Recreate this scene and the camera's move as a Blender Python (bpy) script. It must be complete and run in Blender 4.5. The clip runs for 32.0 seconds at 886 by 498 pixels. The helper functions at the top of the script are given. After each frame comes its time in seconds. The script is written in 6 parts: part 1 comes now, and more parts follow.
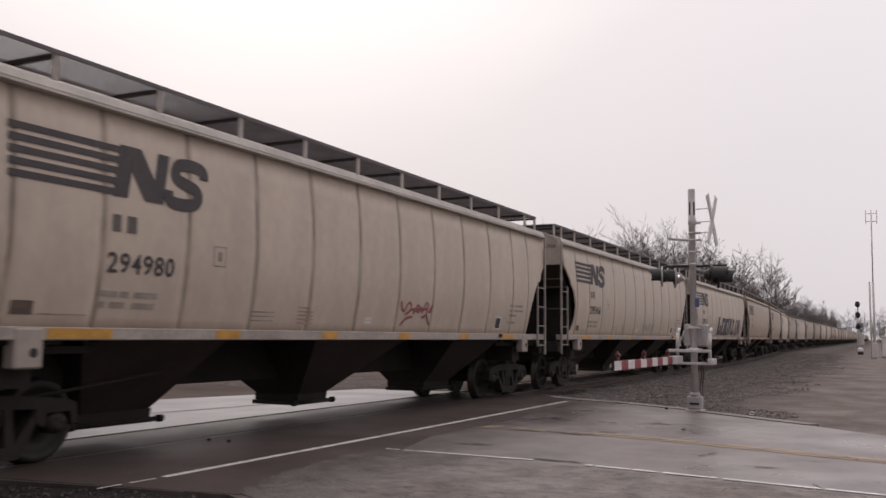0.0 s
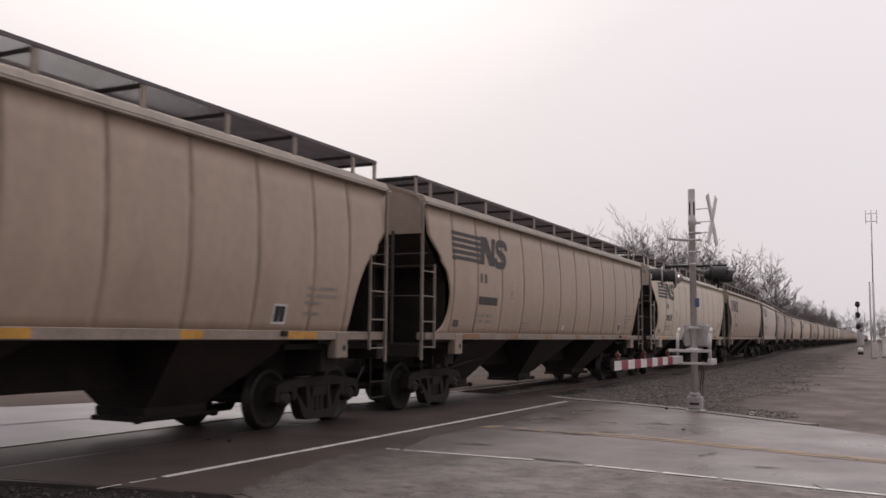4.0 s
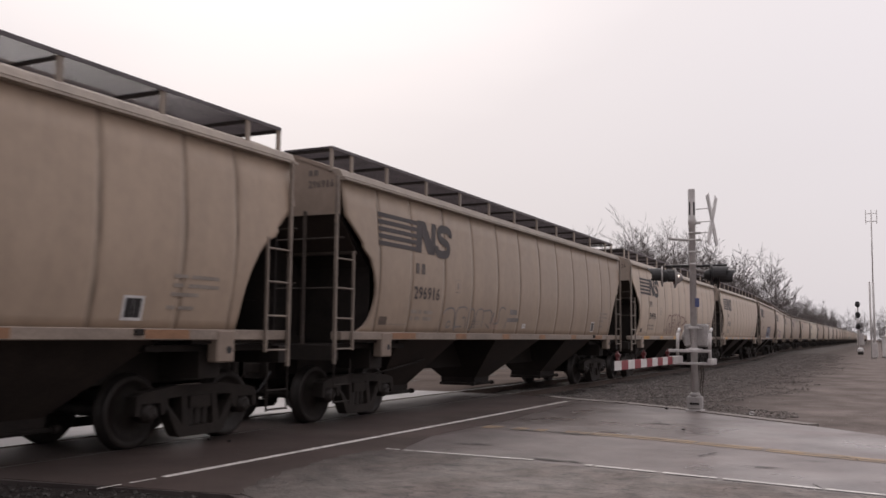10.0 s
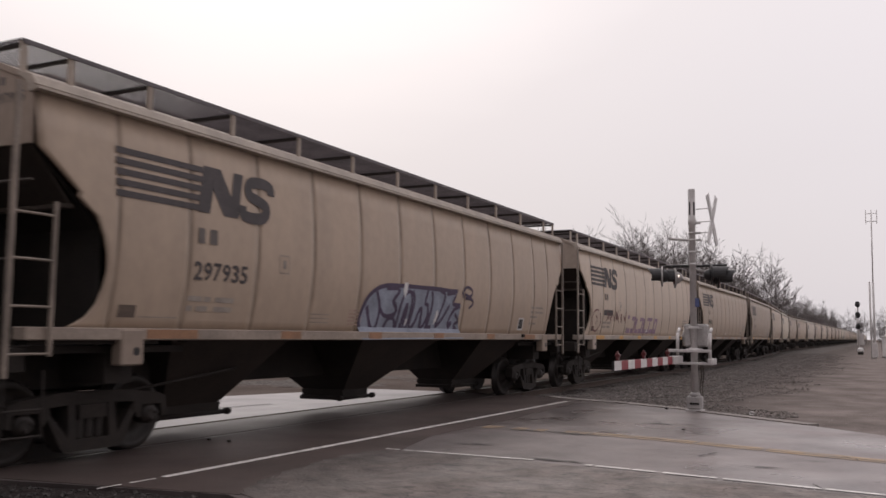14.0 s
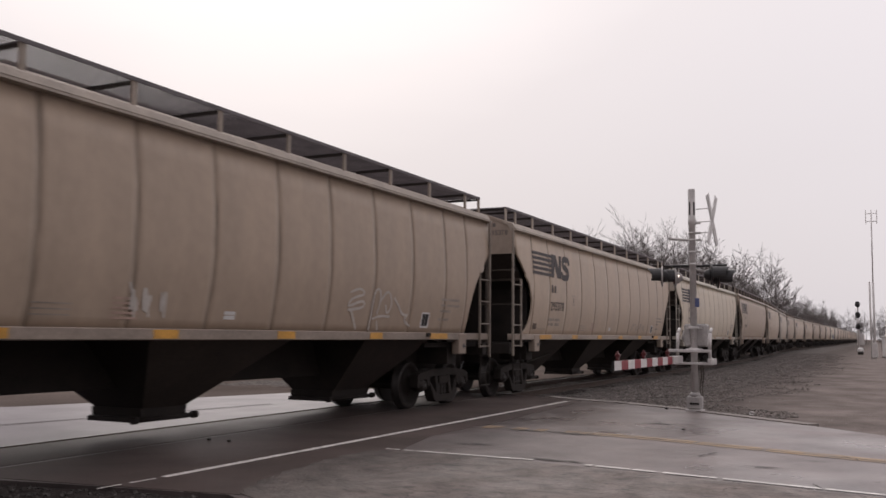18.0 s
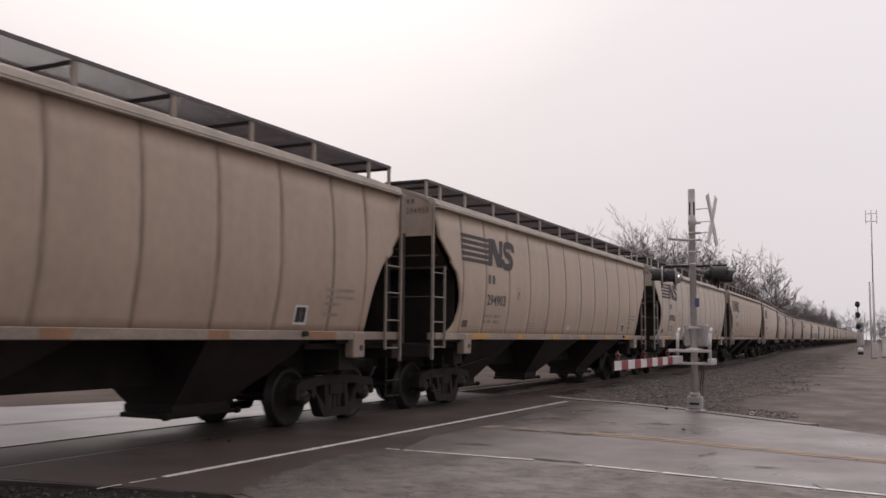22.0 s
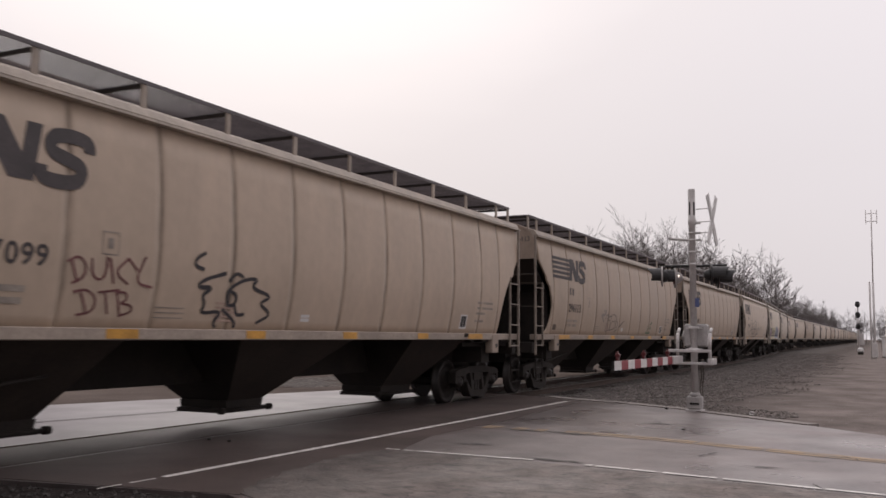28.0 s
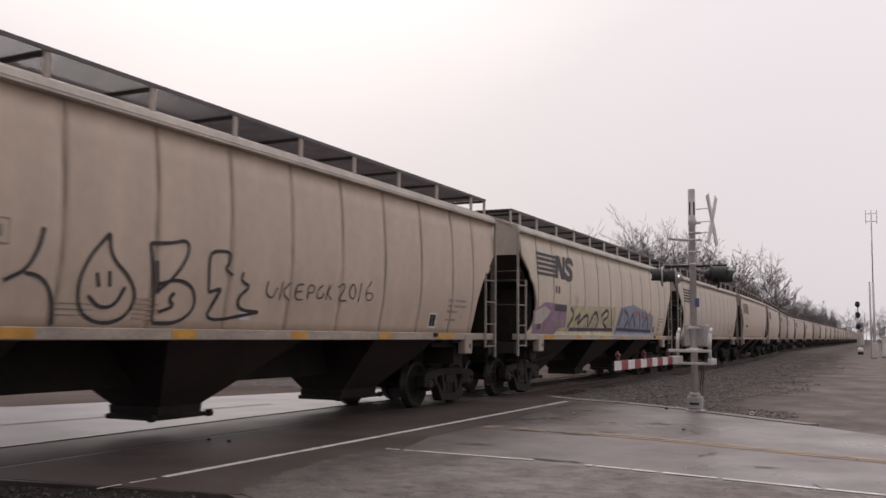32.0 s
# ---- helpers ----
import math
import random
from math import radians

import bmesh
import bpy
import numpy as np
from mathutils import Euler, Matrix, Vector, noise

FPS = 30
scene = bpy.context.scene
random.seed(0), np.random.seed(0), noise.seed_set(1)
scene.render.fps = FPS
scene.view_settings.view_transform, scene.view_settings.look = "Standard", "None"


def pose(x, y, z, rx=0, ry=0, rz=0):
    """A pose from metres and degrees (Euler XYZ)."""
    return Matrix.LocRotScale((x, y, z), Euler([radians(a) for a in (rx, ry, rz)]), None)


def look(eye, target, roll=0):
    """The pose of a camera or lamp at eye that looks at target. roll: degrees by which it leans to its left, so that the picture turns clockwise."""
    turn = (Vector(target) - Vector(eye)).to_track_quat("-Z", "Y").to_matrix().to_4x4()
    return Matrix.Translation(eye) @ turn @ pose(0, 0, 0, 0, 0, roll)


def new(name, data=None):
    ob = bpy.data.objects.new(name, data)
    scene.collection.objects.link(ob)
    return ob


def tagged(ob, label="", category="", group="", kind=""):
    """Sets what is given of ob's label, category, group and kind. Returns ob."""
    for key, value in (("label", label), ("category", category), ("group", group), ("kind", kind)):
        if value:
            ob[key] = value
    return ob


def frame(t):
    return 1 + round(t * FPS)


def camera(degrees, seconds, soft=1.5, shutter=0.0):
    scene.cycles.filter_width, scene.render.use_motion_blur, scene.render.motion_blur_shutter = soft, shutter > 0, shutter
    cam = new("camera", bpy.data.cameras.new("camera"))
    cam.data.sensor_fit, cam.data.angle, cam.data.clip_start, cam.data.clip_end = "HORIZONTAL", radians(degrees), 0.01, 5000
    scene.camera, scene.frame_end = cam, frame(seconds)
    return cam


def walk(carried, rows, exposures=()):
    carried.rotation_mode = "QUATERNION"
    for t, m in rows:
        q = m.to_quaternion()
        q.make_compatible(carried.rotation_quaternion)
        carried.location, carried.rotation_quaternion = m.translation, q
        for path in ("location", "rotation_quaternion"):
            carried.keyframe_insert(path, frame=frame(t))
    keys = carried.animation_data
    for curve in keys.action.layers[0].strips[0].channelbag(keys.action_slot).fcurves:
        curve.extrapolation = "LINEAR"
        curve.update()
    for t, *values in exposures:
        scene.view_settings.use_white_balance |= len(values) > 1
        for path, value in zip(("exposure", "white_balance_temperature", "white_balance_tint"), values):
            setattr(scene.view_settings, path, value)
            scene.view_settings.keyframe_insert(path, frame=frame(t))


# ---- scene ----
cam = camera(52.944, 32.0, soft=1.6, shutter=0.12)
EYE = Vector((0.0, 0.0, 1.43))
YAW, TILT, LEAN = radians(26.335), radians(5.544), 0.509
AIM = EYE + Vector((-math.sin(YAW) * math.cos(TILT), math.cos(YAW) * math.cos(TILT), math.sin(TILT))) * 10
VIEW = look(EYE, AIM, LEAN)
walk(cam, [(0, VIEW), (32.0, VIEW)], exposures=[(0, 0.0, 6500, 15), (32.0, 0.0, 6500, 15)])

# ---- the train's way: along the track, y away from the crossing ----
TRACK_X = -9.167
PITCH = 17.863
SHORT = 1.139                      # one odd car in the train is shorter
N_FIRST, N_NEAR, N_LAST = -2, 28, 52
SLACK = {-1: 0.15, 0: 0.12, 1: 0.07, 2: 0.05, 3: 0.07, 4: 0.09, 5: 0.09, 6: 0.12, 7: 0.05, 8: -0.06, 9: 0.03, 10: 0.17, 11: 0.13, 12: 0.15, 13: 0.14, 14: 0.15, 15: 0.20, 16: 0.18, 17: -0.03, 18: -0.09, 19: 0.03, 20: -0.09, 21: 0.05, 22: 0.22, 23: 0.04, 24: 0.0, 25: -0.05}


def travelled(t):
    return 1.05626e-05 * t**4 - 8.455194e-04 * t**3 - 9.81855e-03 * t**2 + 15.4049636 * t - 22.3345304


def front_of(k, t):
    """Arc length, from the camera's foot, of the leading end of car k."""
    return PITCH * k - travelled(t) - (SHORT if k > 6 else 0) + SLACK.get(k, 0.0)


def bend(y):
    """Sideways shift of the track: straight, an easy bend, straight again."""
    u = min(1.0, max(0.0, (y - 52.0) / 85.0))
    return -3.1 * u * u * (3 - 2 * u) - max(0.0, y - 260.0) * 0.004


# ---- world and light: overcast, brightest over the train ----
SUN_AZ, SUN_EL = radians(38.0), radians(36.0)   # azimuth left of the track's line
sun_way = Vector((-math.sin(SUN_AZ) * math.cos(SUN_EL), math.cos(SUN_AZ) * math.cos(SUN_EL), math.sin(SUN_EL)))
world = bpy.data.worlds.new("overcast_sky")
scene.world = world
world.use_nodes = True
wn, wl = world.node_tree.nodes, world.node_tree.links
wn.clear()
w_out = wn.new("ShaderNodeOutputWorld")
w_sky = wn.new("ShaderNodeTexSky")
w_sky.sky_type, w_sky.sun_disc = "NISHITA", False
w_sky.sun_elevation, w_sky.sun_rotation = SUN_EL, -SUN_AZ
w_sky.air_density, w_sky.dust_density, w_sky.ozone_density = 1.0, 6.0, 1.0
w_blue = wn.new("ShaderNodeBackground")
w_blue.inputs[1].default_value = 0.006
wl.new(w_sky.outputs[0], w_blue.inputs[0])
w_co = wn.new("ShaderNodeTexCoord")
w_dot = wn.new("ShaderNodeVectorMath")
w_dot.operation = "DOT_PRODUCT"
w_dot.inputs[1].default_value = sun_way
wl.new(w_co.outputs["Generated"], w_dot.inputs[0])
w_noise = wn.new("ShaderNodeTexNoise")
w_noise.inputs["Scale"].default_value = 2.2
w_noise.inputs["Detail"].default_value = 3.0
w_map = wn.new("ShaderNodeMapping")
w_map.inputs["Scale"].default_value = (1, 1, 3.5)
wl.new(w_co.outputs["Generated"], w_map.inputs[0])
wl.new(w_map.outputs[0], w_noise.inputs["Vector"])
w_add = wn.new("ShaderNodeMath")
w_add.operation = "MULTIPLY_ADD"
w_add.inputs[1].default_value = 0.10
wl.new(w_noise.outputs["Fac"], w_add.inputs[0])
wl.new(w_dot.outputs["Value"], w_add.inputs[2])
w_ramp = wn.new("ShaderNodeValToRGB")
wl.new(w_add.outputs[0], w_ramp.inputs[0])
SKY_STOPS = [(0.0, (0.45, 0.421, 0.422)), (0.32, (0.56, 0.53, 0.534)), (0.60, (0.83, 0.795, 0.805)), (0.85, (0.73, 0.700, 0.701)), (0.94, (0.71, 0.680, 0.674)), (1.0, (0.785, 0.753, 0.738))]
e = w_ramp.color_ramp.elements
e[0].position, e[0].color = SKY_STOPS[0][0], (*SKY_STOPS[0][1], 1)
e[1].position, e[1].color = SKY_STOPS[-1][0], (*SKY_STOPS[-1][1], 1)
for pos, col in SKY_STOPS[1:-1]:
    el = e.new(pos)
    el.color = (*col, 1)
w_cloud = wn.new("ShaderNodeBackground")
# an overcast dome is brightest overhead
w_sep = wn.new("ShaderNodeSeparateXYZ")
wl.new(w_co.outputs["Generated"], w_sep.inputs[0])
w_up = wn.new("ShaderNodeMath")
w_up.operation = "MULTIPLY_ADD"
w_up.inputs[1].default_value, w_up.inputs[2].default_value = 0.75, 0.86
wl.new(w_sep.outputs[2], w_up.inputs[0])
wl.new(w_up.outputs[0], w_cloud.inputs[1])
wl.new(w_ramp.outputs[0], w_cloud.inputs[0])
w_sum = wn.new("ShaderNodeAddShader")
wl.new(w_blue.outputs[0], w_sum.inputs[0])
wl.new(w_cloud.outputs[0], w_sum.inputs[1])
wl.new(w_sum.outputs[0], w_out.inputs[0])

sun = new("sun", bpy.data.lights.new("sun", "SUN"))
sun.data.energy, sun.data.angle, sun.data.color = 0.6, radians(25), (1.0, 0.95, 0.88)
sun.matrix_world = look(sun_way * 50, (0, 0, 0))


# ---- materials ----
def mat(name, col, rough=0.7, metal=0.0, scale=6.0, spread=0.25, fine=60.0, bump=0.15, streak=None, tint=False, second=None, rspread=0.12, dist=0.01):
    """A surface with variation at two scales; streak stretches the large one; tint multiplies by the object's colour."""
    m = bpy.data.materials.new(name)
    m.use_nodes = True
    n, l = m.node_tree.nodes, m.node_tree.links
    b = n["Principled BSDF"]
    co = n.new("ShaderNodeTexCoord")
    mp = n.new("ShaderNodeMapping")
    if streak:
        mp.inputs["Scale"].default_value = streak
    l.new(co.outputs["Object"], mp.inputs[0])
    if tint:
        own = n.new("ShaderNodeObjectInfo")
        away = n.new("ShaderNodeVectorMath")
        away.operation = "MULTIPLY_ADD"
        away.inputs[1].default_value = (0.0, 61.0, 0.0)
        l.new(own.outputs["Random"], away.inputs[0])
        l.new(co.outputs["Object"], away.inputs[2])
        l.new(away.outputs[0], mp.inputs[0])
    n1 = n.new("ShaderNodeTexNoise")
    n1.inputs["Scale"].default_value, n1.inputs["Detail"].default_value, n1.inputs["Roughness"].default_value = scale, 6, 0.6
    l.new(mp.outputs[0], n1.inputs["Vector"])
    n2 = n.new("ShaderNodeTexNoise")
    n2.inputs["Scale"].default_value, n2.inputs["Detail"].default_value = fine, 4
    l.new(co.outputs["Object"], n2.inputs["Vector"])
    mix = n.new("ShaderNodeMix")
    mix.data_type = "RGBA"
    sc = second or tuple(c * (1 - spread) for c in col)
    mix.inputs[6].default_value = (*sc, 1)
    mix.inputs[7].default_value = (*[min(1, c * (1 + spread * 0.5)) for c in col], 1)
    ramp = n.new("ShaderNodeMapRange")
    ramp.inputs[1].default_value, ramp.inputs[2].default_value = 0.32, 0.68
    l.new(n1.outputs["Fac"], ramp.inputs[0])
    l.new(ramp.outputs[0], mix.inputs[0])
    hs = n.new("ShaderNodeMix")
    hs.data_type, hs.blend_type = "RGBA", "MULTIPLY"
    fr = n.new("ShaderNodeMapRange")
    fr.inputs[1].default_value, fr.inputs[2].default_value, fr.inputs[3].default_value, fr.inputs[4].default_value = 0.3, 0.7, 1 - spread * 0.6, 1 + spread * 0.3
    l.new(n2.outputs["Fac"], fr.inputs[0])
    hs.inputs[0].default_value = 1.0
    l.new(mix.outputs[2], hs.inputs[6])
    l.new(fr.outputs[0], hs.inputs[7])
    last = hs.outputs[2]
    if tint:
        oi = n.new("ShaderNodeObjectInfo")
        tm = n.new("ShaderNodeMix")
        tm.data_type, tm.blend_type = "RGBA", "MULTIPLY"
        tm.inputs[0].default_value = 1.0
        l.new(last, tm.inputs[6])
        l.new(oi.outputs["Color"], tm.inputs[7])
        last = tm.outputs[2]
    l.new(last, b.inputs["Base Color"])
    rr = n.new("ShaderNodeMapRange")
    rr.inputs[3].default_value, rr.inputs[4].default_value = max(0.03, rough - rspread), min(1, rough + rspread)
    l.new(n1.outputs["Fac"], rr.inputs[0])
    l.new(rr.outputs[0], b.inputs["Roughness"])
    b.inputs["Metallic"].default_value = metal
    if bump:
        bp = n.new("ShaderNodeBump")
        bp.inputs["Strength"].default_value, bp.inputs["Distance"].default_value = bump, dist
        l.new(n2.outputs["Fac"], bp.inputs["Height"])
        l.new(bp.outputs[0], b.inputs["Normal"])
    return m


def glow(name, col, power):
    m = bpy.data.materials.new(name)
    m.use_nodes = True
    b = m.node_tree.nodes["Principled BSDF"]
    b.inputs["Base Color"].default_value = (*col, 1)
    b.inputs["Emission Color"].default_value = (*col, 1)
    b.inputs["Emission Strength"].default_value = power
    return m


def panel_paint():
    """Dusty grey-beige car paint: rain streaks, and dark dirt gathered along the sheet's welded edges."""
    m = mat("car_paint", (0.617, 0.511, 0.412), 0.5, 0, 0.9, 0.105, 6, 0.012, (1.6, 2.0, 0.55), True)
    n, l = m.node_tree.nodes, m.node_tree.links
    b = n["Principled BSDF"]
    src = b.inputs["Base Color"].links[0].from_socket
    uvn = n.new("ShaderNodeUVMap")
    sep = n.new("ShaderNodeSeparateXYZ")
    l.new(uvn.outputs[0], sep.inputs[0])
    wob = n.new("ShaderNodeTexNoise")
    wob.inputs["Scale"].default_value, wob.inputs["Detail"].default_value = 1.7, 6
    co = n.new("ShaderNodeTexCoord")
    oi = n.new("ShaderNodeObjectInfo")
    sh = n.new("ShaderNodeVectorMath")
    sh.operation = "MULTIPLY_ADD"
    sh.inputs[1].default_value = (0.0, 47.0, 0.0)
    l.new(oi.outputs["Random"], sh.inputs[0])
    l.new(co.outputs["Object"], sh.inputs[2])
    l.new(sh.outputs[0], wob.inputs["Vector"])
    patchy = n.new("ShaderNodeMapRange")
    patchy.inputs[1].default_value, patchy.inputs[2].default_value, patchy.inputs[3].default_value, patchy.inputs[4].default_value = 0.36, 0.66, 0.06, 0.75
    l.new(wob.outputs["Fac"], patchy.inputs[0])
    rng = n.new("ShaderNodeMapRange")
    rng.inputs[1].default_value, rng.inputs[2].default_value, rng.inputs[3].default_value, rng.inputs[4].default_value = 0.0, 0.075, 1.0, 0.0
    rng.interpolation_type = "SMOOTHERSTEP"
    l.new(sep.outputs[0], rng.inputs[0])
    mul = n.new("ShaderNodeMath")
    mul.operation = "MULTIPLY"
    l.new(rng.outputs[0], mul.inputs[0])
    l.new(patchy.outputs[0], mul.inputs[1])
    mx = n.new("ShaderNodeMix")
    mx.data_type = "RGBA"
    mx.inputs[7].default_value = (0.17, 0.13, 0.10, 1)
    l.new(mul.outputs[0], mx.inputs[0])
    l.new(src, mx.inputs[6])
    l.new(mx.outputs[2], b.inputs["Base Color"])
    return m


PAINT = panel_paint()
TRIM = mat("pale_car_trim", (0.50, 0.45, 0.395), 0.55, 0, 1.2, 0.25, 30, 0.05, (1, 2, 1), True)
SILL = mat("dusty_sill_paint", (0.45, 0.39, 0.34), 0.6, 0, 1.6, 0.28, 20, 0.04, (1, 0.8, 2), True)
END = mat("car_end_paint", (0.45, 0.38, 0.325), 0.7, 0, 0.9, 0.16, 8, 0.012, (1, 1, 0.4), True)
SEAM = mat("grimy_seam", (0.31, 0.255, 0.21), 0.85, 0, 3.0, 0.4, 40, 0.2)
# the deep shade inside the end bays, put into a near-black colour
BAY_SHADE = mat("shade_dark_steel", (0.026, 0.0215, 0.0195), 0.9, 0, 3, 0.4, 40, 0.2)
# underframe grime; also the painted shade on the chutes' end faces
GRIME_SHADE = mat("grimy_shaded_underframe", (0.028, 0.022, 0.019), 0.85, 0, 3.0, 0.4, 40, 0.25)
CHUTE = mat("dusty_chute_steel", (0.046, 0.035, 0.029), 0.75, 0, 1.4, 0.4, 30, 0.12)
STEEL = mat("worn_wheel_steel", (0.031, 0.0245, 0.0215), 0.6, 0.0, 7, 0.4, 50, 0.15)
TREAD = mat("polished_tread", (0.05, 0.045, 0.043), 0.45, 0.5, 8, 0.2, 60, 0.02)
for m_ in (BAY_SHADE, GRIME_SHADE, STEEL, CHUTE):
    m_.node_tree.nodes["Principled BSDF"].inputs["Specular IOR Level"].default_value = 0.4
LADDER = mat("dirty_ladder_steel", (0.36, 0.315, 0.275), 0.6, 0, 2.5, 0.35, 30, 0.08, None, True)
POST = mat("dark_end_post", (0.10, 0.083, 0.072), 0.7, 0, 2.5, 0.4, 30, 0.08, None, True)
GRATE = mat("galvanised_grating", (0.145, 0.13, 0.137), 0.6, 0.2, 3, 0.3, 40, 0.05)
INK = mat("dark_stencil_paint", (0.075, 0.064, 0.066), 0.65, 0, 3, 0.3, 40, 0.03)
INKMID = mat("worn_stencil_paint", (0.15, 0.13, 0.12), 0.7, 0, 3, 0.3, 40, 0.03)
INKSOFT = mat("faded_stencil_paint", (0.355, 0.31, 0.27), 0.7, 0, 3, 0.3, 40, 0.03)
REDSOFT = mat("faded_red_stencil", (0.46, 0.33, 0.275), 0.7, 0, 3, 0.3, 40, 0.03)
REFLECT = mat("yellow_reflector", (0.62, 0.315, 0.05), 0.45, 0, 4, 0.25, 40, 0.03)
REFLECT_OLD = mat("brown_faded_reflector", (0.33, 0.175, 0.095), 0.6, 0, 4, 0.25, 40, 0.03)
WHITE = mat("white_paint", (0.72, 0.71, 0.70), 0.5, 0, 5, 0.12, 50, 0.03)
RED = mat("red_sheeting", (0.28, 0.018, 0.032), 0.5, 0, 5, 0.2, 50, 0.03)
BLACK = mat("black_enamel", (0.018, 0.017, 0.018), 0.45, 0, 5, 0.3, 50, 0.05)
ALUM = mat("weathered_aluminium", (0.60, 0.575, 0.565), 0.5, 0.05, 4, 0.2, 40, 0.06)
CASE = mat("dull_grey_case", (0.44, 0.42, 0.41), 0.6, 0.1, 4, 0.25, 40, 0.06)
BLUE = mat("blue_sign", (0.10, 0.125, 0.27), 0.5, 0, 5, 0.2, 40, 0.02)
CONC = mat("dirty_concrete", (0.25, 0.222, 0.205), 0.85, 0, 3, 0.3, 50, 0.3)
BARK = mat("bare_bark", (0.135, 0.118, 0.115), 0.9, 0, 4, 0.3, 30, 0.3)
RAIL = mat("rusty_rail", (0.09, 0.062, 0.05), 0.75, 0.2, 6, 0.3, 40, 0.2)
RAILTOP = mat("worn_rail_head", (0.13, 0.12, 0.118), 0.5, 0.5, 6, 0.15, 40, 0.02)
TIE = mat("creosoted_tie", (0.055, 0.045, 0.04), 0.85, 0, 5, 0.4, 40, 0.3)
STONE = mat("ballast_stone", (0.20, 0.178, 0.165), 0.9, 0, 4, 0.4, 40, 0.3)
LAMP_ON = glow("lit_signal_lamp", (1.0, 0.86, 0.72), 4.0)
REDGLASS = mat("red_lens", (0.09, 0.010, 0.012), 0.4, 0, 5, 0.1, 40, 0.0)


# ---- mesh helpers ----
def box(bm, x0, y0, z0, x1, y1, z1, bev=0.0):
    c = [(x, y, z) for z in (z0, z1) for y in (y0, y1) for x in (x0, x1)]
    v = [bm.verts.new(p) for p in c]
    fs = [bm.faces.new([v[i] for i in f]) for f in ((0, 2, 3, 1), (4, 5, 7, 6), (0, 1, 5, 4), (2, 6, 7, 3), (0, 4, 6, 2), (1, 3, 7, 5))]
    if bev:
        es = list({ed for f in fs for ed in f.edges})
        bmesh.ops.bevel(bm, geom=es, offset=bev, segments=1, affect="EDGES")
    return v


def tube(bm, a, b, r0, r1=None, seg=8, cap=True):
    """A round bar from a to b."""
    r1 = r0 if r1 is None else r1
    a, b = Vector(a), Vector(b)
    q = (b - a).to_track_quat("Z", "Y").to_matrix()
    ra, rb = [], []
    for i in range(seg):
        w = 2 * math.pi * i / seg
        d = q @ Vector((math.cos(w), math.sin(w), 0))
        ra.append(bm.verts.new(a + d * r0))
        rb.append(bm.verts.new(b + d * r1))
    for i in range(seg):
        j = (i + 1) % seg
        bm.faces.new((ra[i], ra[j], rb[j], rb[i])).smooth = seg > 6
    if cap:
        bm.faces.new(ra[::-1])
        bm.faces.new(rb)


def spin(bm, prof, seg=24, axis="X", at=(0, 0, 0)):
    """A lathe: prof is (along, radius) pairs, turned about an axis through at."""
    rings = []
    for s, r in prof:
        ring = []
        for i in range(seg):
            w = 2 * math.pi * i / seg
            c, d = r * math.cos(w), r * math.sin(w)
            p = {"X": (s, c, d), "Y": (c, s, d), "Z": (c, d, s)}[axis]
            ring.append(bm.verts.new(Vector(p) + Vector(at)))
        rings.append(ring)
    for p, q in zip(rings, rings[1:]):
        for i in range(seg):
            j = (i + 1) % seg
            bm.faces.new((p[i], p[j], q[j], q[i])).smooth = True
    bm.faces.new(rings[0][::-1])
    bm.faces.new(rings[-1])


def slab(bm, outline, axis, d0, d1):
    """A plate: a 2D outline pushed from d0 to d1 along an axis (x: outline in y, z; y: in x, z; z: in x, y)."""
    def at(p, d):
        return {"x": (d, p[0], p[1]), "y": (p[0], d, p[1]), "z": (p[0], p[1], d)}[axis]
    a = [bm.verts.new(at(p, d0)) for p in outline]
    b = [bm.verts.new(at(p, d1)) for p in outline]
    n = len(outline)
    bm.faces.new(a[::-1])
    bm.faces.new(b)
    for i in range(n):
        j = (i + 1) % n
        bm.faces.new((a[i], a[j], b[j], b[i]))


def mesh_of(name, bm, *mats):
    me = bpy.data.meshes.new(name)
    bmesh.ops.recalc_face_normals(bm, faces=bm.faces)
    bm.to_mesh(me)
    bm.free()
    for m in mats:
        me.materials.append(m)
    return me


def put(name, me, parent=None, m=None, label=""):
    ob = new(name, me)
    if parent is not None:
        ob.parent = parent
    if m is not None:
        ob.matrix_basis = m
    if label:
        ob["label"] = label
    return ob


def part(name, bm, material, parent, label="", m=None):
    return put(name, mesh_of(name, bm, material), parent, m, label)


def thing(name, m, label, category, group="", kind=""):
    ob = new(name)
    ob.empty_display_size = 0.3
    ob.matrix_basis = m
    return tagged(ob, label, category, group, kind)


def flipped(me):
    """The same mesh mirrored along the car (y)."""
    out = me.copy()
    for v in out.vertices:
        v.co.y = -v.co.y
    out.flip_normals()
    return out


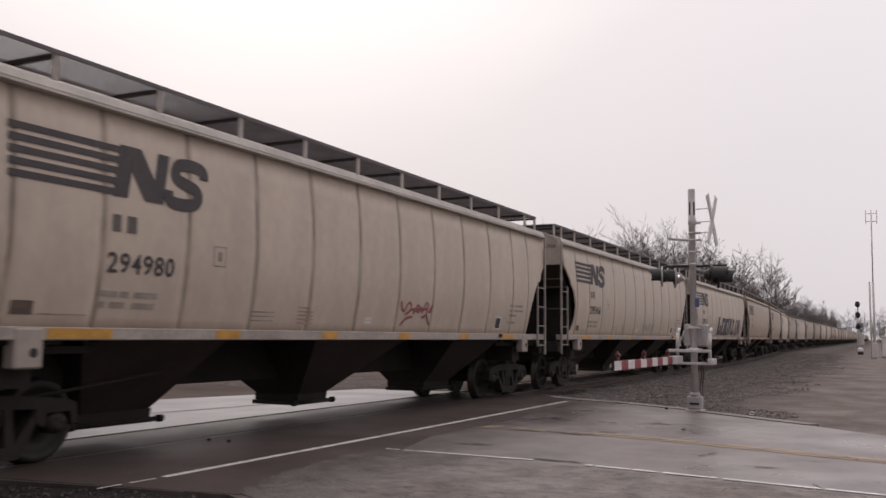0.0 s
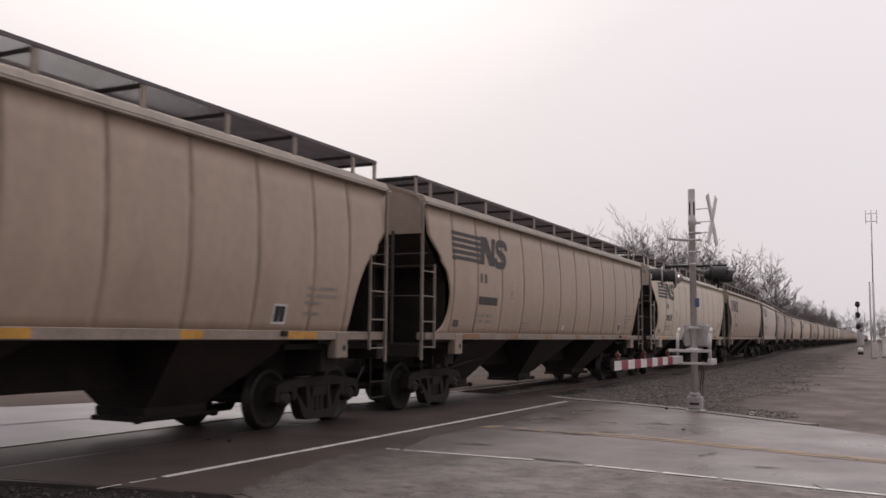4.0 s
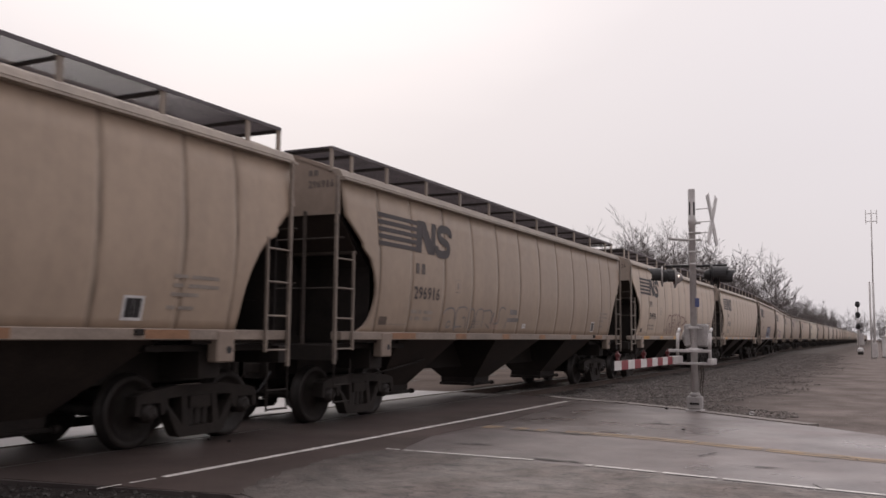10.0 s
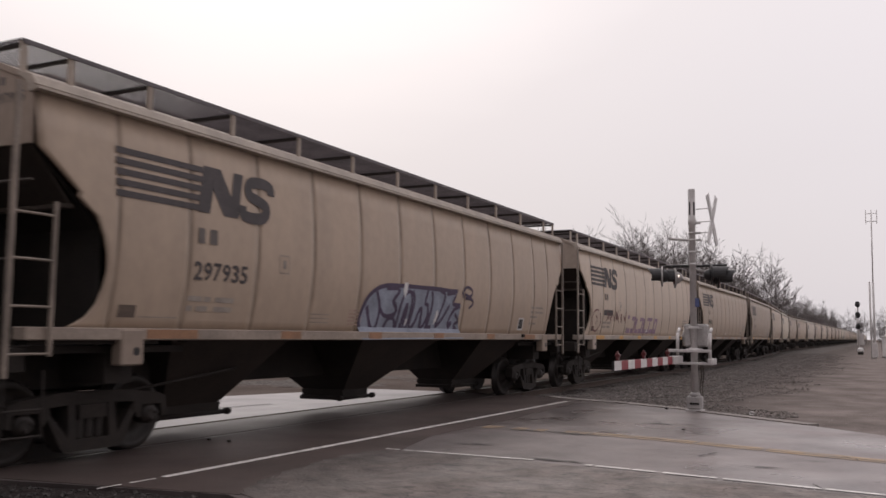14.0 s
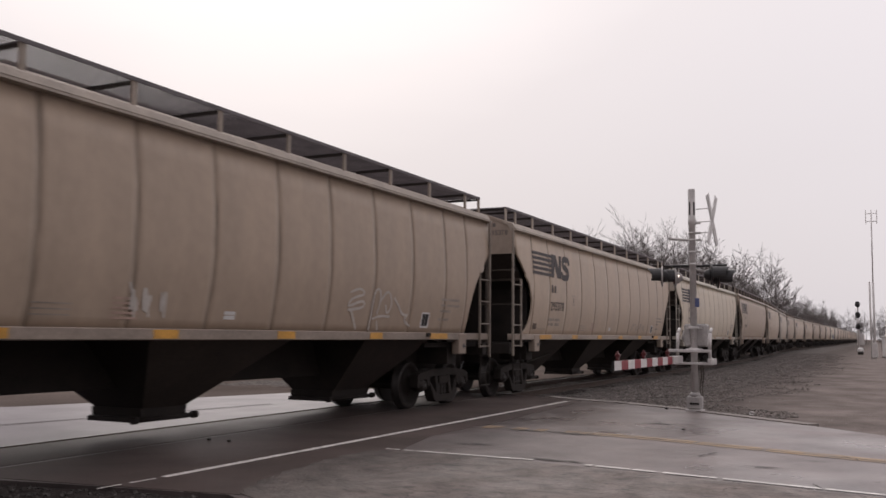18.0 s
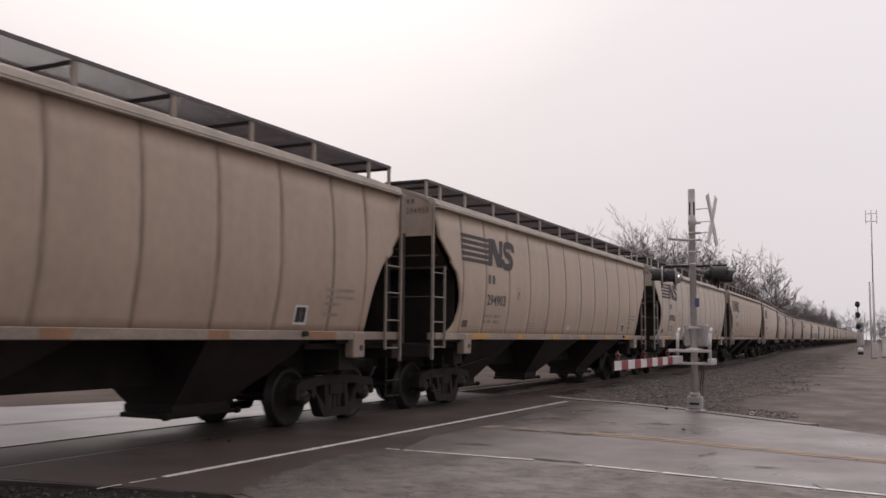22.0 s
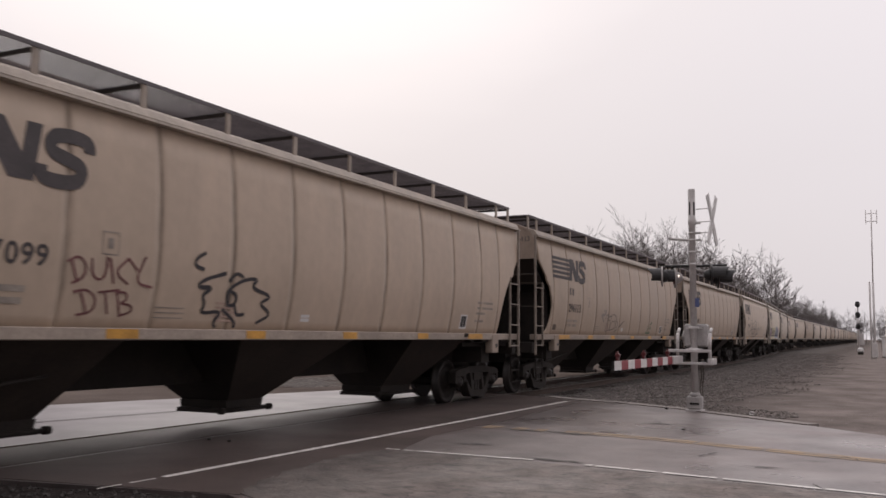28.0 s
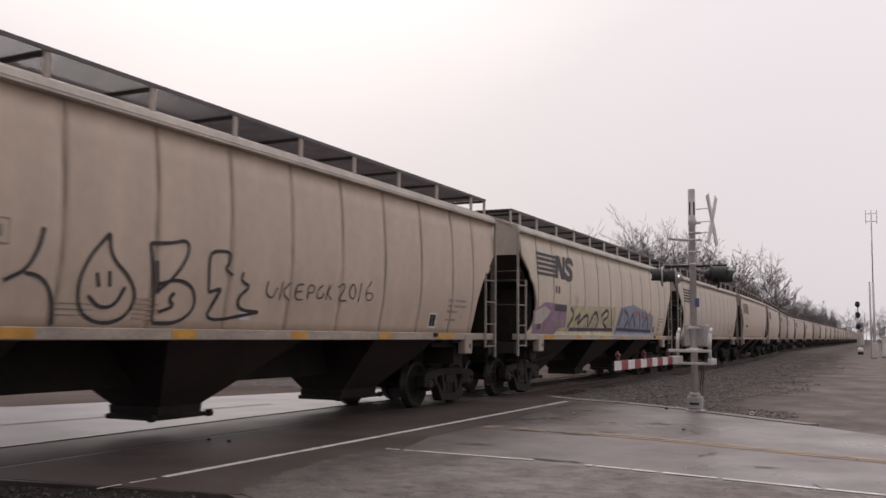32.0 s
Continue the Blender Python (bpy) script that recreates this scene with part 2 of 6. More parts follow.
# ---- ground, road and track ----
def ground_mat(name, col, col2, scale, rough, rough2, fine=40, bump=0.4, dist=0.02, crack=0.0, sheen_tone=0.0, pits=0.0):
    m = mat(name, col, 0.8, 0, scale, 0.3, fine, bump, None, False, col2, dist=dist)
    n, l = m.node_tree.nodes, m.node_tree.links
    b = n["Principled BSDF"]
    co = n.new("ShaderNodeTexCoord")
    big = n.new("ShaderNodeTexNoise")
    big.inputs["Scale"].default_value, big.inputs["Detail"].default_value = scale * 0.35, 5
    l.new(co.outputs["Object"], big.inputs["Vector"])
    mr = n.new("ShaderNodeMapRange")
    mr.inputs[1].default_value, mr.inputs[2].default_value = 0.38, 0.62
    mr.inputs[3].default_value, mr.inputs[4].default_value = rough, rough2
    l.new(big.outputs["Fac"], mr.inputs[0])
    l.new(mr.outputs[0], b.inputs["Roughness"])
    if sheen_tone:
        # darker near the crossing, paler farther from it: the wet sky sheen put into the colour
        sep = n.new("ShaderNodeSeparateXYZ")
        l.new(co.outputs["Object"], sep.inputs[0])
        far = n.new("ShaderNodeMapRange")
        far.inputs[1].default_value, far.inputs[2].default_value, far.inputs[3].default_value, far.inputs[4].default_value = -6.0, 1.5, 1 - sheen_tone * 0.45, 1 + sheen_tone * 0.6
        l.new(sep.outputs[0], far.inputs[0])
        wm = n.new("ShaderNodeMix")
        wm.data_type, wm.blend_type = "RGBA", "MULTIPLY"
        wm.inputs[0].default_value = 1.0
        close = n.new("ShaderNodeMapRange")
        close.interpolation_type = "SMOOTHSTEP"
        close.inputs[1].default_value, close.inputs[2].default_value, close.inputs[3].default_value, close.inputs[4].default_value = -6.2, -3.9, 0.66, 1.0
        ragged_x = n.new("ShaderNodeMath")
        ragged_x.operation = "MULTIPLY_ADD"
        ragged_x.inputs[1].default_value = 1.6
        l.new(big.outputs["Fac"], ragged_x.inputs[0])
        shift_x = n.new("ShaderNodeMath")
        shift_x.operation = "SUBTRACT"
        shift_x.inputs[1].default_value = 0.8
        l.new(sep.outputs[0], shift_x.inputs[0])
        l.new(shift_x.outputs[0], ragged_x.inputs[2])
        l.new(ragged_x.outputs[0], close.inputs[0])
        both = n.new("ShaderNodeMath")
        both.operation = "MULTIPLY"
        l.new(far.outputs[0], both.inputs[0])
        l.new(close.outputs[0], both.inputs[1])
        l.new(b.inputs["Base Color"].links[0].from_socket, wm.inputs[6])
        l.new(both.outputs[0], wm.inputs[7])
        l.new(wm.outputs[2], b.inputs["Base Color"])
    if pits:
        # small dark pits and missing stones
        pn = n.new("ShaderNodeTexNoise")
        pn.inputs["Scale"].default_value, pn.inputs["Detail"].default_value, pn.inputs["Roughness"].default_value = 7.0, 9, 0.78
        l.new(co.outputs["Object"], pn.inputs["Vector"])
        pr = n.new("ShaderNodeMapRange")
        pr.inputs[1].default_value, pr.inputs[2].default_value, pr.inputs[3].default_value, pr.inputs[4].default_value = 0.53, 0.64, 0.0, pits
        l.new(pn.outputs["Fac"], pr.inputs[0])
        pm = n.new("ShaderNodeMix")
        pm.data_type = "RGBA"
        pm.inputs[7].default_value = (0.022, 0.018, 0.016, 1)
        l.new(pr.outputs[0], pm.inputs[0])
        l.new(b.inputs["Base Color"].links[0].from_socket, pm.inputs[6])
        l.new(pm.outputs[2], b.inputs["Base Color"])
    if crack:
        vo = n.new("ShaderNodeTexVoronoi")
        vo.feature = "DISTANCE_TO_EDGE"
        vo.inputs["Scale"].default_value = crack
        wn_ = n.new("ShaderNodeTexNoise")
        wn_.inputs["Scale"].default_value, wn_.inputs["Detail"].default_value = 2.0, 5
        l.new(co.outputs["Object"], wn_.inputs["Vector"])
        ad = n.new("ShaderNodeVectorMath")
        ad.operation = "MULTIPLY_ADD"
        ad.inputs[1].default_value = (0.8, 0.8, 0.8)
        l.new(wn_.outputs["Color"], ad.inputs[0])
        l.new(co.outputs["Object"], ad.inputs[2])
        l.new(ad.outputs[0], vo.inputs["Vector"])
        th = n.new("ShaderNodeMapRange")
        th.inputs[1].default_value, th.inputs[2].default_value, th.inputs[3].default_value, th.inputs[4].default_value = 0.0, 0.012, 1.0, 0.0
        l.new(vo.outputs["Distance"], th.inputs[0])
        gate = n.new("ShaderNodeMath")
        gate.operation = "MULTIPLY"
        l.new(th.outputs[0], gate.inputs[0])
        l.new(mr.outputs[0], gate.inputs[1])
        cm = n.new("ShaderNodeMix")
        cm.data_type = "RGBA"
        cm.inputs[7].default_value = (0.018, 0.016, 0.015, 1)
        l.new(gate.outputs[0], cm.inputs[0])
        l.new(b.inputs["Base Color"].links[0].from_socket, cm.inputs[6])
        l.new(cm.outputs[2], b.inputs["Base Color"])
    return m


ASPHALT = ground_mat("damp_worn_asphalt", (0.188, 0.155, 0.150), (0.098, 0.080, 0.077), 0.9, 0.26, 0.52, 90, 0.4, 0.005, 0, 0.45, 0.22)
APRON = ground_mat("smooth_dark_asphalt", (0.084, 0.064, 0.058), (0.052, 0.040, 0.036), 0.7, 0.48, 0.66, 110, 0.35, 0.004)
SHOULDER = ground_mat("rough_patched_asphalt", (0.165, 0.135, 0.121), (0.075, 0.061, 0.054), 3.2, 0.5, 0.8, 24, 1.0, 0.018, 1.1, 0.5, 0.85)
WETROAD = ground_mat("wet_pale_pavement", (0.100, 0.082, 0.098), (0.070, 0.057, 0.070), 0.6, 0.28, 0.5, 70, 0.12, 0.003)
CINDER = ground_mat("dark_cinder_gravel", (0.040, 0.033, 0.031), (0.018, 0.015, 0.014), 7.0, 0.85, 0.95, 26, 1.0, 0.03)
DIRT = ground_mat("dry_gravel_dirt", (0.150, 0.125, 0.112), (0.09, 0.074, 0.066), 0.22, 0.85, 0.95, 18, 0.9, 0.03)
BALLAST = ground_mat("ballast_gravel", (0.18, 0.165, 0.155), (0.075, 0.068, 0.064), 9.0, 0.9, 0.95, 22, 1.0, 0.05)


def lot_mat():
    """Grey ballast that gives way, in a ragged band, to brown dirt farther from the rails."""
    m = ground_mat("ballast_into_dirt", (0.155, 0.136, 0.127), (0.072, 0.063, 0.058), 9.0, 0.9, 0.95, 22, 1.0, 0.05)
    n, l = m.node_tree.nodes, m.node_tree.links
    b = n["Principled BSDF"]
    co = n.new("ShaderNodeTexCoord")
    sep = n.new("ShaderNodeSeparateXYZ")
    l.new(co.outputs["Object"], sep.inputs[0])
    nz = n.new("ShaderNodeTexNoise")
    nz.inputs["Scale"].default_value, nz.inputs["Detail"].default_value = 0.45, 8
    l.new(co.outputs["Object"], nz.inputs["Vector"])
    ad = n.new("ShaderNodeMath")
    ad.operation = "MULTIPLY_ADD"
    ad.inputs[1].default_value = 5.0
    l.new(nz.outputs["Fac"], ad.inputs[0])
    l.new(sep.outputs[0], ad.inputs[2])
    mr = n.new("ShaderNodeMapRange")
    mr.inputs[1].default_value, mr.inputs[2].default_value = -2.0, 1.6
    l.new(ad.outputs[0], mr.inputs[0])
    n3 = n.new("ShaderNodeTexNoise")
    n3.inputs["Scale"].default_value, n3.inputs["Detail"].default_value, n3.inputs["Roughness"].default_value = 0.8, 9, 0.7
    mp = n.new("ShaderNodeMapping")
    mp.inputs["Scale"].default_value = (1.0, 0.8, 1)
    l.new(co.outputs["Object"], mp.inputs[0])
    l.new(mp.outputs[0], n3.inputs["Vector"])
    rp = n.new("ShaderNodeMapRange")
    rp.inputs[1].default_value, rp.inputs[2].default_value = 0.35, 0.65
    l.new(n3.outputs["Fac"], rp.inputs[0])
    dirt = n.new("ShaderNodeMix")
    dirt.data_type = "RGBA"
    dirt.inputs[6].default_value, dirt.inputs[7].default_value = (0.155, 0.133, 0.123, 1), (0.272, 0.236, 0.220, 1)
    l.new(rp.outputs[0], dirt.inputs[0])
    mx = n.new("ShaderNodeMix")
    mx.data_type = "RGBA"
    l.new(mr.outputs[0], mx.inputs[0])
    l.new(b.inputs["Base Color"].links[0].from_socket, mx.inputs[6])
    l.new(dirt.outputs[2], mx.inputs[7])
    # oily dark ballast close along the rails, with the shadow there painted into the same band
    oil_shade = n.new("ShaderNodeMath")
    oil_shade.operation = "MULTIPLY_ADD"
    oil_shade.inputs[1].default_value = 1.6
    l.new(n3.outputs["Fac"], oil_shade.inputs[0])
    l.new(sep.outputs[0], oil_shade.inputs[2])
    om = n.new("ShaderNodeMapRange")
    om.inputs[1].default_value, om.inputs[2].default_value, om.inputs[3].default_value, om.inputs[4].default_value = -7.3, -6.3, 1.0, 0.0
    l.new(oil_shade.outputs[0], om.inputs[0])
    ox = n.new("ShaderNodeMix")
    ox.data_type = "RGBA"
    ox.inputs[7].default_value = (0.030, 0.025, 0.023, 1)
    l.new(om.outputs[0], ox.inputs[0])
    l.new(mx.outputs[2], ox.inputs[6])
    l.new(ox.outputs[2], b.inputs["Base Color"])
    return m


LOT = lot_mat()
for m_, s_ in ((LOT, 0.0), (DIRT, 0.0), (BALLAST, 0.0), (WETROAD, 0.28), (APRON, 0.18), (CINDER, 0.1)):
    m_.node_tree.nodes["Principled BSDF"].inputs["Specular IOR Level"].default_value = s_
LINEWHITE = mat("worn_white_line", (0.72, 0.69, 0.66), 0.55, 0, 5, 0.3, 60, 0.1)
LINEYELLOW = mat("worn_yellow_line", (0.37, 0.255, 0.15), 0.6, 0, 2.6, 0.3, 60, 0.1, second=(0.20, 0.155, 0.12))


def sheet(name, outline, z, material, label, category, thick=0.12):
    bm = bmesh.new()
    slab(bm, outline, "z", z - thick, z)
    ob = put(name, mesh_of(name, bm, material))
    return tagged(ob, label, category, "", "structure")


def rough_sheet(name, x0, x1, y0, y1, nx, ny, height, material, label, category):
    """A gently uneven sheet of ground."""
    bm = bmesh.new()
    rows = []
    for j in range(ny + 1):
        y = y0 + (y1 - y0) * (j / ny) ** 1.6
        rows.append([bm.verts.new((x0 + (x1 - x0) * i / nx, y, height(x0 + (x1 - x0) * i / nx, y))) for i in range(nx + 1)])
    for a, b in zip(rows, rows[1:]):
        for i in range(nx):
            bm.faces.new((a[i], a[i + 1], b[i + 1], b[i])).smooth = True
    return tagged(put(name, mesh_of(name, bm, material)), label, category, "", "structure")


# the wide ground out to the horizon
bm = bmesh.new()
R = 2500
for q in (((-R, -R), (R, -R), (R, R), (-R, R)),):
    bm.faces.new([bm.verts.new((x, y, -0.34)) for x, y in q])
tagged(put("ground", mesh_of("ground", bm, DIRT)), "flat brown-grey dirt ground reaching the horizon", "ground", "", "structure")

KERB = [(-7.3, 20.15), (-6.48, 19.6), (-5.16, 19.1), (-3.77, 18.25), (-3.03, 17.55), (-2.18, 16.85), (-1.2, 16.1), (0.0, 14.95), (2.2, 13.6), (5.0, 12.6), (14.0, 11.6)]
NEAR_X, IN0, IN1, FAR_X = -8.375, -8.53, -9.80, -9.955
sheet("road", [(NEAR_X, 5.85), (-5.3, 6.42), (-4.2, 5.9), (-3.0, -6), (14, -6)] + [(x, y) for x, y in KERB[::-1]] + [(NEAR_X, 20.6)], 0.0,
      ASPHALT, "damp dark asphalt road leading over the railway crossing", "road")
sheet("crossing_apron", [(NEAR_X + 0.004, 5.95), (-6.6, 6.22), (-5.2, 6.46), (-5.1, 7.2), (-5.2, 8.2), (-5.4, 9.6), (-5.85, 11.5), (-5.8, 14.0), (-6.05, 19.2), (-7.4, 20.1), (NEAR_X + 0.004, 20.5)], 0.004,
      APRON, "smooth dark brown asphalt apron beside the rail", "road", 0.02)
# dark asphalt here paints in the shade and reflection of the cars above
sheet("road_between_rails", [(IN1, 5.6), (IN0, 5.6), (IN0, 20.7), (IN1, 20.7)], -0.006, APRON, "road strip between the crossing's rails, darkened as the train's shade", "road")
sheet("road_beyond", [(FAR_X, 5.4), (-17.2, -2.0), (-18.6, 6.0), (-15.0, 11.9), (-13.9, 15.4), (-12.4, 20.6), (FAR_X, 20.8)], -0.004, WETROAD, "pale wet road beyond the tracks, mirroring the sky", "road")
EDGE = [(-5.24, 6.5), (-5.42, 7.0), (-5.55, 7.4), (-5.65, 7.9), (-5.76, 8.5), (-5.78, 9.1), (-5.74, 9.6), (-5.55, 9.83)]
ragged = []
for (xa, ya), (xb, yb) in zip(EDGE, EDGE[1:]):
    for i in range(8):
        q = Vector((xa + (xb - xa) * i / 8, ya + (yb - ya) * i / 8, 0))
        ragged.append((q.x + 0.11 * noise.noise(q * 5) + 0.05 * noise.noise(q * 19), q.y))
sheet("road_shoulder", ragged + [(-3.6, 9.70), (0.0, 9.12), (13.9, 6.9), (13.9, -5.8), (-3.0, -5.8), (-4.2, 6.0)], 0.0085,
      SHOULDER, "rough patched and cracked asphalt shoulder beside the road", "road", 0.01)
sheet("cinder_verge", [(-8.36, 5.80), (-6.6, 6.16), (-5.35, 6.36), (-4.25, 5.84), (-4.05, 3.0), (-8.36, 3.0)], -0.035, CINDER, "dark cinder gravel beside the broken edge of the road", "ground", 0.06)
rough_sheet("dirt_lot", -6.2, 60, 12.6, 420, 60, 90, lambda x, y: -0.13 + 0.05 * noise.noise((x * 0.25, y * 0.25, 0)) - 0.012 * max(0, x + 4) * 0 - (0.25 if y < 20 - (x + 6.3) * 0.9 and x > -7 and y < 14 else 0),
            LOT, "bare brown-grey gravel lot beside the railway", "ground")
rough_sheet("verge_beyond", -60, -10.6, -20.0, 420, 50, 90, lambda x, y: -0.05 + 0.05 * noise.noise((x * 0.2, y * 0.2, 3)) + 0.006 * max(0, -17 - x) - (0.3 if x > -15.9 and y < 11.9 or x > -14.4 and y < 16 or x > -12.9 and y < 21 else 0),
            DIRT, "dry winter verge beyond the tracks", "ground")


def bed(x, y):
    d = abs(x - TRACK_X - bend(y))
    z = -0.15 if d < 1.5 else -0.15 + min(0.09, (d - 1.5) * 0.03)
    return z + 0.045 * noise.noise((x * 3.1, y * 3.1, 1)) + 0.05 * noise.noise((x * 0.7, y * 0.7, 7))


def ballast_sheet(name, y0, y1, ny, right):
    bm = bmesh.new()
    rows = []
    for j in range(ny + 1):
        y = y0 + (y1 - y0) * (j / ny) ** 1.7
        row = []
        for i in range(41):
            x = TRACK_X + bend(y) - 8.4 + (8.4 + right + 0.5 * noise.noise((y * 0.4, 2, 0))) * i / 40
            z = bed(x, y)
            if i > 30:
                z -= (i - 30) ** 1.6 * 0.006
            row.append(bm.verts.new((x, y, z)))
        rows.append(row)
    for a, b in zip(rows, rows[1:]):
        for i in range(40):
            bm.faces.new((a[i], a[i + 1], b[i + 1], b[i])).smooth = True
    return tagged(put(name, mesh_of(name, bm, BALLAST)), "grey crushed-stone ballast bed under the rails", "ballast", "", "structure")


ballast_sheet("ballast_bed", 20.5, 520, 240, 7.0)
ballast_sheet("ballast_bed_behind", 5.7, -60, 60, 4.4)

# kerb, in lengths
bm = bmesh.new()
for (xa, ya), (xb, yb) in zip(KERB[:7], KERB[1:7]):
    n = max(1, round(math.hypot(xb - xa, yb - ya) / 1.6))
    for i in range(n):
        a = Vector((xa + (xb - xa) * i / n, ya + (yb - ya) * i / n, 0))
        b = Vector((xa + (xb - xa) * (i + 1) / n, ya + (yb - ya) * (i + 1) / n, 0))
        d = (b - a).normalized()
        s = Vector((-d.y, d.x, 0)) * 0.28
        a, b = a + d * 0.006, b - d * 0.006
        t = 0.012 + 0.012 * random.random()
        lo = [bm.verts.new(p + Vector((0, 0, -0.2))) for p in (a, b, b + s, a + s)]
        hi = [bm.verts.new(p + Vector((0, 0, t))) for p in (a, b, b + s, a + s)]
        bm.faces.new(hi)
        for k in range(4):
            bm.faces.new((lo[k], lo[(k + 1) % 4], hi[(k + 1) % 4], hi[k]))
tagged(put("kerb", mesh_of("kerb", bm, CONC)), "low worn concrete kerb edging the road", "kerb", "", "structure")


def stripe(name, a, b, width, material, label, z=0.006, gaps=(), rag=0.22):
    """A painted line on the road, with worn gaps given as fractions of its length."""
    a, b = Vector((*a, 0)), Vector((*b, 0))
    d = (b - a).normalized()
    s = Vector((-d.y, d.x, 0)) * width / 2
    cuts, pos = [], 0.0
    for g0, g1 in gaps:
        cuts.append((pos, g0))
        pos = g1
    cuts.append((pos, 1.0))
    bm = bmesh.new()
    for c0, c1 in cuts:
        n = max(2, int((b - a).length * (c1 - c0) / 0.12))
        left, right = [], []
        for i in range(n + 1):
            p = a + (b - a) * (c0 + (c1 - c0) * i / n)
            w = 1 + rag * noise.noise((p.x * 6, p.y * 6, 0))
            left.append(bm.verts.new(p + s * w + Vector((0, 0, z))))
            right.append(bm.verts.new(p - s * w + Vector((0, 0, z))))
        for i in range(n):
            bm.faces.new((right[i], right[i + 1], left[i + 1], left[i]))
    return tagged(put(name, mesh_of(name, bm, material)), label, "road marking", "", "structure")


stripe("stop_line", (-6.46, 6.85), (-6.33, 19.05), 0.10, LINEWHITE, "worn white painted line along the crossing", 0.009)
stripe("stop_line_worn_end", (-6.50, 6.05), (-6.465, 6.75), 0.035, LINEWHITE, "nearly worn-off end of a white painted line", 0.009, ((0.4, 0.55),))
stripe("edge_line_start", (-5.66, 9.88), (-3.69, 9.86), 0.06, LINEWHITE, "worn start of a white painted edge line", 0.009, ((0.10, 0.13), (0.20, 0.22)), 0.4)
stripe("edge_line", (-3.04, 9.775), (6.0, 8.31), 0.075, LINEWHITE, "broken white painted edge line of the road", 0.009,
       ((0.009, 0.014), (0.058, 0.061), (0.090, 0.098), (0.150, 0.152), (0.161, 0.168), (0.272, 0.275), (0.42, 0.425)), 0.3)
for shift in (0.095, -0.095):
    for a, b, gaps in (((-5.71, 13.09), (-3.58, 12.90), ((0.14, 0.24), (0.34, 0.40), (0.49, 0.63), (0.81, 0.825))), ((-3.58, 12.90), (-2.56, 12.65), ()), ((-2.56, 12.65), (7.0, 9.45), ((0.02, 0.024), (0.115, 0.12)))):
        stripe("centre_line", (a[0], a[1] + shift), (b[0], b[1] + shift), 0.135, LINEYELLOW, "faded double yellow centre line of the road", 0.006, gaps, 0.7)
stripe("joint_beyond", (-12.55, 7.2), (-11.3, 15.0), 0.06, GRIME_SHADE, "dark joint in the wet road beyond the tracks", 0.004)


# rails and ties
def along(y0, y1, step):
    y = y0
    while y < y1:
        yield y
        y += step if y < 60 else step * 4
    yield y1


for side, nm in ((0.753, "near rail"), (-0.753, "far rail")):
    bm = bmesh.new()
    prof = [(-0.036, 0.0), (0.036, 0.0), (0.036, -0.035), (0.01, -0.05), (0.01, -0.14), (0.07, -0.165), (-0.07, -0.165), (-0.01, -0.14), (-0.01, -0.05), (-0.036, -0.035)]
    rings = [[bm.verts.new((TRACK_X + bend(y) + side + px, y, pz)) for px, pz in prof] for y in along(-80, 520, 3.0)]
    for a, b in zip(rings, rings[1:]):
        for i in range(len(prof)):
            j = (i + 1) % len(prof)
            bm.faces.new((a[i], a[j], b[j], b[i])).material_index = 1 if i == 0 else 0
    tagged(put("rail", mesh_of("rail", bm, RAIL, RAILTOP)), "steel rail with a bright worn head and rusty web", "rail", "", "structure")
bm = bmesh.new()
box(bm, -1.3, -0.115, -0.30, 1.3, 0.115, -0.145, 0.012)
tie_mesh = mesh_of("tie", bm, TIE)
ties = tagged(new("ties"), "row of dark creosoted wooden railway ties", "ties", "", "structure")
for i in range(130):
    y = 21.0 + 0.54 * i
    o = put("tie", tie_mesh, ties, pose(TRACK_X + bend(y) + random.uniform(-0.04, 0.04), y, 0, 0, 0, random.uniform(-0.8, 0.8)))
for i in range(40):
    y = 5.2 - 0.54 * i
    o = put("tie", tie_mesh, ties, pose(TRACK_X + random.uniform(-0.04, 0.04), y, 0, 0, 0, random.uniform(-0.8, 0.8)))


# loose ballast stones
def stones(name, places, label, lo, hi, dim=0.45, bright=1.6):
    vs, fs = [], []
    base = [(1, 0, 0), (-1, 0, 0), (0, 1, 0), (0, -1, 0), (0, 0, 0.8), (0, 0, -0.8)]
    tri = [(0, 2, 4), (2, 1, 4), (1, 3, 4), (3, 0, 4), (2, 0, 5), (1, 2, 5), (3, 1, 5), (0, 3, 5)]
    for x, y, z in places:
        r = random.uniform(lo, hi)
        q = Euler((random.uniform(0, 6), random.uniform(0, 6), random.uniform(0, 6))).to_matrix()
        k = len(vs)
        for b in base:
            p = q @ Vector((b[0] * r * random.uniform(0.6, 1.2), b[1] * r * random.uniform(0.6, 1.2), b[2] * r * random.uniform(0.6, 1.1)))
            vs.append((x + p.x, y + p.y, z + p.z * 0.8 + r * 0.3))
        fs += [(a + k, b + k, c + k) for a, b, c in tri]
    me = bpy.data.meshes.new(name)
    me.from_pydata(vs, [], fs)
    m = STONE.copy()
    n, l = m.node_tree.nodes, m.node_tree.links
    g = n.new("ShaderNodeNewGeometry")
    hsv = n.new("ShaderNodeHueSaturation")
    mr = n.new("ShaderNodeMapRange")
    mr.inputs[3].default_value, mr.inputs[4].default_value = dim, bright
    l.new(g.outputs["Random Per Island"], mr.inputs[0])
    l.new(mr.outputs[0], hsv.inputs["Value"])
    b = n["Principled BSDF"]
    l.new(b.inputs["Base Color"].links[0].from_socket, hsv.inputs["Color"])
    l.new(hsv.outputs[0], b.inputs["Base Color"])
    me.materials.append(m)
    return tagged(put(name, me), label, "stones", "", "stuff")


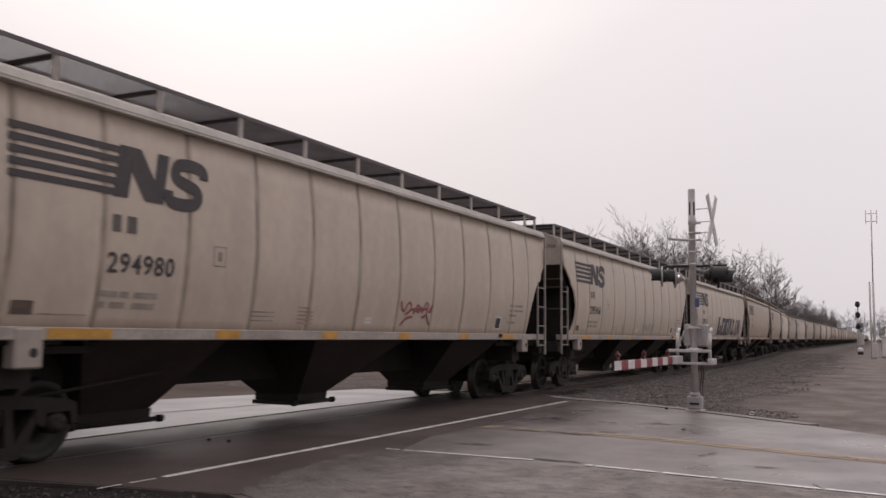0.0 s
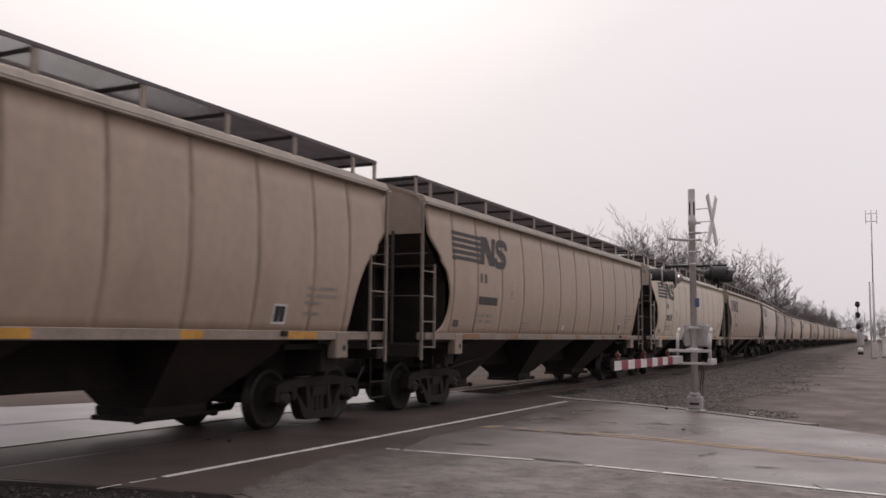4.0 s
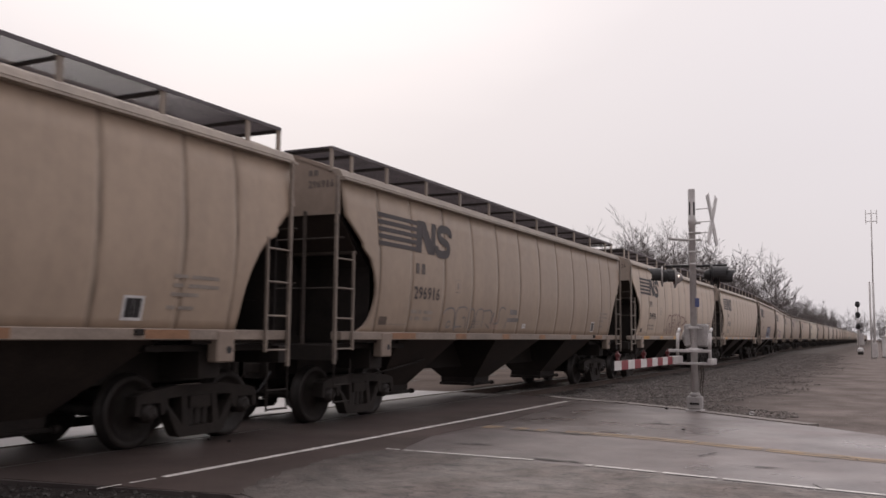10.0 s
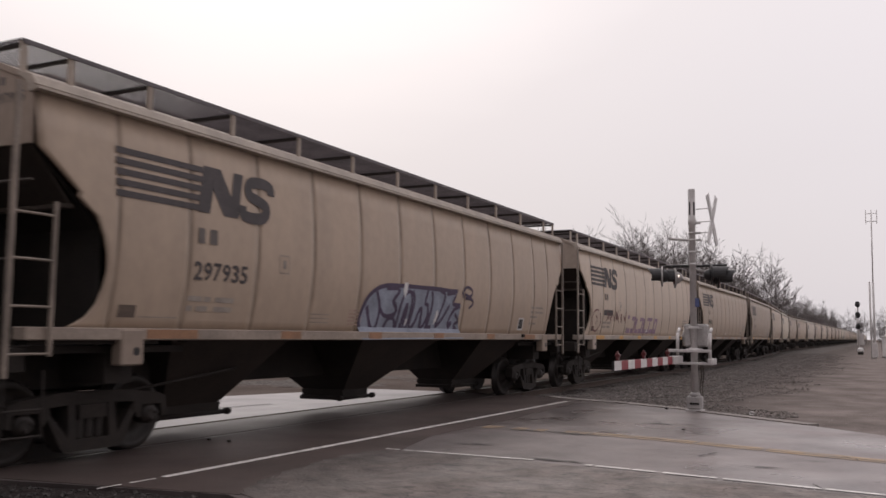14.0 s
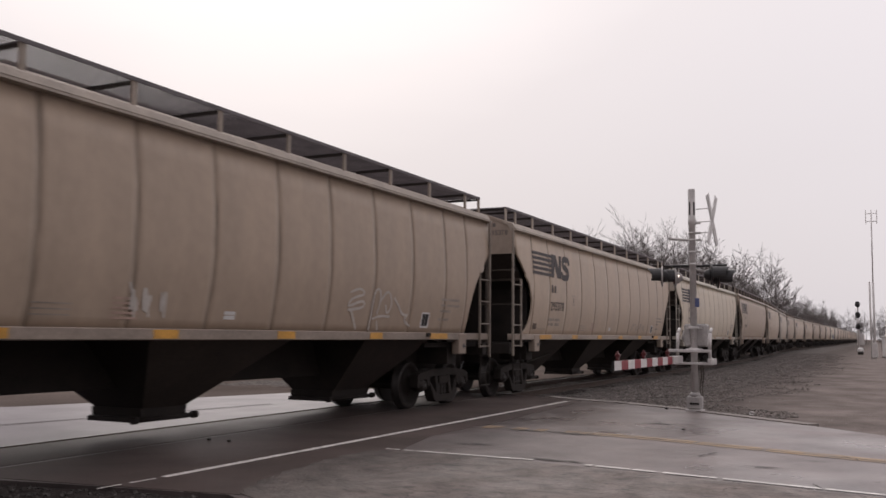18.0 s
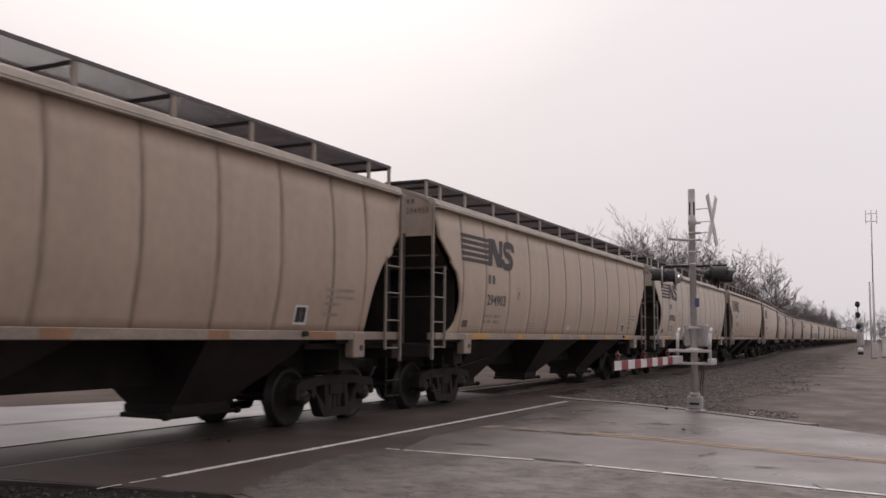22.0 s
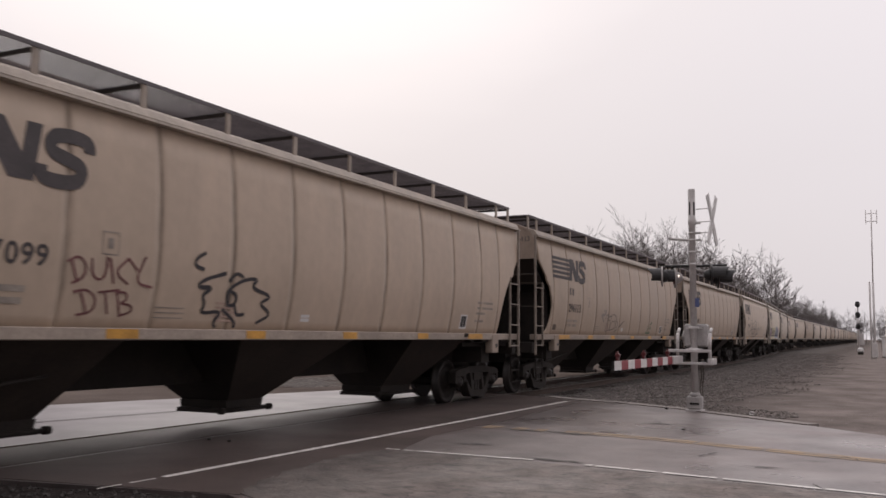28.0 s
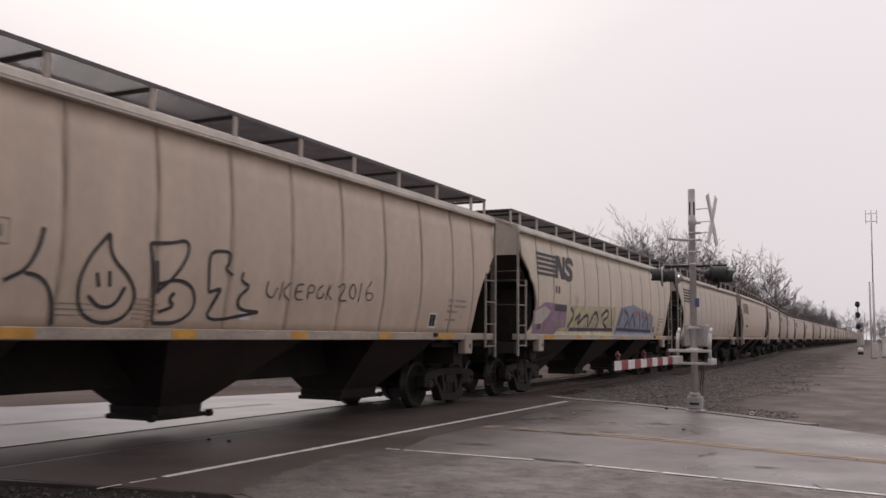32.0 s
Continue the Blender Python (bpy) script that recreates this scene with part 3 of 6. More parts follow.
spots = []
for i in range(46000):
    y = 18.0 + 78 * random.random() ** 1.7
    off = 1.75 + 4.6 * random.random()
    off += 1.9 * noise.noise((y * 0.35, 5, off)) * (off - 1.75) / 4.0
    x = TRACK_X + bend(y) + (off if random.random() < 0.93 else random.uniform(-1.5, 1.5))
    if y < 20.4 - 0.86 * max(0, x + 7.0):
        continue
    spots.append((x, y, bed(x, y)))
stones("ballast_stones", spots, "loose grey crushed stones of the ballast", 0.012, 0.036, 0.72, 1.5)
spots = []
for i in range(2200):
    x = random.uniform(-6.5, 6.0)
    ky = 20.0 - 0.86 * (x + 6.9) + (0.0 if x < 0 else 0.3 + 0.5 * x)
    y = ky + 0.4 + 22 * random.random() ** 2.2
    spots.append((x, y, -0.115))
stones("kerbside_stones", spots, "scattered small stones behind the kerb", 0.004, 0.013, 1.0, 1.9)
spots = [(random.uniform(-9.8, -4.6), 6.3 - 2.5 * random.random(), -0.04) for i in range(2600)]
stones("verge_stones", [s for s in spots if s[0] > -8.3 and s[1] < 6.0 + 0.16 * (s[0] + 8)], "dark stones at the road's broken edge", 0.012, 0.035, 0.10, 0.38)


def scar(x, y, length, width, turn, seed):
    """A dark tar-like scar or pothole edge in the road."""
    r = random.Random(seed)
    bm = bmesh.new()
    n = 9
    c, d = math.cos(turn), math.sin(turn)
    up, lo = [], []
    for i in range(n + 1):
        f = i / n
        w = width * (0.25 + r.random()) * math.sin(math.pi * (0.06 + 0.88 * f))
        q = length * (f - 0.5)
        o = width * r.uniform(-0.6, 0.6)
        up.append(bm.verts.new((x + q * c - (o + w) * d, y + q * d + (o + w) * c, 0.010)))
        lo.append(bm.verts.new((x + q * c - (o - w) * d, y + q * d + (o - w) * c, 0.010)))
    for i in range(n):
        bm.faces.new((lo[i], lo[i + 1], up[i + 1], up[i]))
    return bm


scars = bmesh.new()
rs = random.Random(11)
places = [(-5.0, 12.85, 0.6, 0.05, -0.1), (-4.2, 12.8, 0.9, 0.06, -0.15), (-3.5, 9.95, 0.8, 0.05, -0.1), (-4.9, 10.9, 0.5, 0.05, 0.2), (-3.3, 15.0, 1.0, 0.05, 0.1), (-6.1, 17.6, 0.7, 0.05, 0.0),
          (-4.4, 9.0, 0.7, 0.05, -0.1), (-2.0, 11.4, 0.5, 0.04, 1.2), (-1.2, 10.6, 0.6, 0.03, 0.0)]
for i in range(150):
    places.append((rs.uniform(-5.7, 1.0), rs.uniform(6.5, 9.4), rs.uniform(0.03, 0.16) * (2 if i % 6 == 0 else 1), rs.uniform(0.006, 0.03), rs.uniform(-0.6, 0.6)))
for i in range(30):
    places.append((rs.uniform(-7.8, 1.5), rs.uniform(9.5, 15.5), rs.uniform(0.05, 0.35), rs.uniform(0.006, 0.02), rs.uniform(-3, 3)))
for i, (x, y, a, w, t) in enumerate(places):
    one = scar(x, y, a, w, t, i)
    me = bpy.data.meshes.new("scar")
    one.to_mesh(me)
    one.free()
    scars.from_mesh(me)
    bpy.data.meshes.remove(me)
TAR = mat("dark_tar", (0.028, 0.024, 0.022), 0.6, 0, 6, 0.3, 60, 0.2)
tagged(put("road_scars", mesh_of("road_scars", scars, TAR)), "dark cracks and tar scars in the worn road", "cracks", "", "stuff")

bm = bmesh.new()
v = [bm.verts.new(p) for p in ((0, 0, 0), (0.13, 0.02, 0.0), (0.12, 0.1, 0.03), (0.05, 0.06, 0.06), (-0.02, 0.09, 0.02))]
for f in ((0, 1, 3), (1, 2, 3), (0, 3, 4), (0, 4, 2), (0, 2, 1)):
    bm.faces.new([v[i] for i in f])
for x, y, r in ((-8.16, 9.47, 0.03), (-7.81, 9.46, 0.026), (-2.84, 14.18, 0.025), (-3.95, 18.1, 0.035)):
    stone_bm = bmesh.new()
    bmesh.ops.create_icosphere(stone_bm, subdivisions=1, radius=r)
    for v_ in stone_bm.verts:
        v_.co = Vector((v_.co.x * 1.3, v_.co.y, v_.co.z * 0.7)) * (1 + 0.3 * noise.noise(v_.co * 30 + Vector((x, y, 0))))
    tagged(put("loose_stone", mesh_of("loose_stone", stone_bm, TAR), None, pose(x, y, r * 0.5 + 0.004)), "small dark stone lying on the road", "stone", "stones on the road")
tagged(put("litter", mesh_of("litter", bm, WHITE), None, pose(-2.5, 18.9, -0.095)), "small scrap of white litter behind the kerb", "litter")


# ---- hopper cars ----
def side_x(z):
    """Half width of the bulging car side at height z."""
    t = (z - 2.55) / 1.35
    return 1.615 - 0.10 * t * t if z > 2.55 else 1.615 - 0.135 * ((2.55 - z) / 1.07) ** 2


ZB, ZT = 1.47, 3.89
W_SHEET = 1.3267
U_FIRST = 2.33
CUT = [(ZB, 0.64), (1.53, 0.77), (1.60, 0.89), (1.73, 0.99), (1.90, 1.05), (2.11, 1.08), (2.27, 1.06), (2.48, 0.99), (2.68, 0.88), (2.74, 0.78), (2.86, 0.62), (2.91, 0.645), (2.94, 0.60), (3.32, 0.12), (ZT, 0.12)]
U_SEAM = 1.185


def cut_at(z):
    for (za, ua), (zb, ub) in zip(CUT, CUT[1:]):
        if z <= zb:
            return ua + (ub - ua) * (z - za) / (zb - za)
    return CUT[-1][1]


def sheet_bm(bm, u_lo, u_hi, nu, zs, sgn=1, uvl=None):
    """One welded side sheet, slightly pillowed, with a turned-in edge."""
    grid = []
    for z in zs:
        a, b = u_lo(z), u_hi(z)
        row = []
        for i in range(nu + 1):
            f = i / nu
            d = 0.006 * (1 - (2 * f - 1) ** 4)
            v = bm.verts.new((sgn * (side_x(z) - 0.006 + d), a + (b - a) * f, z))
            row.append((v, min(abs(a + (b - a) * f - a), abs(b - (a + (b - a) * f)))))
        grid.append(row)
    def face(q):
        fc = bm.faces.new([v for v, _ in q])
        fc.smooth = True
        if uvl:
            for lp, (_, dd) in zip(fc.loops, q):
                lp[uvl].uv = (dd, lp.vert.co.z)
    for r, s in zip(grid, grid[1:]):
        for i in range(nu):
            face([r[i], r[i + 1], s[i + 1], s[i]])
    loop = [g[0] for g in grid] + grid[-1][1:] + [g[-1] for g in grid[::-1][1:]] + grid[0][::-1][1:-1]
    back = [(bm.verts.new((v.co.x - sgn * 0.03, v.co.y, v.co.z)), 0.0) for v, _ in loop]
    for i in range(len(loop)):
        j = (i + 1) % len(loop)
        face([loop[i], loop[j], back[j], back[i]])


ZS = [ZB, 1.6, 1.8, 2.0, 2.2, 2.45, 2.7, 2.95, 3.2, 3.5, ZT]
ZSE = sorted(set(ZS + [z for z, _ in CUT]))


def sheet_mesh(name, lo, hi, zs, nu=12, sgn=1):
    bm = bmesh.new()
    uvl = bm.loops.layers.uv.new("UVMap")
    sheet_bm(bm, lo, hi, nu, zs, sgn, uvl)
    return mesh_of(name, bm, PAINT)


MID = sheet_mesh("side_sheet", lambda z: 0.0035, lambda z: W_SHEET - 0.0035, ZS)
CUT_SMALL = [(ZB, 0.96), (1.59, 0.98), (1.9, 0.97), (2.08, 0.93), (2.22, 0.87), (2.43, 0.58), (2.8, 0.12), (ZT, 0.12)]


def cut_small(z):
    for (za, ua), (zb, ub) in zip(CUT_SMALL, CUT_SMALL[1:]):
        if z <= zb:
            return ua + (ub - ua) * (z - za) / (zb - za)
    return CUT_SMALL[-1][1]


FRONT_SMALL = sheet_mesh("front_side_sheet", cut_small, lambda z: U_FIRST - 0.0035, sorted(set(ZS + [z for z, _ in CUT_SMALL])), 14)
FRONT = sheet_mesh("front_side_sheet", lambda z: cut_at(z), lambda z: U_SEAM - 0.0035, ZSE, 10)
NEXT = sheet_mesh("second_side_sheet", lambda z: U_SEAM + 0.0035, lambda z: U_FIRST - 0.0035, ZS, 12)


CUT_REAR = [(ZB, 1.20), (1.85, 1.16), (2.05, 1.12), (2.24, 1.05), (2.40, 0.96), (2.52, 0.88), (2.66, 0.75), (2.73, 0.66), (2.755, 0.58), (2.79, 0.52), (2.87, 0.47), (2.91, 0.49), (2.96, 0.43), (3.28, 0.08), (ZT, 0.08)]
U_BACK = 1.37


def cut_rear(z):
    for (za, ua), (zb, ub) in zip(CUT_REAR, CUT_REAR[1:]):
        if z <= zb:
            return ua + (ub - ua) * (z - za) / (zb - za)
    return CUT_REAR[-1][1]


REAR = sheet_mesh("rear_side_sheet", cut_rear, lambda z: U_BACK - 0.0035, sorted(set(ZS + [z for z, _ in CUT_REAR])), 10)


LAST = sheet_mesh("second_side_sheet", lambda z: U_BACK + 0.0035, lambda z: U_FIRST - 0.0035, ZS, 12)


def wheelset_mesh():
    bm = bmesh.new()
    for s in (-1, 1):
        prof = [(0.655, 0.457), (0.665, 0.482), (0.69, 0.482), (0.705, 0.459), (0.80, 0.452), (0.818, 0.44), (0.82, 0.37), (0.775, 0.35), (0.76, 0.17), (0.83, 0.14), (0.84, 0.09), (1.02, 0.085)]
        a = len(bm.faces)
        spin(bm, [(s * x, r) for x, r in prof], 28)
        bm.faces.ensure_lookup_table()
        for f in bm.faces[a:]:
            c = f.calc_center_median()
            if 0.70 < abs(c.x) < 0.815 and math.hypot(c.y, c.z) > 0.40:
                f.material_index = 1
        spin(bm, [(s * 0.93, 0.125), (s * 1.09, 0.125), (s * 1.10, 0.105), (s * 1.135, 0.095), (s * 1.14, 0.05)], 14)
        for k in range(3):
            w = 2.094 * k
            spin(bm, [(s * 1.12, 0.022), (s * 1.16, 0.022)], 6, "X", (0, 0.06 * math.cos(w), 0.06 * math.sin(w)))
    tube(bm, (-0.66, 0, 0), (0.66, 0, 0), 0.085, seg=12)
    return mesh_of("wheelset", bm, STEEL, TREAD)


def sideframe_mesh():
    """One cast frame: a truss with two triangular windows and the bolster opening, with pedestals over the bearings."""
    bm = bmesh.new()
    half = [(0.42, 0.765), (0.80, 0.725), (1.0, 0.705), (1.12, 0.66), (1.145, 0.44), (1.07, 0.42), (1.045, 0.57), (0.735, 0.57), (0.71, 0.42), (0.65, 0.44), (0.62, 0.50), (0.45, 0.18), (0.38, 0.12)]
    outer = half + [(-y, z) for y, z in half[::-1]]
    holes = [[(s * y, z) for y, z in ((0.33, 0.63), (0.60, 0.615), (0.565, 0.53), (0.345, 0.27))] for s in (1, -1)]
    holes.append([(-0.235, 0.25), (0.235, 0.25), (0.235, 0.63), (-0.235, 0.63)])
    edges = []
    for line in [outer] + holes:
        vs = [bm.verts.new((0.945, y, z)) for y, z in line]
        edges += [bm.edges.new((vs[i], vs[(i + 1) % len(vs)])) for i in range(len(vs))]
    bmesh.ops.triangle_fill(bm, use_beauty=True, use_dissolve=False, edges=edges)
    top = bmesh.ops.extrude_face_region(bm, geom=bm.faces[:])
    moved_up = [v for v in top["geom"] if isinstance(v, bmesh.types.BMVert)]
    bmesh.ops.translate(bm, verts=moved_up, vec=(0.15, 0, 0))
    for v in moved_up:
        if abs(v.co.y) > 0.6:
            v.co.x += 0.03
        elif v.co.z < 0.3:
            v.co.x += 0.04
    return mesh_of("sideframe", bm, GRIME_SHADE)


def spring_mesh():
    bm = bmesh.new()
    spin(bm, [(0.25 + 0.02 * i, 0.056 if i % 2 else 0.068) for i in range(20)], 8, "Z", (1.03, 0, 0))
    return mesh_of("spring", bm, STEEL)


def bolster_mesh():
    bm = bmesh.new()
    slab(bm, [(-1.12, 0.47), (-0.5, 0.38), (0.5, 0.38), (1.12, 0.47), (1.12, 0.62), (0.5, 0.74), (-0.5, 0.74), (-1.12, 0.62)], "y", -0.19, 0.19)
    spin(bm, [(0.74, 0.2), (0.86, 0.2)], 14, "Z")
    for s in (-1, 1):
        box(bm, -0.8, s * 0.34 - 0.05, 0.36, 0.8, s * 0.34 + 0.05, 0.46)
        for w in (-0.73, 0.73):
            box(bm, w - 0.05, s * 0.37 - 0.03, 0.32, w + 0.05, s * 0.44, 0.58)
    return mesh_of("truck", bm, GRIME_SHADE)


WHEELSET, FRAME, SPRING, BOLSTER = wheelset_mesh(), sideframe_mesh(), spring_mesh(), bolster_mesh()


def box_mesh(name, material, *b, bev=0.0):
    bm = bmesh.new()
    box(bm, *b, bev)
    return mesh_of(name, bm, material)


def tube_mesh(name, material, *runs, seg=8):
    bm = bmesh.new()
    for a, b, r in runs:
        tube(bm, a, b, r, seg=seg)
    return mesh_of(name, bm, material)


def grating_mesh(name, x0, x1, y0, y1, z):
    bm = bmesh.new()
    n = round((x1 - x0) / 0.06)
    m = round((y1 - y0) / 0.06)
    for i in range(n + 1):
        x = x0 + (x1 - x0) * i / n
        w, h = (0.012, 0.05) if i in (0, n) else (0.003, 0.006)
        box(bm, x - w, y0, z - h, x + w, y1, z)
    for j in range(m + 1):
        y = y0 + (y1 - y0) * j / m
        w = 0.015 if j in (0, m) else 0.003
        box(bm, x0, y - w, z - 0.019, x1, y + w, z - 0.0025)
    return mesh_of(name, bm, GRATE)


def car_kit(n_mid):
    """The list of a car's parts: (name, mesh, place, parent's name or None, label, tinted)."""
    LEN = U_FIRST * 2 + W_SHEET * n_mid
    END_U = LEN
    kit = []
    small = n_mid == 8
    front_sheet = FRONT_SMALL if small else FRONT
    z_end = 2.8 if small else 3.34

    def add(name, me, m=None, parent=None, label="", tinted=False):
        kit.append((name, me, m, parent, label, tinted))
        return len(kit) - 1

    # near side, sheet by sheet; the far side in one piece
    add("side_sheet", front_sheet, None, None, "grey-beige end side sheet with a rounded cut-out", True)
    if not small:
        add("side_sheet", NEXT, None, None, "", True)
        add("side_sheet", flipped(LAST), pose(0, END_U, 0), None, "", True)
    for i in range(n_mid):
        add("side_sheet", MID, pose(0, U_FIRST + W_SHEET * i, 0), None, "", True)
    rear = flipped(FRONT_SMALL if small else REAR)
    add("side_sheet", rear, pose(0, END_U, 0), None, "", True)
    bm = bmesh.new()
    uvl = bm.loops.layers.uv.new("UVMap")
    sheet_bm(bm, cut_at, lambda z: U_FIRST, 8, ZSE, -1, uvl)
    sheet_bm(bm, lambda z: U_FIRST + 0.01, lambda z: END_U - U_FIRST - 0.01, 40, ZS, -1, uvl)
    sheet_bm(bm, lambda z: END_U - U_FIRST, lambda z: END_U - cut_at(z), 8, ZSE, -1, uvl)
    add("far_side", mesh_of("far_side", bm, PAINT), None, None, "", True)
    # backing posts behind the seams
    bm = bmesh.new()
    for u in [U_FIRST + W_SHEET * i for i in range(n_mid + 1)] + ([] if small else [U_SEAM, END_U - U_BACK]):
        for za, zb in zip(ZS, ZS[1:]):
            a = [bm.verts.new((side_x(z) - 0.013, u + d, z)) for z, d in ((za, -0.05), (za, 0.05), (zb, 0.05), (zb, -0.05))]
            bm.faces.new(a)
    add("side_post", mesh_of("side_post", bm, SEAM), None, None, "dirty seam backing strip")
    # ends
    for e, u0, d in (("front", 0.10, 1), ("rear", END_U - 0.10, -1)):
        bm = bmesh.new()
        slab(bm, [(-1.49, z_end), (1.49, z_end), (1.49, 3.99), (1.2, 4.12), (0.9, 4.24), (0.6, 4.34), (0.3, 4.41), (0, 4.44), (-0.3, 4.41), (-0.6, 4.34), (-0.9, 4.24), (-1.2, 4.12), (-1.49, 3.99)], "y", *sorted((u0, u0 + d * 0.03)))
        add("end_sheet", mesh_of("end_sheet", bm, END), None, None, "dusty grey end sheet under the roof", True)
        # the slope sheet's underside: its shade is painted in as a dark colour
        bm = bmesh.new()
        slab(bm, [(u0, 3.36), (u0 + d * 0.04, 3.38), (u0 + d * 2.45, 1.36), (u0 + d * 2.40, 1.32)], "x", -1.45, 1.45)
        add("slope_sheet", mesh_of("slope_sheet", bm, BAY_SHADE), None, None, "sloping end sheet of the hopper, coloured dark as shade")
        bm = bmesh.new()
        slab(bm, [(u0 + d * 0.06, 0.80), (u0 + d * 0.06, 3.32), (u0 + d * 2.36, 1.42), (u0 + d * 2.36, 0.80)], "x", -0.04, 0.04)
        add("end_web", mesh_of("end_web", bm, BAY_SHADE), None, None, "dark web plate under the slope sheet")
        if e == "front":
            # added plate, coloured as shade, so the bay reads as a dark void
            add("end_bulkhead", box_mesh("end_bulkhead", BAY_SHADE, -1.47, u0 + 0.95, 1.285, 1.47, u0 + 0.98, 2.60), None, None, "added plate closing the end bay, coloured dark as shade")
            add("slope_lip", box_mesh("slope_lip", POST, -1.46, u0 + 0.50, 2.74, 1.46, u0 + 0.60, 2.79, bev=0.008), None, None, "brown lip under the slope sheet", True)
            bm = bmesh.new()
            slab(bm, [(u0 + 0.02, 3.33), (u0 + 0.05, 3.33), (u0 + 0.55, 2.79), (u0 + 0.52, 2.79)], "x", -1.46, 1.46)
            add("upper_slope", mesh_of("upper_slope", bm, CHUTE), None, None, "dusty brown upper slope sheet")
        else:
            bm = bmesh.new()
            spin(bm, [(-0.95, 0.10), (-0.90, 0.24), (-0.80, 0.29), (0.10, 0.29), (0.20, 0.24), (0.25, 0.10)], 16, "X", (0, END_U - 0.85, 1.93))
            for x in (-0.6, -0.1):
                box(bm, x - 0.03, END_U - 1.0, 1.27, x + 0.03, END_U - 0.7, 1.70)
            # added plates that stop sky showing through the bay, coloured as shade
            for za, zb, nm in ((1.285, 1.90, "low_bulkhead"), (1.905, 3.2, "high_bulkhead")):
                add(nm, box_mesh(nm, BAY_SHADE, -1.47, END_U - 0.36, za, 1.47, END_U - 0.33, zb), None, None, "added plate closing the end bay, coloured dark as shade")
            add("air_reservoir", mesh_of("air_reservoir", bm, BAY_SHADE), None, None, "dark air reservoir on the end platform")
            add("brake_valve", box_mesh("brake_valve", POST, 0.42, END_U - 0.95, 1.27, 0.72, END_U - 0.70, 1.62, bev=0.03), None, None, "dusty brake valve casting", True)
        bm = bmesh.new()
        y0, y1 = sorted((u0 - d * 0.10, u0 + d * 0.10))
        box(bm, -1.45, y0, 1.02, 1.45, y1, 1.27, 0.01)
        for s in (-1, 1):
            y0, y1 = sorted((u0 + d * 0.1, u0 + d * 1.9))
            box(bm, s * 1.42 - 0.05, y0, 1.30, s * 1.42 + 0.05, y1, 1.36)
        y0, y1 = sorted((u0 + d * 0.1, u0 + d * 2.5))
        box(bm, -1.3, y0, 1.20, 1.3, y1, 1.28)
        add("end_platform", mesh_of("end_platform", bm, GRIME_SHADE), None, None, "")
        us = [u0 - d * 0.05, u0 - d * 0.05]
        for x in (0.86, -0.86):
            add("end_post", tube_mesh("end_post", POST, ((x, us[0], 1.2), (x, us[0], 3.40), 0.035), seg=6), None, None, "", True)
        for zz in (2.16, 2.95):
            add("end_rung", tube_mesh("end_rung", POST, ((-1.6, us[0], zz), (1.6, us[0], zz), 0.014), seg=6), None, None, "", True)
        # corner ladders, both sides
        for s in (1, -1):
            xx = s * 1.605
            slip = -0.16 if d > 0 else -0.20
            u_out, u_in = u0 - d * 0.10 + slip, u0 + d * 0.41 + slip
            lad = add("ladder", box_mesh("ladder", LADDER, *[xx - 0.022, u_out - 0.026, 0.98, xx + 0.022, u_out + 0.026, 3.90]), None, None, "pale painted steel corner ladder", True)
            add("ladder_stile", box_mesh("ladder_stile", LADDER, xx - 0.02, u_in - 0.018, 1.18, xx + 0.02, u_in + 0.018, 2.76), None, lad, "", True)
            for zz in (1.21, 1.68, 2.15, 2.61):
                add("rung", tube_mesh("rung", LADDER, ((xx, u_out, zz), (xx, u_in, zz), 0.015), seg=6), None, lad, "", True)
            bmst = bmesh.new()
            for zz in (0.66, 0.40):
                tube(bmst, (xx, u_out, zz), (xx, u_in - 0.05 * d, zz), 0.014, seg=6)
            for uu in (u_out, u_in - 0.05 * d):
                tube(bmst, (xx, uu, 0.38), (xx, uu, 1.05), 0.014, seg=6)
            add("step", mesh_of("step", bmst, GRIME_SHADE), None, lad, "dirty bent-bar step")
    # roof, chords, hatch trough
    bm = bmesh.new()
    prof = [(-1.5, 4.02), (-1.2, 4.14), (-0.9, 4.26), (-0.6, 4.36), (-0.3, 4.43), (0, 4.455), (0.3, 4.43), (0.6, 4.36), (0.9, 4.26), (1.2, 4.14), (1.5, 4.02), (1.5, 3.97), (0.6, 4.30), (0, 4.40), (-0.6, 4.30), (-1.5, 3.97)]
    slab(bm, prof, "y", 0.08, END_U - 0.08)
    add("roof", mesh_of("roof", bm, END), None, None, "", True)
    for s in (1, -1):
        bm = bmesh.new()
        slab(bm, [(s * x, z) for x, z in ((1.24, 4.10), (1.485, 4.045), (1.505, 4.03), (1.56, 3.935), (1.53, 3.922), (1.605, 3.912), (1.61, 3.88), (1.46, 3.862), (1.40, 3.99))], "y", 0.06, END_U - 0.06)
        add("top_chord", mesh_of("top_chord", bm, TRIM), None, None, "pale dusty top chord beam", True)
        bm = bmesh.new()
        x0, x1 = sorted((s * 1.36, s * 1.56))
        box(bm, x0, 0.10, 1.345, x1, END_U - 0.10, 1.48, 0.01)
        add("side_sill", mesh_of("side_sill", bm, SILL), None, None, "pale dusty side sill", True)
    bm = bmesh.new()
    for i in range(n_mid + 1):
        u = 1.2 + (END_U - 2.4) * i / (n_mid + 1)
        box(bm, -0.32, u, 4.38, 0.32, u + (END_U - 2.4) / (n_mid + 1) - 0.03, 4.52, 0.02)
    add("hatch_cover", mesh_of("hatch_cover", bm, END), None, None, "", True)
    # running boards
    Z = 4.435
    for s in (1, -1):
        x0, x1 = sorted((s * 0.42, s * 1.34))
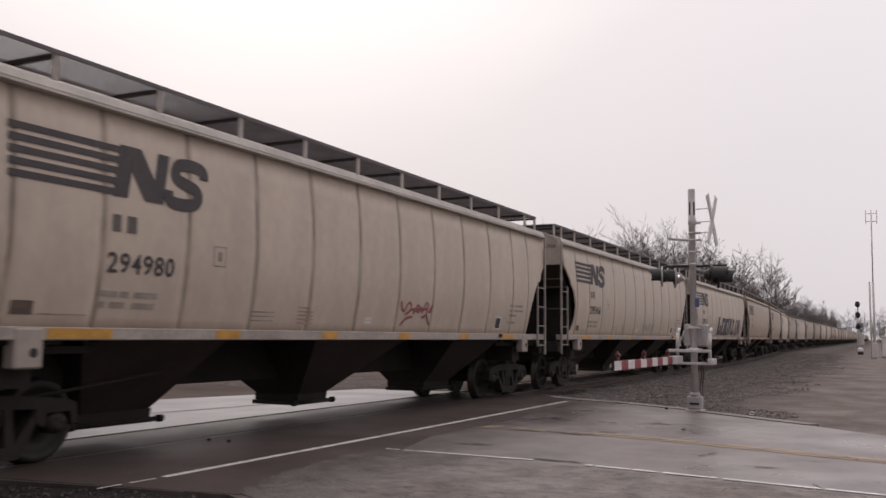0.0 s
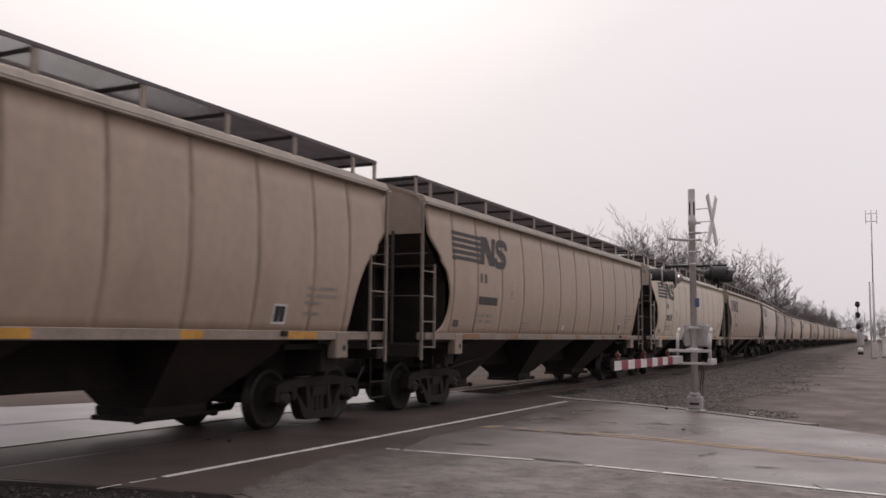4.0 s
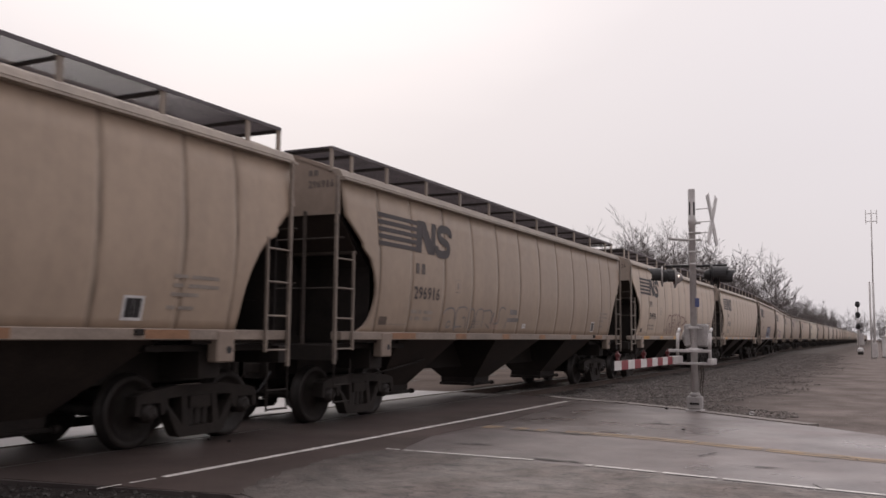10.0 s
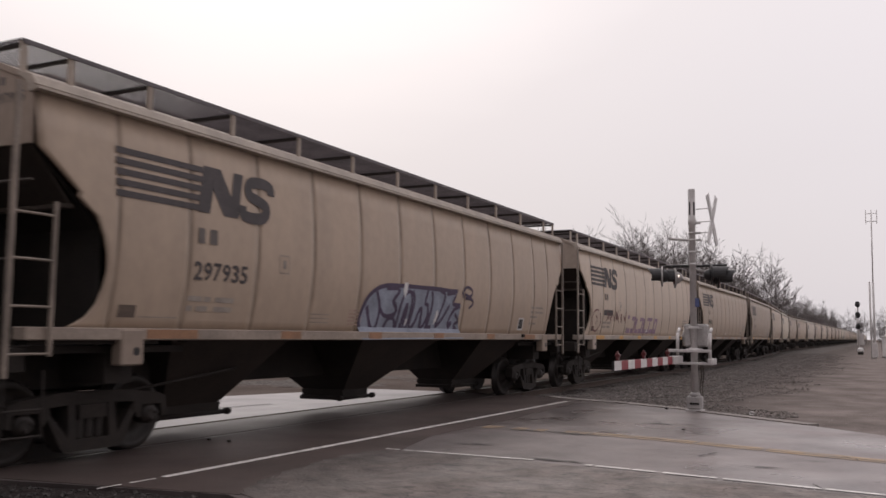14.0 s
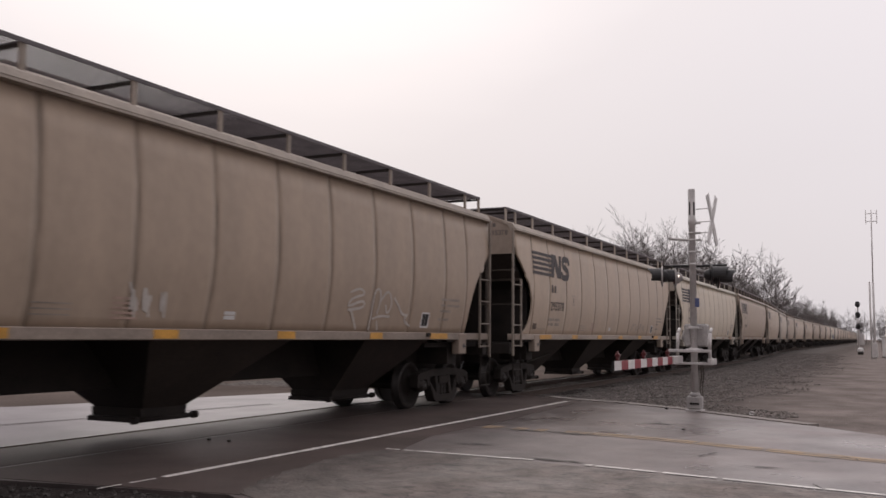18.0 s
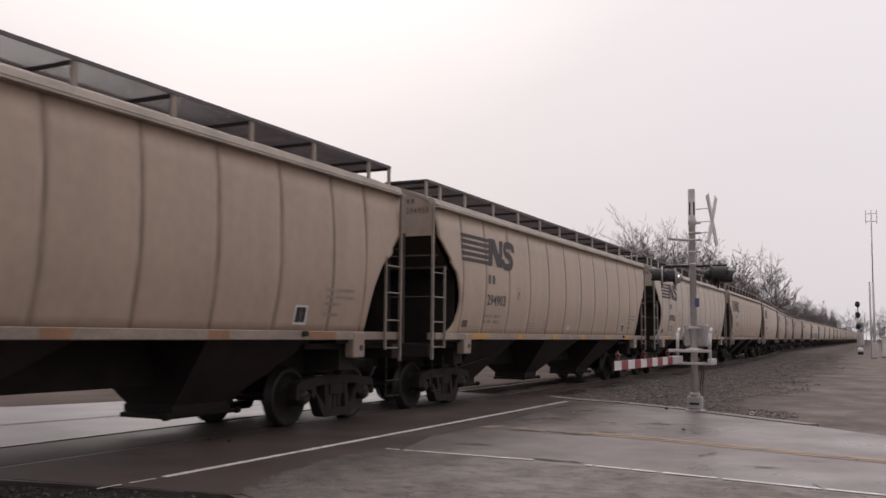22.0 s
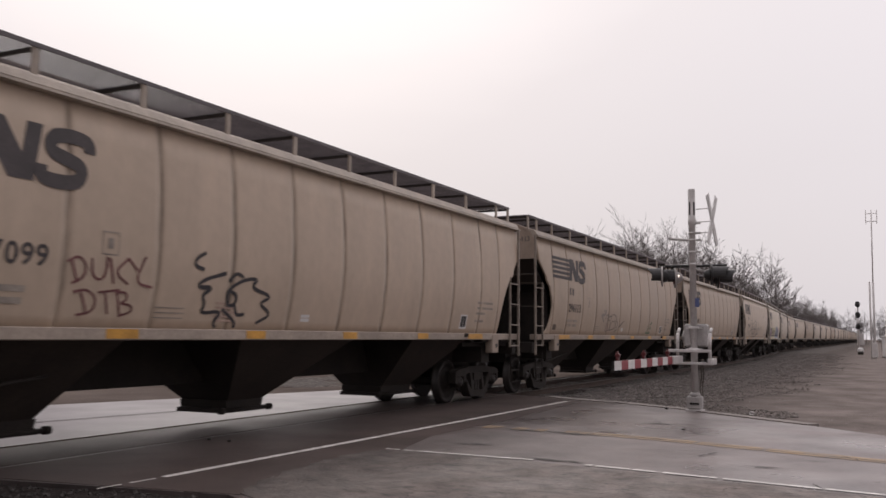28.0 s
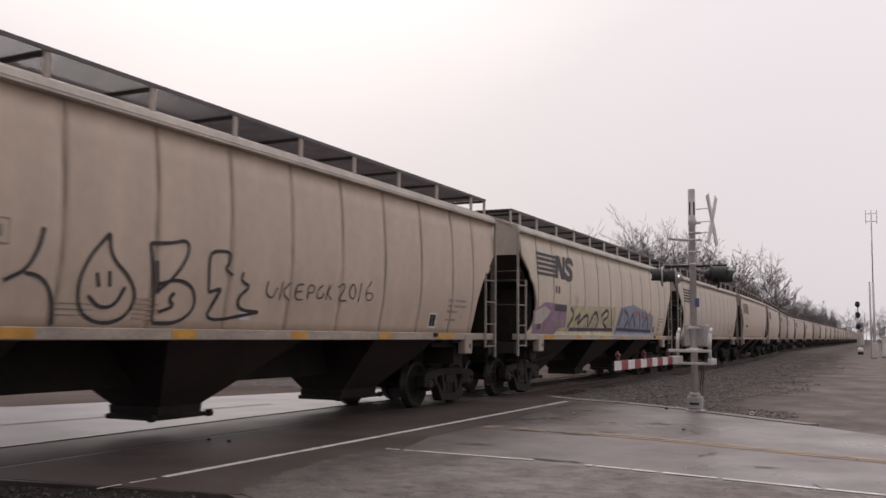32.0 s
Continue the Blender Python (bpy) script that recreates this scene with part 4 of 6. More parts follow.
        add("running_board", grating_mesh("running_board", x0, x1, 0.06, END_U - 0.14, Z), None, None, "dark galvanised grating walkway")
    posts = [0.09, 0.69] + [1.86 + 1.53 * i for i in range(int((END_U - 2.2) / 1.53) + 1)]
    posts = [p for p in posts if p < END_U - 1.3] + [END_U - 0.86, END_U - 0.16]
    pm = box_mesh("post", TRIM, 1.30, -0.035, 4.04, 1.335, 0.035, Z - 0.002)
    am = box_mesh("bracket", GRIME_SHADE, 0.42, -0.025, Z - 0.075, 1.30, 0.025, Z - 0.032)
    for p in posts:
        a = add("walkway_post", pm, pose(0, p, 0), None, "", True)
        add("bracket", am, None, a, "")
    # reflectors
    for i, (a, b) in enumerate(((1.72, 2.57), (4.28, 4.75), (6.67, 7.08), (9.04, 9.45), (11.55, 11.95), (13.72, 14.45))):
        if b < END_U - 1.2:
            add("reflector", box_mesh("reflector", REFLECT, 1.558, a, 1.362, 1.564, b, 1.468), None, None, "REFLECT")
    add("sill_bracket", box_mesh("sill_bracket", GRIME_SHADE, 1.558, END_U - 3.05, 1.40, 1.60, END_U - 2.92, 1.475, bev=0.008), None, None, "dark small bracket on the sill")
    # jacking pads
    for u in (1.28, END_U - 1.70):
        bm = bmesh.new()
        box(bm, 1.40, u + 0.06, 1.06, 1.575, u + 0.40, 1.47, 0.02)
        a = add("jacking_pad", mesh_of("jacking_pad", bm, END), None, None, "", True)
        bm = bmesh.new()
        spin(bm, [(1.574, 0.05), (1.579, 0.05)], 14, "X", (0, u + 0.28, 1.22))
        add("pad_hole", mesh_of("pad_hole", bm, BLACK), None, a, "dark hole")
    # discharge bays
    mid = END_U / 2
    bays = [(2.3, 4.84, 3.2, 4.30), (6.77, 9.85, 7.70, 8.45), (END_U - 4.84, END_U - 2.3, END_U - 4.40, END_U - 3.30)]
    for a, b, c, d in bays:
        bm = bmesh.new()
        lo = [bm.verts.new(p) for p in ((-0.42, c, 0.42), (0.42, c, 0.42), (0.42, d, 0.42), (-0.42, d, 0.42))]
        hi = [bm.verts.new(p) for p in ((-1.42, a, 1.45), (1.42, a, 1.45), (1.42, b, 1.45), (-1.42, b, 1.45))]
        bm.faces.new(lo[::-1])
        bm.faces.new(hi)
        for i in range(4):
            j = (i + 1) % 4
            # end faces take the darker material: shade between the bays, painted in
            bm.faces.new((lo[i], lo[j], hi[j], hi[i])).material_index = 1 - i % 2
        bay = add("discharge_bay", mesh_of("discharge_bay", bm, CHUTE, GRIME_SHADE), None, None, "dusty brown sloping discharge chute, end faces darkened as shade")
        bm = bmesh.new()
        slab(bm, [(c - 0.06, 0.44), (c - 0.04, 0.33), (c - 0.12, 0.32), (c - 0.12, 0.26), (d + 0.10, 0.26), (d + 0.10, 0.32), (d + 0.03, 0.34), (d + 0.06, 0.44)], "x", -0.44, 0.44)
        add("outlet_gate", mesh_of("outlet_gate", bm, GRIME_SHADE), None, bay, "")
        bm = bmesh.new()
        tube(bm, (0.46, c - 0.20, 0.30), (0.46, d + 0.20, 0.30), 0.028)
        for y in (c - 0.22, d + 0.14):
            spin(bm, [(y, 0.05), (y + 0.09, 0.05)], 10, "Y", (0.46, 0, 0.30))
        add("gate_shaft", mesh_of("gate_shaft", bm, GRIME_SHADE), None, bay, "")
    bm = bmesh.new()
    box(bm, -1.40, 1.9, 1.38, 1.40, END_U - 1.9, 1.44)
    add("floor_plate", mesh_of("floor_plate", bm, GRIME_SHADE))
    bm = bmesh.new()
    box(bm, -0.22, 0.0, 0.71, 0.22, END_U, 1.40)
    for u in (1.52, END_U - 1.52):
        add("body_bolster", box_mesh("body_bolster", GRIME_SHADE, -1.35, u - 0.2, 0.86, 1.35, u + 0.2, 1.2))
        add("draft_box", box_mesh("draft_box", GRIME_SHADE, -0.66, u - 1.3, 0.79, 0.66, u + 1.2, 1.195))
    add("centre_sill", mesh_of("centre_sill", bm, GRIME_SHADE))
    bm = bmesh.new()
    spin(bm, [(-0.4, 0.20), (-0.38, 0.21), (0.38, 0.21), (0.4, 0.20)], 14, "Y", (-0.7, 2.9, 1.0))
    tube(bm, (1.0, 1.0, 0.62), (1.0, 4.0, 0.95), 0.02)
    add("brake_gear", mesh_of("brake_gear", bm, GRIME_SHADE))
    for u, d in ((0, -1), (END_U, 1)):
        bm = bmesh.new()
        y0, y1 = sorted((u - d * 0.1, u + d * 0.46))
        box(bm, -0.09, y0, 0.80, 0.09, y1, 0.96, 0.02)
        y0, y1 = sorted((u + d * 0.42, u + d * 0.66))
        box(bm, -0.16, y0, 0.74, 0.16, y1, 1.02, 0.03)
        add("coupler", mesh_of("coupler", bm, STEEL), None, None, "")
        bm = bmesh.new()
        pts = [Vector((0.3, u + d * 0.63 * f, 0.82 - 0.34 * math.sin(math.pi * f * 0.62))) for f in (0, 0.25, 0.5, 0.75, 1.0)]
        for a, b in zip(pts, pts[1:]):
            tube(bm, a, b, 0.022, seg=6)
        add("air_hose", mesh_of("air_hose", bm, BLACK), None, None, "black rubber air hose")
    # trucks
    for u in (1.40, END_U - 1.40):
        tr = add("truck", BOLSTER, pose(0, u, 0), None, "dark cast-steel truck")
        add("sideframe", FRAME, None, tr)
        add("sideframe", FRAME, pose(0, 0, 0, 0, 0, 180), tr)
        for y in (-0.14, 0.0, 0.14):
            add("spring", SPRING, pose(0, y, 0), tr)
        for y in (-0.889, 0.889):
            add("wheelset", WHEELSET, pose(0, y, 0.457), tr)
    return kit, LEN


# ---- markings ----
def on_side(u, z, off=0.006):
    return (side_x(z) + off, u, z)


def patch(bm, pts):
    """A flat painted shape on the car side; pts are (u, z)."""
    bm.faces.new([bm.verts.new(on_side(u, z)) for u, z in pts])


def bar(bm, u0, u1, z0, z1, n=2):
    for i in range(n):
        za, zb = z0 + (z1 - z0) * i / n, z0 + (z1 - z0) * (i + 1) / n
        patch(bm, [(u0, za), (u1, za), (u1, zb), (u0, zb)])


def stroke(bm, pts, width=0.03, smooth=3):
    """A sprayed line through (u, z) points, rounded a little."""
    p = [Vector((*q, 0)) for q in pts]
    for _ in range(smooth):
        q = [p[0]]
        for a, b in zip(p, p[1:]):
            q += [a.lerp(b, 0.25), a.lerp(b, 0.75)]
        p = q + [p[-1]]
    left, right = [], []
    for i, a in enumerate(p):
        d = (p[min(i + 1, len(p) - 1)] - p[max(i - 1, 0)])
        if d.length < 1e-6:
            d = Vector((1, 0, 0))
        d.normalize()
        s = Vector((-d.y, d.x, 0)) * width * 0.5 * (0.8 + 0.4 * abs(noise.noise((a.x * 3, a.y * 3, 1))))
        left.append(bm.verts.new(on_side((a + s).x, (a + s).y, 0.008)))
        right.append(bm.verts.new(on_side((a - s).x, (a - s).y, 0.008)))
    for i in range(len(p) - 1):
        bm.faces.new((left[i], left[i + 1], right[i + 1], right[i]))


def glyphs(chars="0123456789", bold=0.0):
    """Flat meshes of characters, in the built-in font."""
    out = {}
    for ch in chars:
        cu = bpy.data.curves.new("digit", "FONT")
        cu.body, cu.size, cu.resolution_u, cu.offset = ch, 1.0, 3, bold
        ob = bpy.data.objects.new("digit", cu)
        scene.collection.objects.link(ob)
        dg = bpy.context.evaluated_depsgraph_get()
        me = bpy.data.meshes.new_from_object(ob.evaluated_get(dg))
        vs = [(v.co.x, v.co.y) for v in me.vertices]
        fs = [tuple(p.vertices) for p in me.polygons]
        x0, x1 = min(v[0] for v in vs), max(v[0] for v in vs)
        y0, y1 = min(v[1] for v in vs), max(v[1] for v in vs)
        w = 0.42 if ch == "1" else 1.0
        out[ch] = ([((x - x0) / (x1 - x0) * w + (1 - w) / 2, (y - y0) / (y1 - y0)) for x, y in vs], fs)
        scene.collection.objects.unlink(ob)
        bpy.data.objects.remove(ob)
        bpy.data.curves.remove(cu)
        bpy.data.meshes.remove(me)
    return out


GLYPH = glyphs(bold=0.018)


def digit_meshes(text, u0, u1, z0, z1, end=None, material=None):
    """One flat mesh a digit, on the car's side or on its end."""
    out = []
    w = (u1 - u0) / len(text)
    for i, ch in enumerate(text):
        bm = bmesh.new()
        vs, fs = GLYPH[ch]
        ring = []
        for x, y in vs:
            u, z = u0 + w * (i + x * 0.84), z0 + (z1 - z0) * y
            ring.append(bm.verts.new(on_side(u, z) if end is None else (u, end, z)))
        for f in fs:
            bm.faces.new([ring[k] for k in f])
        out.append(mesh_of("digit", bm, material or INK))
    return out


def mark_mesh(name, material, draw):
    bm = bmesh.new()
    draw(bm)
    return mesh_of(name, bm, material)


def logo_stripe(i, u0=1.13, u1=2.55):
    z1 = 3.505 - 0.122 * i
    def draw(bm):
        n = 6
        for k in range(2):
            za, zb = z1 - 0.075 * k / 2, z1 - 0.075 * (k + 1) / 2
            patch(bm, [(u0, za), (u0, zb), (u1 - 0.25 * (3.505 - zb) * 0.5, zb), (u1 - 0.25 * (3.505 - za) * 0.5, za)])
    return mark_mesh("logo_stripe", INK, draw)


def lean(u, z):
    return u + (z - 3.22) * 0.20, z


def logo_block(bm):
    for pts in ([(2.50, 2.93), (2.72, 2.93), (2.72, 3.24), (2.72, 3.53), (2.50, 3.53), (2.50, 3.22)],
                [(2.72, 3.24), (2.98, 2.93), (3.08, 2.93), (3.08, 3.20), (2.82, 3.53), (2.72, 3.53)],
                [(3.08, 2.93), (3.27, 2.93), (3.27, 3.53), (3.08, 3.53), (3.08, 3.20)]):
        patch(bm, [lean(*p) for p in pts])


def logo_round(bm):
    """A heavy rounded double bend."""
    line = [(3.90, 3.33), (3.88, 3.44), (3.74, 3.475), (3.58, 3.475), (3.42, 3.45), (3.385, 3.34), (3.45, 3.26), (3.62, 3.225), (3.80, 3.18), (3.845, 3.10), (3.80, 2.995), (3.64, 2.97), (3.46, 2.97), (3.34, 3.0), (3.32, 3.12)]
    p = [Vector((*lean(u, z), 0)) for u, z in line]
    for _ in range(2):
        p = [p[0]] + [a.lerp(b, f) for a, b in zip(p, p[1:]) for f in (0.25, 0.75)] + [p[-1]]
    up, lo = [], []
    for i, a in enumerate(p):
        d = (p[min(i + 1, len(p) - 1)] - p[max(i - 1, 0)]).normalized()
        n = Vector((-d.y, d.x, 0)) * 0.078
        up.append(bm.verts.new(on_side((a + n).x, (a + n).y, 0.0065 + 0.00003 * i)))
        lo.append(bm.verts.new(on_side((a - n).x, (a - n).y, 0.0065 + 0.00003 * i)))
    for i in range(len(p) - 1):
        bm.faces.new((lo[i], lo[i + 1], up[i + 1], up[i]))


def end_marks(bm):
    for a, b in ((0.885, 0.955), (0.985, 1.06)):
        bm.faces.new([bm.verts.new((x, 0.094, z)) for x, z in ((a, 3.98), (b, 3.98), (b, 4.07), (a, 4.07))])


LOGO = [("logo_stripe", logo_stripe(i)) for i in range(5)] + [("logo_block", mark_mesh("logo_block", INK, logo_block)), ("logo_block", mark_mesh("logo_block", INK, logo_round))]


def moved(me, u0, k, du, dz):
    """A copy of a mark, stretched about u0 and shifted over the car's side."""
    out = me.copy()
    for v in out.vertices:
        v.co.y, v.co.z = u0 + du + (v.co.y - u0) * k, v.co.z + dz
        v.co.x = side_x(v.co.z) + 0.0065
    return out


LOGO_TORN = [("logo_stripe", moved(logo_stripe(i, 0.75 - 0.045 * i, 1.70 - 0.12 * i), 1.0, 1.0, 0.0, 0.12)) for i in range(5)] + [(nm, moved(me, 2.5, 1.18, -0.47, 0.09)) for nm, me in LOGO[5:]]


def owner_bar(a, b):
    return mark_mesh("owner_mark", INKMID, lambda bm: bar(bm, a, b, 2.54, 2.73))


def fine_print(bm):
    for z, runs in ((1.82, ((2.36, 2.62), (2.66, 2.78), (2.86, 3.22))), (1.70, ((2.36, 2.46), (2.54, 2.74), (2.86, 3.20)))):
        for a, b in runs:
            bar(bm, a, b, z, z + 0.065, 1)


def rear_print(bm):
    bar(bm, 1.62, 2.24, 1.605, 1.617, 1)
    for z, runs in ((2.09, ((14.12, 14.36), (14.42, 14.92))), (1.98, ((14.12, 14.30), (14.38, 14.94))), (1.87, ((14.10, 14.58),)), (1.71, ((14.06, 14.20), (14.26, 14.52)))):
        for a, b in runs:
            bar(bm, a, b, z, z + 0.045, 1)
    for i in range(3):
        bar(bm, 5.0, 5.5, 1.60 + 0.06 * i, 1.615 + 0.06 * i, 1)


def red_print(bm):
    for i in range(5):
        bar(bm, 6.05, 6.45 - 0.1 * (i == 4), 1.58 + 0.055 * i, 1.605 + 0.055 * i, 1)


def plate_frame(bm):
    for a, b, c, d in ((4.12, 4.36, 2.27, 2.285), (4.12, 4.36, 2.515, 2.53), (4.12, 4.133, 2.27, 2.53), (4.347, 4.36, 2.27, 2.53), (4.20, 4.28, 2.34, 2.46)):
        bar(bm, a, b, c, d, 1)


def routing_plate(bm):
    bar(bm, 1.30, 1.56, 1.60, 1.74, 1)


def placard_dark(bm):
    bar(bm, 13.42, 13.66, 1.60, 1.82, 1)


def placard_white(bm):
    for a, b, c, d in ((13.38, 13.70, 1.565, 1.60), (13.38, 13.70, 1.82, 1.85), (13.38, 13.42, 1.60, 1.82), (13.66, 13.70, 1.60, 1.82), (13.52, 13.56, 1.60, 1.82)):
        bar(bm, a, b, c, d, 1)


def white_tag(bm):
    bar(bm, 7.93, 8.15, 1.61, 1.66, 1)
    bar(bm, 7.93, 8.15, 1.67, 1.715, 1)


SPOT = mat("brown_plate", (0.14, 0.105, 0.085), 0.7, 0, 5, 0.3, 40, 0.05)
MARKS = [("owner_mark", owner_bar(2.46, 2.58)), ("owner_mark", owner_bar(2.67, 2.81)), ("fine_print", mark_mesh("fine_print", INKSOFT, fine_print)),
         ("stencil", mark_mesh("stencil", INKSOFT, rear_print)), ("stencil", mark_mesh("stencil", REDSOFT, red_print)),
         ("plate_frame", mark_mesh("plate_frame", INKSOFT, plate_frame)), ("routing_plate", mark_mesh("routing_plate", SPOT, routing_plate)),
         ("placard", mark_mesh("placard", BLACK, placard_dark)), ("placard_border", mark_mesh("placard_border", WHITE, placard_white)),
         ("tag_plate", mark_mesh("tag_plate", WHITE, white_tag))]

NUMBERS = {-1: "294980", 0: "295966", 1: "297017", 2: "297945", 4: "295276", 5: "296153", 6: "298292", 7: "297947", 8: "296916", 9: "294926", 10: "295355",
           11: "297935", 13: "298754", 14: "296347", 15: "295378", 16: "297043", 17: "296211", 18: "294903", 19: "297056", 20: "296371", 22: "297099",
           23: "296113", 24: "296449", 25: "296471"}
SOILED = (0.67, 0.632, 0.60, 1)
DUSTY = (0.86, 0.825, 0.79, 1)
LIGHT, TAN, BROWN, GREY = (1.07, 1.11, 1.09, 1), (0.97, 0.95, 0.93, 1), (0.75, 0.705, 0.665, 1), (0.96, 0.98, 1.0, 1)
TINTS = {10: TAN, 12: TAN, 0: GREY, 1: GREY, 2: BROWN, 3: BROWN, 4: LIGHT, 5: BROWN, 6: GREY, 7: BROWN, 8: SOILED, 9: TAN, 11: BROWN, 13: BROWN, 14: SOILED, 16: LIGHT, 17: BROWN, 18: DUSTY, 20: DUSTY, 23: BROWN, 22: DUSTY, 24: BROWN, 15: DUSTY, 26: LIGHT}
OLD_REFLECT = {1, 3, 5, 7, 8, 11, 13, 16, 17, 20}

END_MARK = mark_mesh("end_mark", INKMID, end_marks)
KIT, CAR_LEN = car_kit(9)
KIT_SHORT, SHORT_LEN = car_kit(8)
FAR_SKIP = {"sill_bracket", "low_bulkhead", "high_bulkhead", "slope_lip", "upper_slope", "air_reservoir", "brake_valve", "end_rung", "end_post", "bracket", "walkway_post", "rung", "step", "ladder_stile", "reflector", "pad_hole", "gate_shaft", "body_bolster", "draft_box", "end_bulkhead", "air_hose", "brake_gear", "spring", "outlet_gate", "side_post"}
OPEN_ENDS = {19: ("low_bulkhead", "high_bulkhead"), 1: ("low_bulkhead",), 15: ("low_bulkhead",), 6: ("jacking_pad", "pad_hole")}
CARS, WHEELS = {}, {}


def hopper_car(k):
    kit, near = (KIT_SHORT if k == 6 else KIT), k <= N_NEAR
    tint = TINTS.get(k, (TAN, GREY, BROWN, TAN)[(k * 7) % 4])
    tone = {SOILED: "dark grimy brown", DUSTY: "dusty tan", LIGHT: "pale grey", TAN: "dusty beige", BROWN: "grimy brown", GREY: "light grey"}[tint]
    if k == 6:
        label = "light grey covered hopper car with a torn logo, on rails"
    elif k in GRAFFITI:
        label = tone + " covered hopper car with " + GRAFFITI[k][0]
    else:
        label = tone + " steel covered hopper freight car on the rails"
    car = thing("hopper_car", Matrix.Identity(4), label, "freight car", "cars of the train")
    made = []
    WHEELS[k] = []
    for name, me, m, parent, lab, tinted in kit:
        if not near and name in FAR_SKIP or name in OPEN_ENDS.get(k, ()):
            made.append(None)
            continue
        ob = put(name, me, car if parent is None else made[parent], m)
        if lab and lab != "REFLECT":
            ob["label"] = lab
        if name == "reflector" and k == 6:
            ob.parent = None
            bpy.data.objects.remove(ob)
            made.append(None)
            continue
        if name in ("running_board", "side_post"):
            ob["kind"] = "stuff"
        if name == "reflector":
            old = k in OLD_REFLECT
            ob["label"] = "faded brown reflector strip" if old else "yellow reflector strip"
            if old:
                ob.material_slots[0].link = "OBJECT"
                ob.material_slots[0].material = REFLECT_OLD
        if tinted:
            ob.color = tint
        if name == "wheelset" and near:
            WHEELS[k].append((ob, m))
        made.append(ob)
    for name, me in (LOGO_TORN if k == 6 else LOGO):
        put(name, me, car, None, "dark grey logo shape" if name == "logo_block" else "dark grey logo stripe")
    if near:
        for name, me in MARKS:
            if name in ("placard", "placard_border", "stencil") and k == 6 or name[:7] == "placard" and k == 1:
                continue
            o = put(name, moved(me, 2.46, 1.0, -0.50, 0.06 * (name == "owner_mark")) if k == 6 and name in ("owner_mark", "fine_print") else me, car)
            if name in ("stencil", "fine_print"):
                o["kind"] = "stuff"
        if k in NUMBERS:
            size = (1.88, 3.32, 2.12, 2.40) if k == 6 else (2.42, 3.47, 2.083, 2.313)
            for me in digit_meshes(NUMBERS[k], *size):
                put("digit", me, car)
            for me in digit_meshes(NUMBERS[k], 0.88, 1.38, 3.78, 3.90, 0.094, INKMID):
                put("end_digit", me, car)
            put("end_mark", END_MARK, car)
        else:
            put("number_bar", mark_mesh("number_bar", INK, lambda bm: bar(bm, 2.42, 3.40, 2.08, 2.25, 1)), car, None, "unreadable dark stencilled number")
        if k == 6:
            for a, b in ((0.98, 1.56), (3.52, 4.0), (6.35, 6.75), (8.6, 9.0), (11.0, 11.45), (13.3, 13.75)):
                put("reflector", mark_mesh("reflector", REFLECT, lambda bm: bar(bm, a, b, 1.64 if a > 2 else 1.73, 1.75 if a > 2 else 1.92, 1)), car, None, "yellow reflector patch")
            put("deep_sill", box_mesh("deep_sill", TRIM, 1.40, 0.75, 1.345, 1.566, SHORT_LEN - 0.75, 1.60, bev=0.01), car, None, "deep pale side sill")
        if k == 24:
            put("reflector", mark_mesh("reflector", REFLECT, lambda bm: bar(bm, 1.09, 1.15, 1.66, 2.08, 4)), car, None, "upright yellow reflector patch")
        if k in GRAFFITI:
            for i, (material, draw) in enumerate(GRAFFITI[k][1]):
                put("graffiti", mark_mesh("graffiti", material, draw), car, None, GRAFFITI[k][0])["kind"] = "stuff"
    CARS[k] = car
    return car


# ---- sprayed graffiti, drawn as plain strokes and shapes ----
SPRAY_DARK = mat("dark_spray", (0.05, 0.045, 0.05), 0.7, 0, 3, 0.3, 40, 0.02)
SPRAY_SLATE = mat("slate_spray", (0.085, 0.075, 0.088), 0.7, 0, 2, 0.35, 40, 0.02)
SPRAY_RED = mat("red_spray", (0.36, 0.12, 0.13), 0.7, 0, 3, 0.3, 40, 0.02)
SPRAY_MAROON = mat("maroon_spray", (0.20, 0.085, 0.085), 0.7, 0, 3, 0.3, 40, 0.02)
SPRAY_PURPLE = mat("purple_spray", (0.085, 0.06, 0.105), 0.7, 0, 3, 0.3, 40, 0.02)
SPRAY_BLUE = mat("pale_blue_spray", (0.30, 0.33, 0.40), 0.7, 0, 3, 0.3, 40, 0.02)
SPRAY_GREEN = mat("green_spray", (0.07, 0.17, 0.10), 0.7, 0, 3, 0.3, 40, 0.02)
SPRAY_GREY = mat("grey_spray", (0.27, 0.25, 0.24), 0.7, 0, 3, 0.3, 40, 0.02)
SPRAY_DGREY = mat("dark_grey_spray", (0.14, 0.125, 0.12), 0.7, 0, 3, 0.3, 40, 0.02)
SPRAY_CREAM = mat("cream_spray", (0.58, 0.52, 0.33), 0.7, 0, 3, 0.3, 40, 0.02)
SPRAY_PALE = mat("pale_chalk_spray", (0.56, 0.52, 0.48), 0.8, 0, 3, 0.2, 40, 0.02)
SPRAY_PINK = mat("mauve_spray", (0.36, 0.24, 0.33), 0.7, 0, 3, 0.3, 40, 0.02)


def scrawl(seed, u0, u1, z0, z1, loops, width=0.03):
    """An unreadable looping scrawl in the given area."""
    def draw(bm):
        r = random.Random(seed)
        n = loops
        for i in range(n):
            a, b = u0 + (u1 - u0) * i / n, u0 + (u1 - u0) * (i + 1.05) / n
            pts = [(a + (b - a) * r.random(), z0 + (z1 - z0) * (0.1 + 0.9 * (j % 2)) * r.uniform(0.6, 1.0)) for j in range(r.randint(4, 6))]
            stroke(bm, pts, width)
    return draw


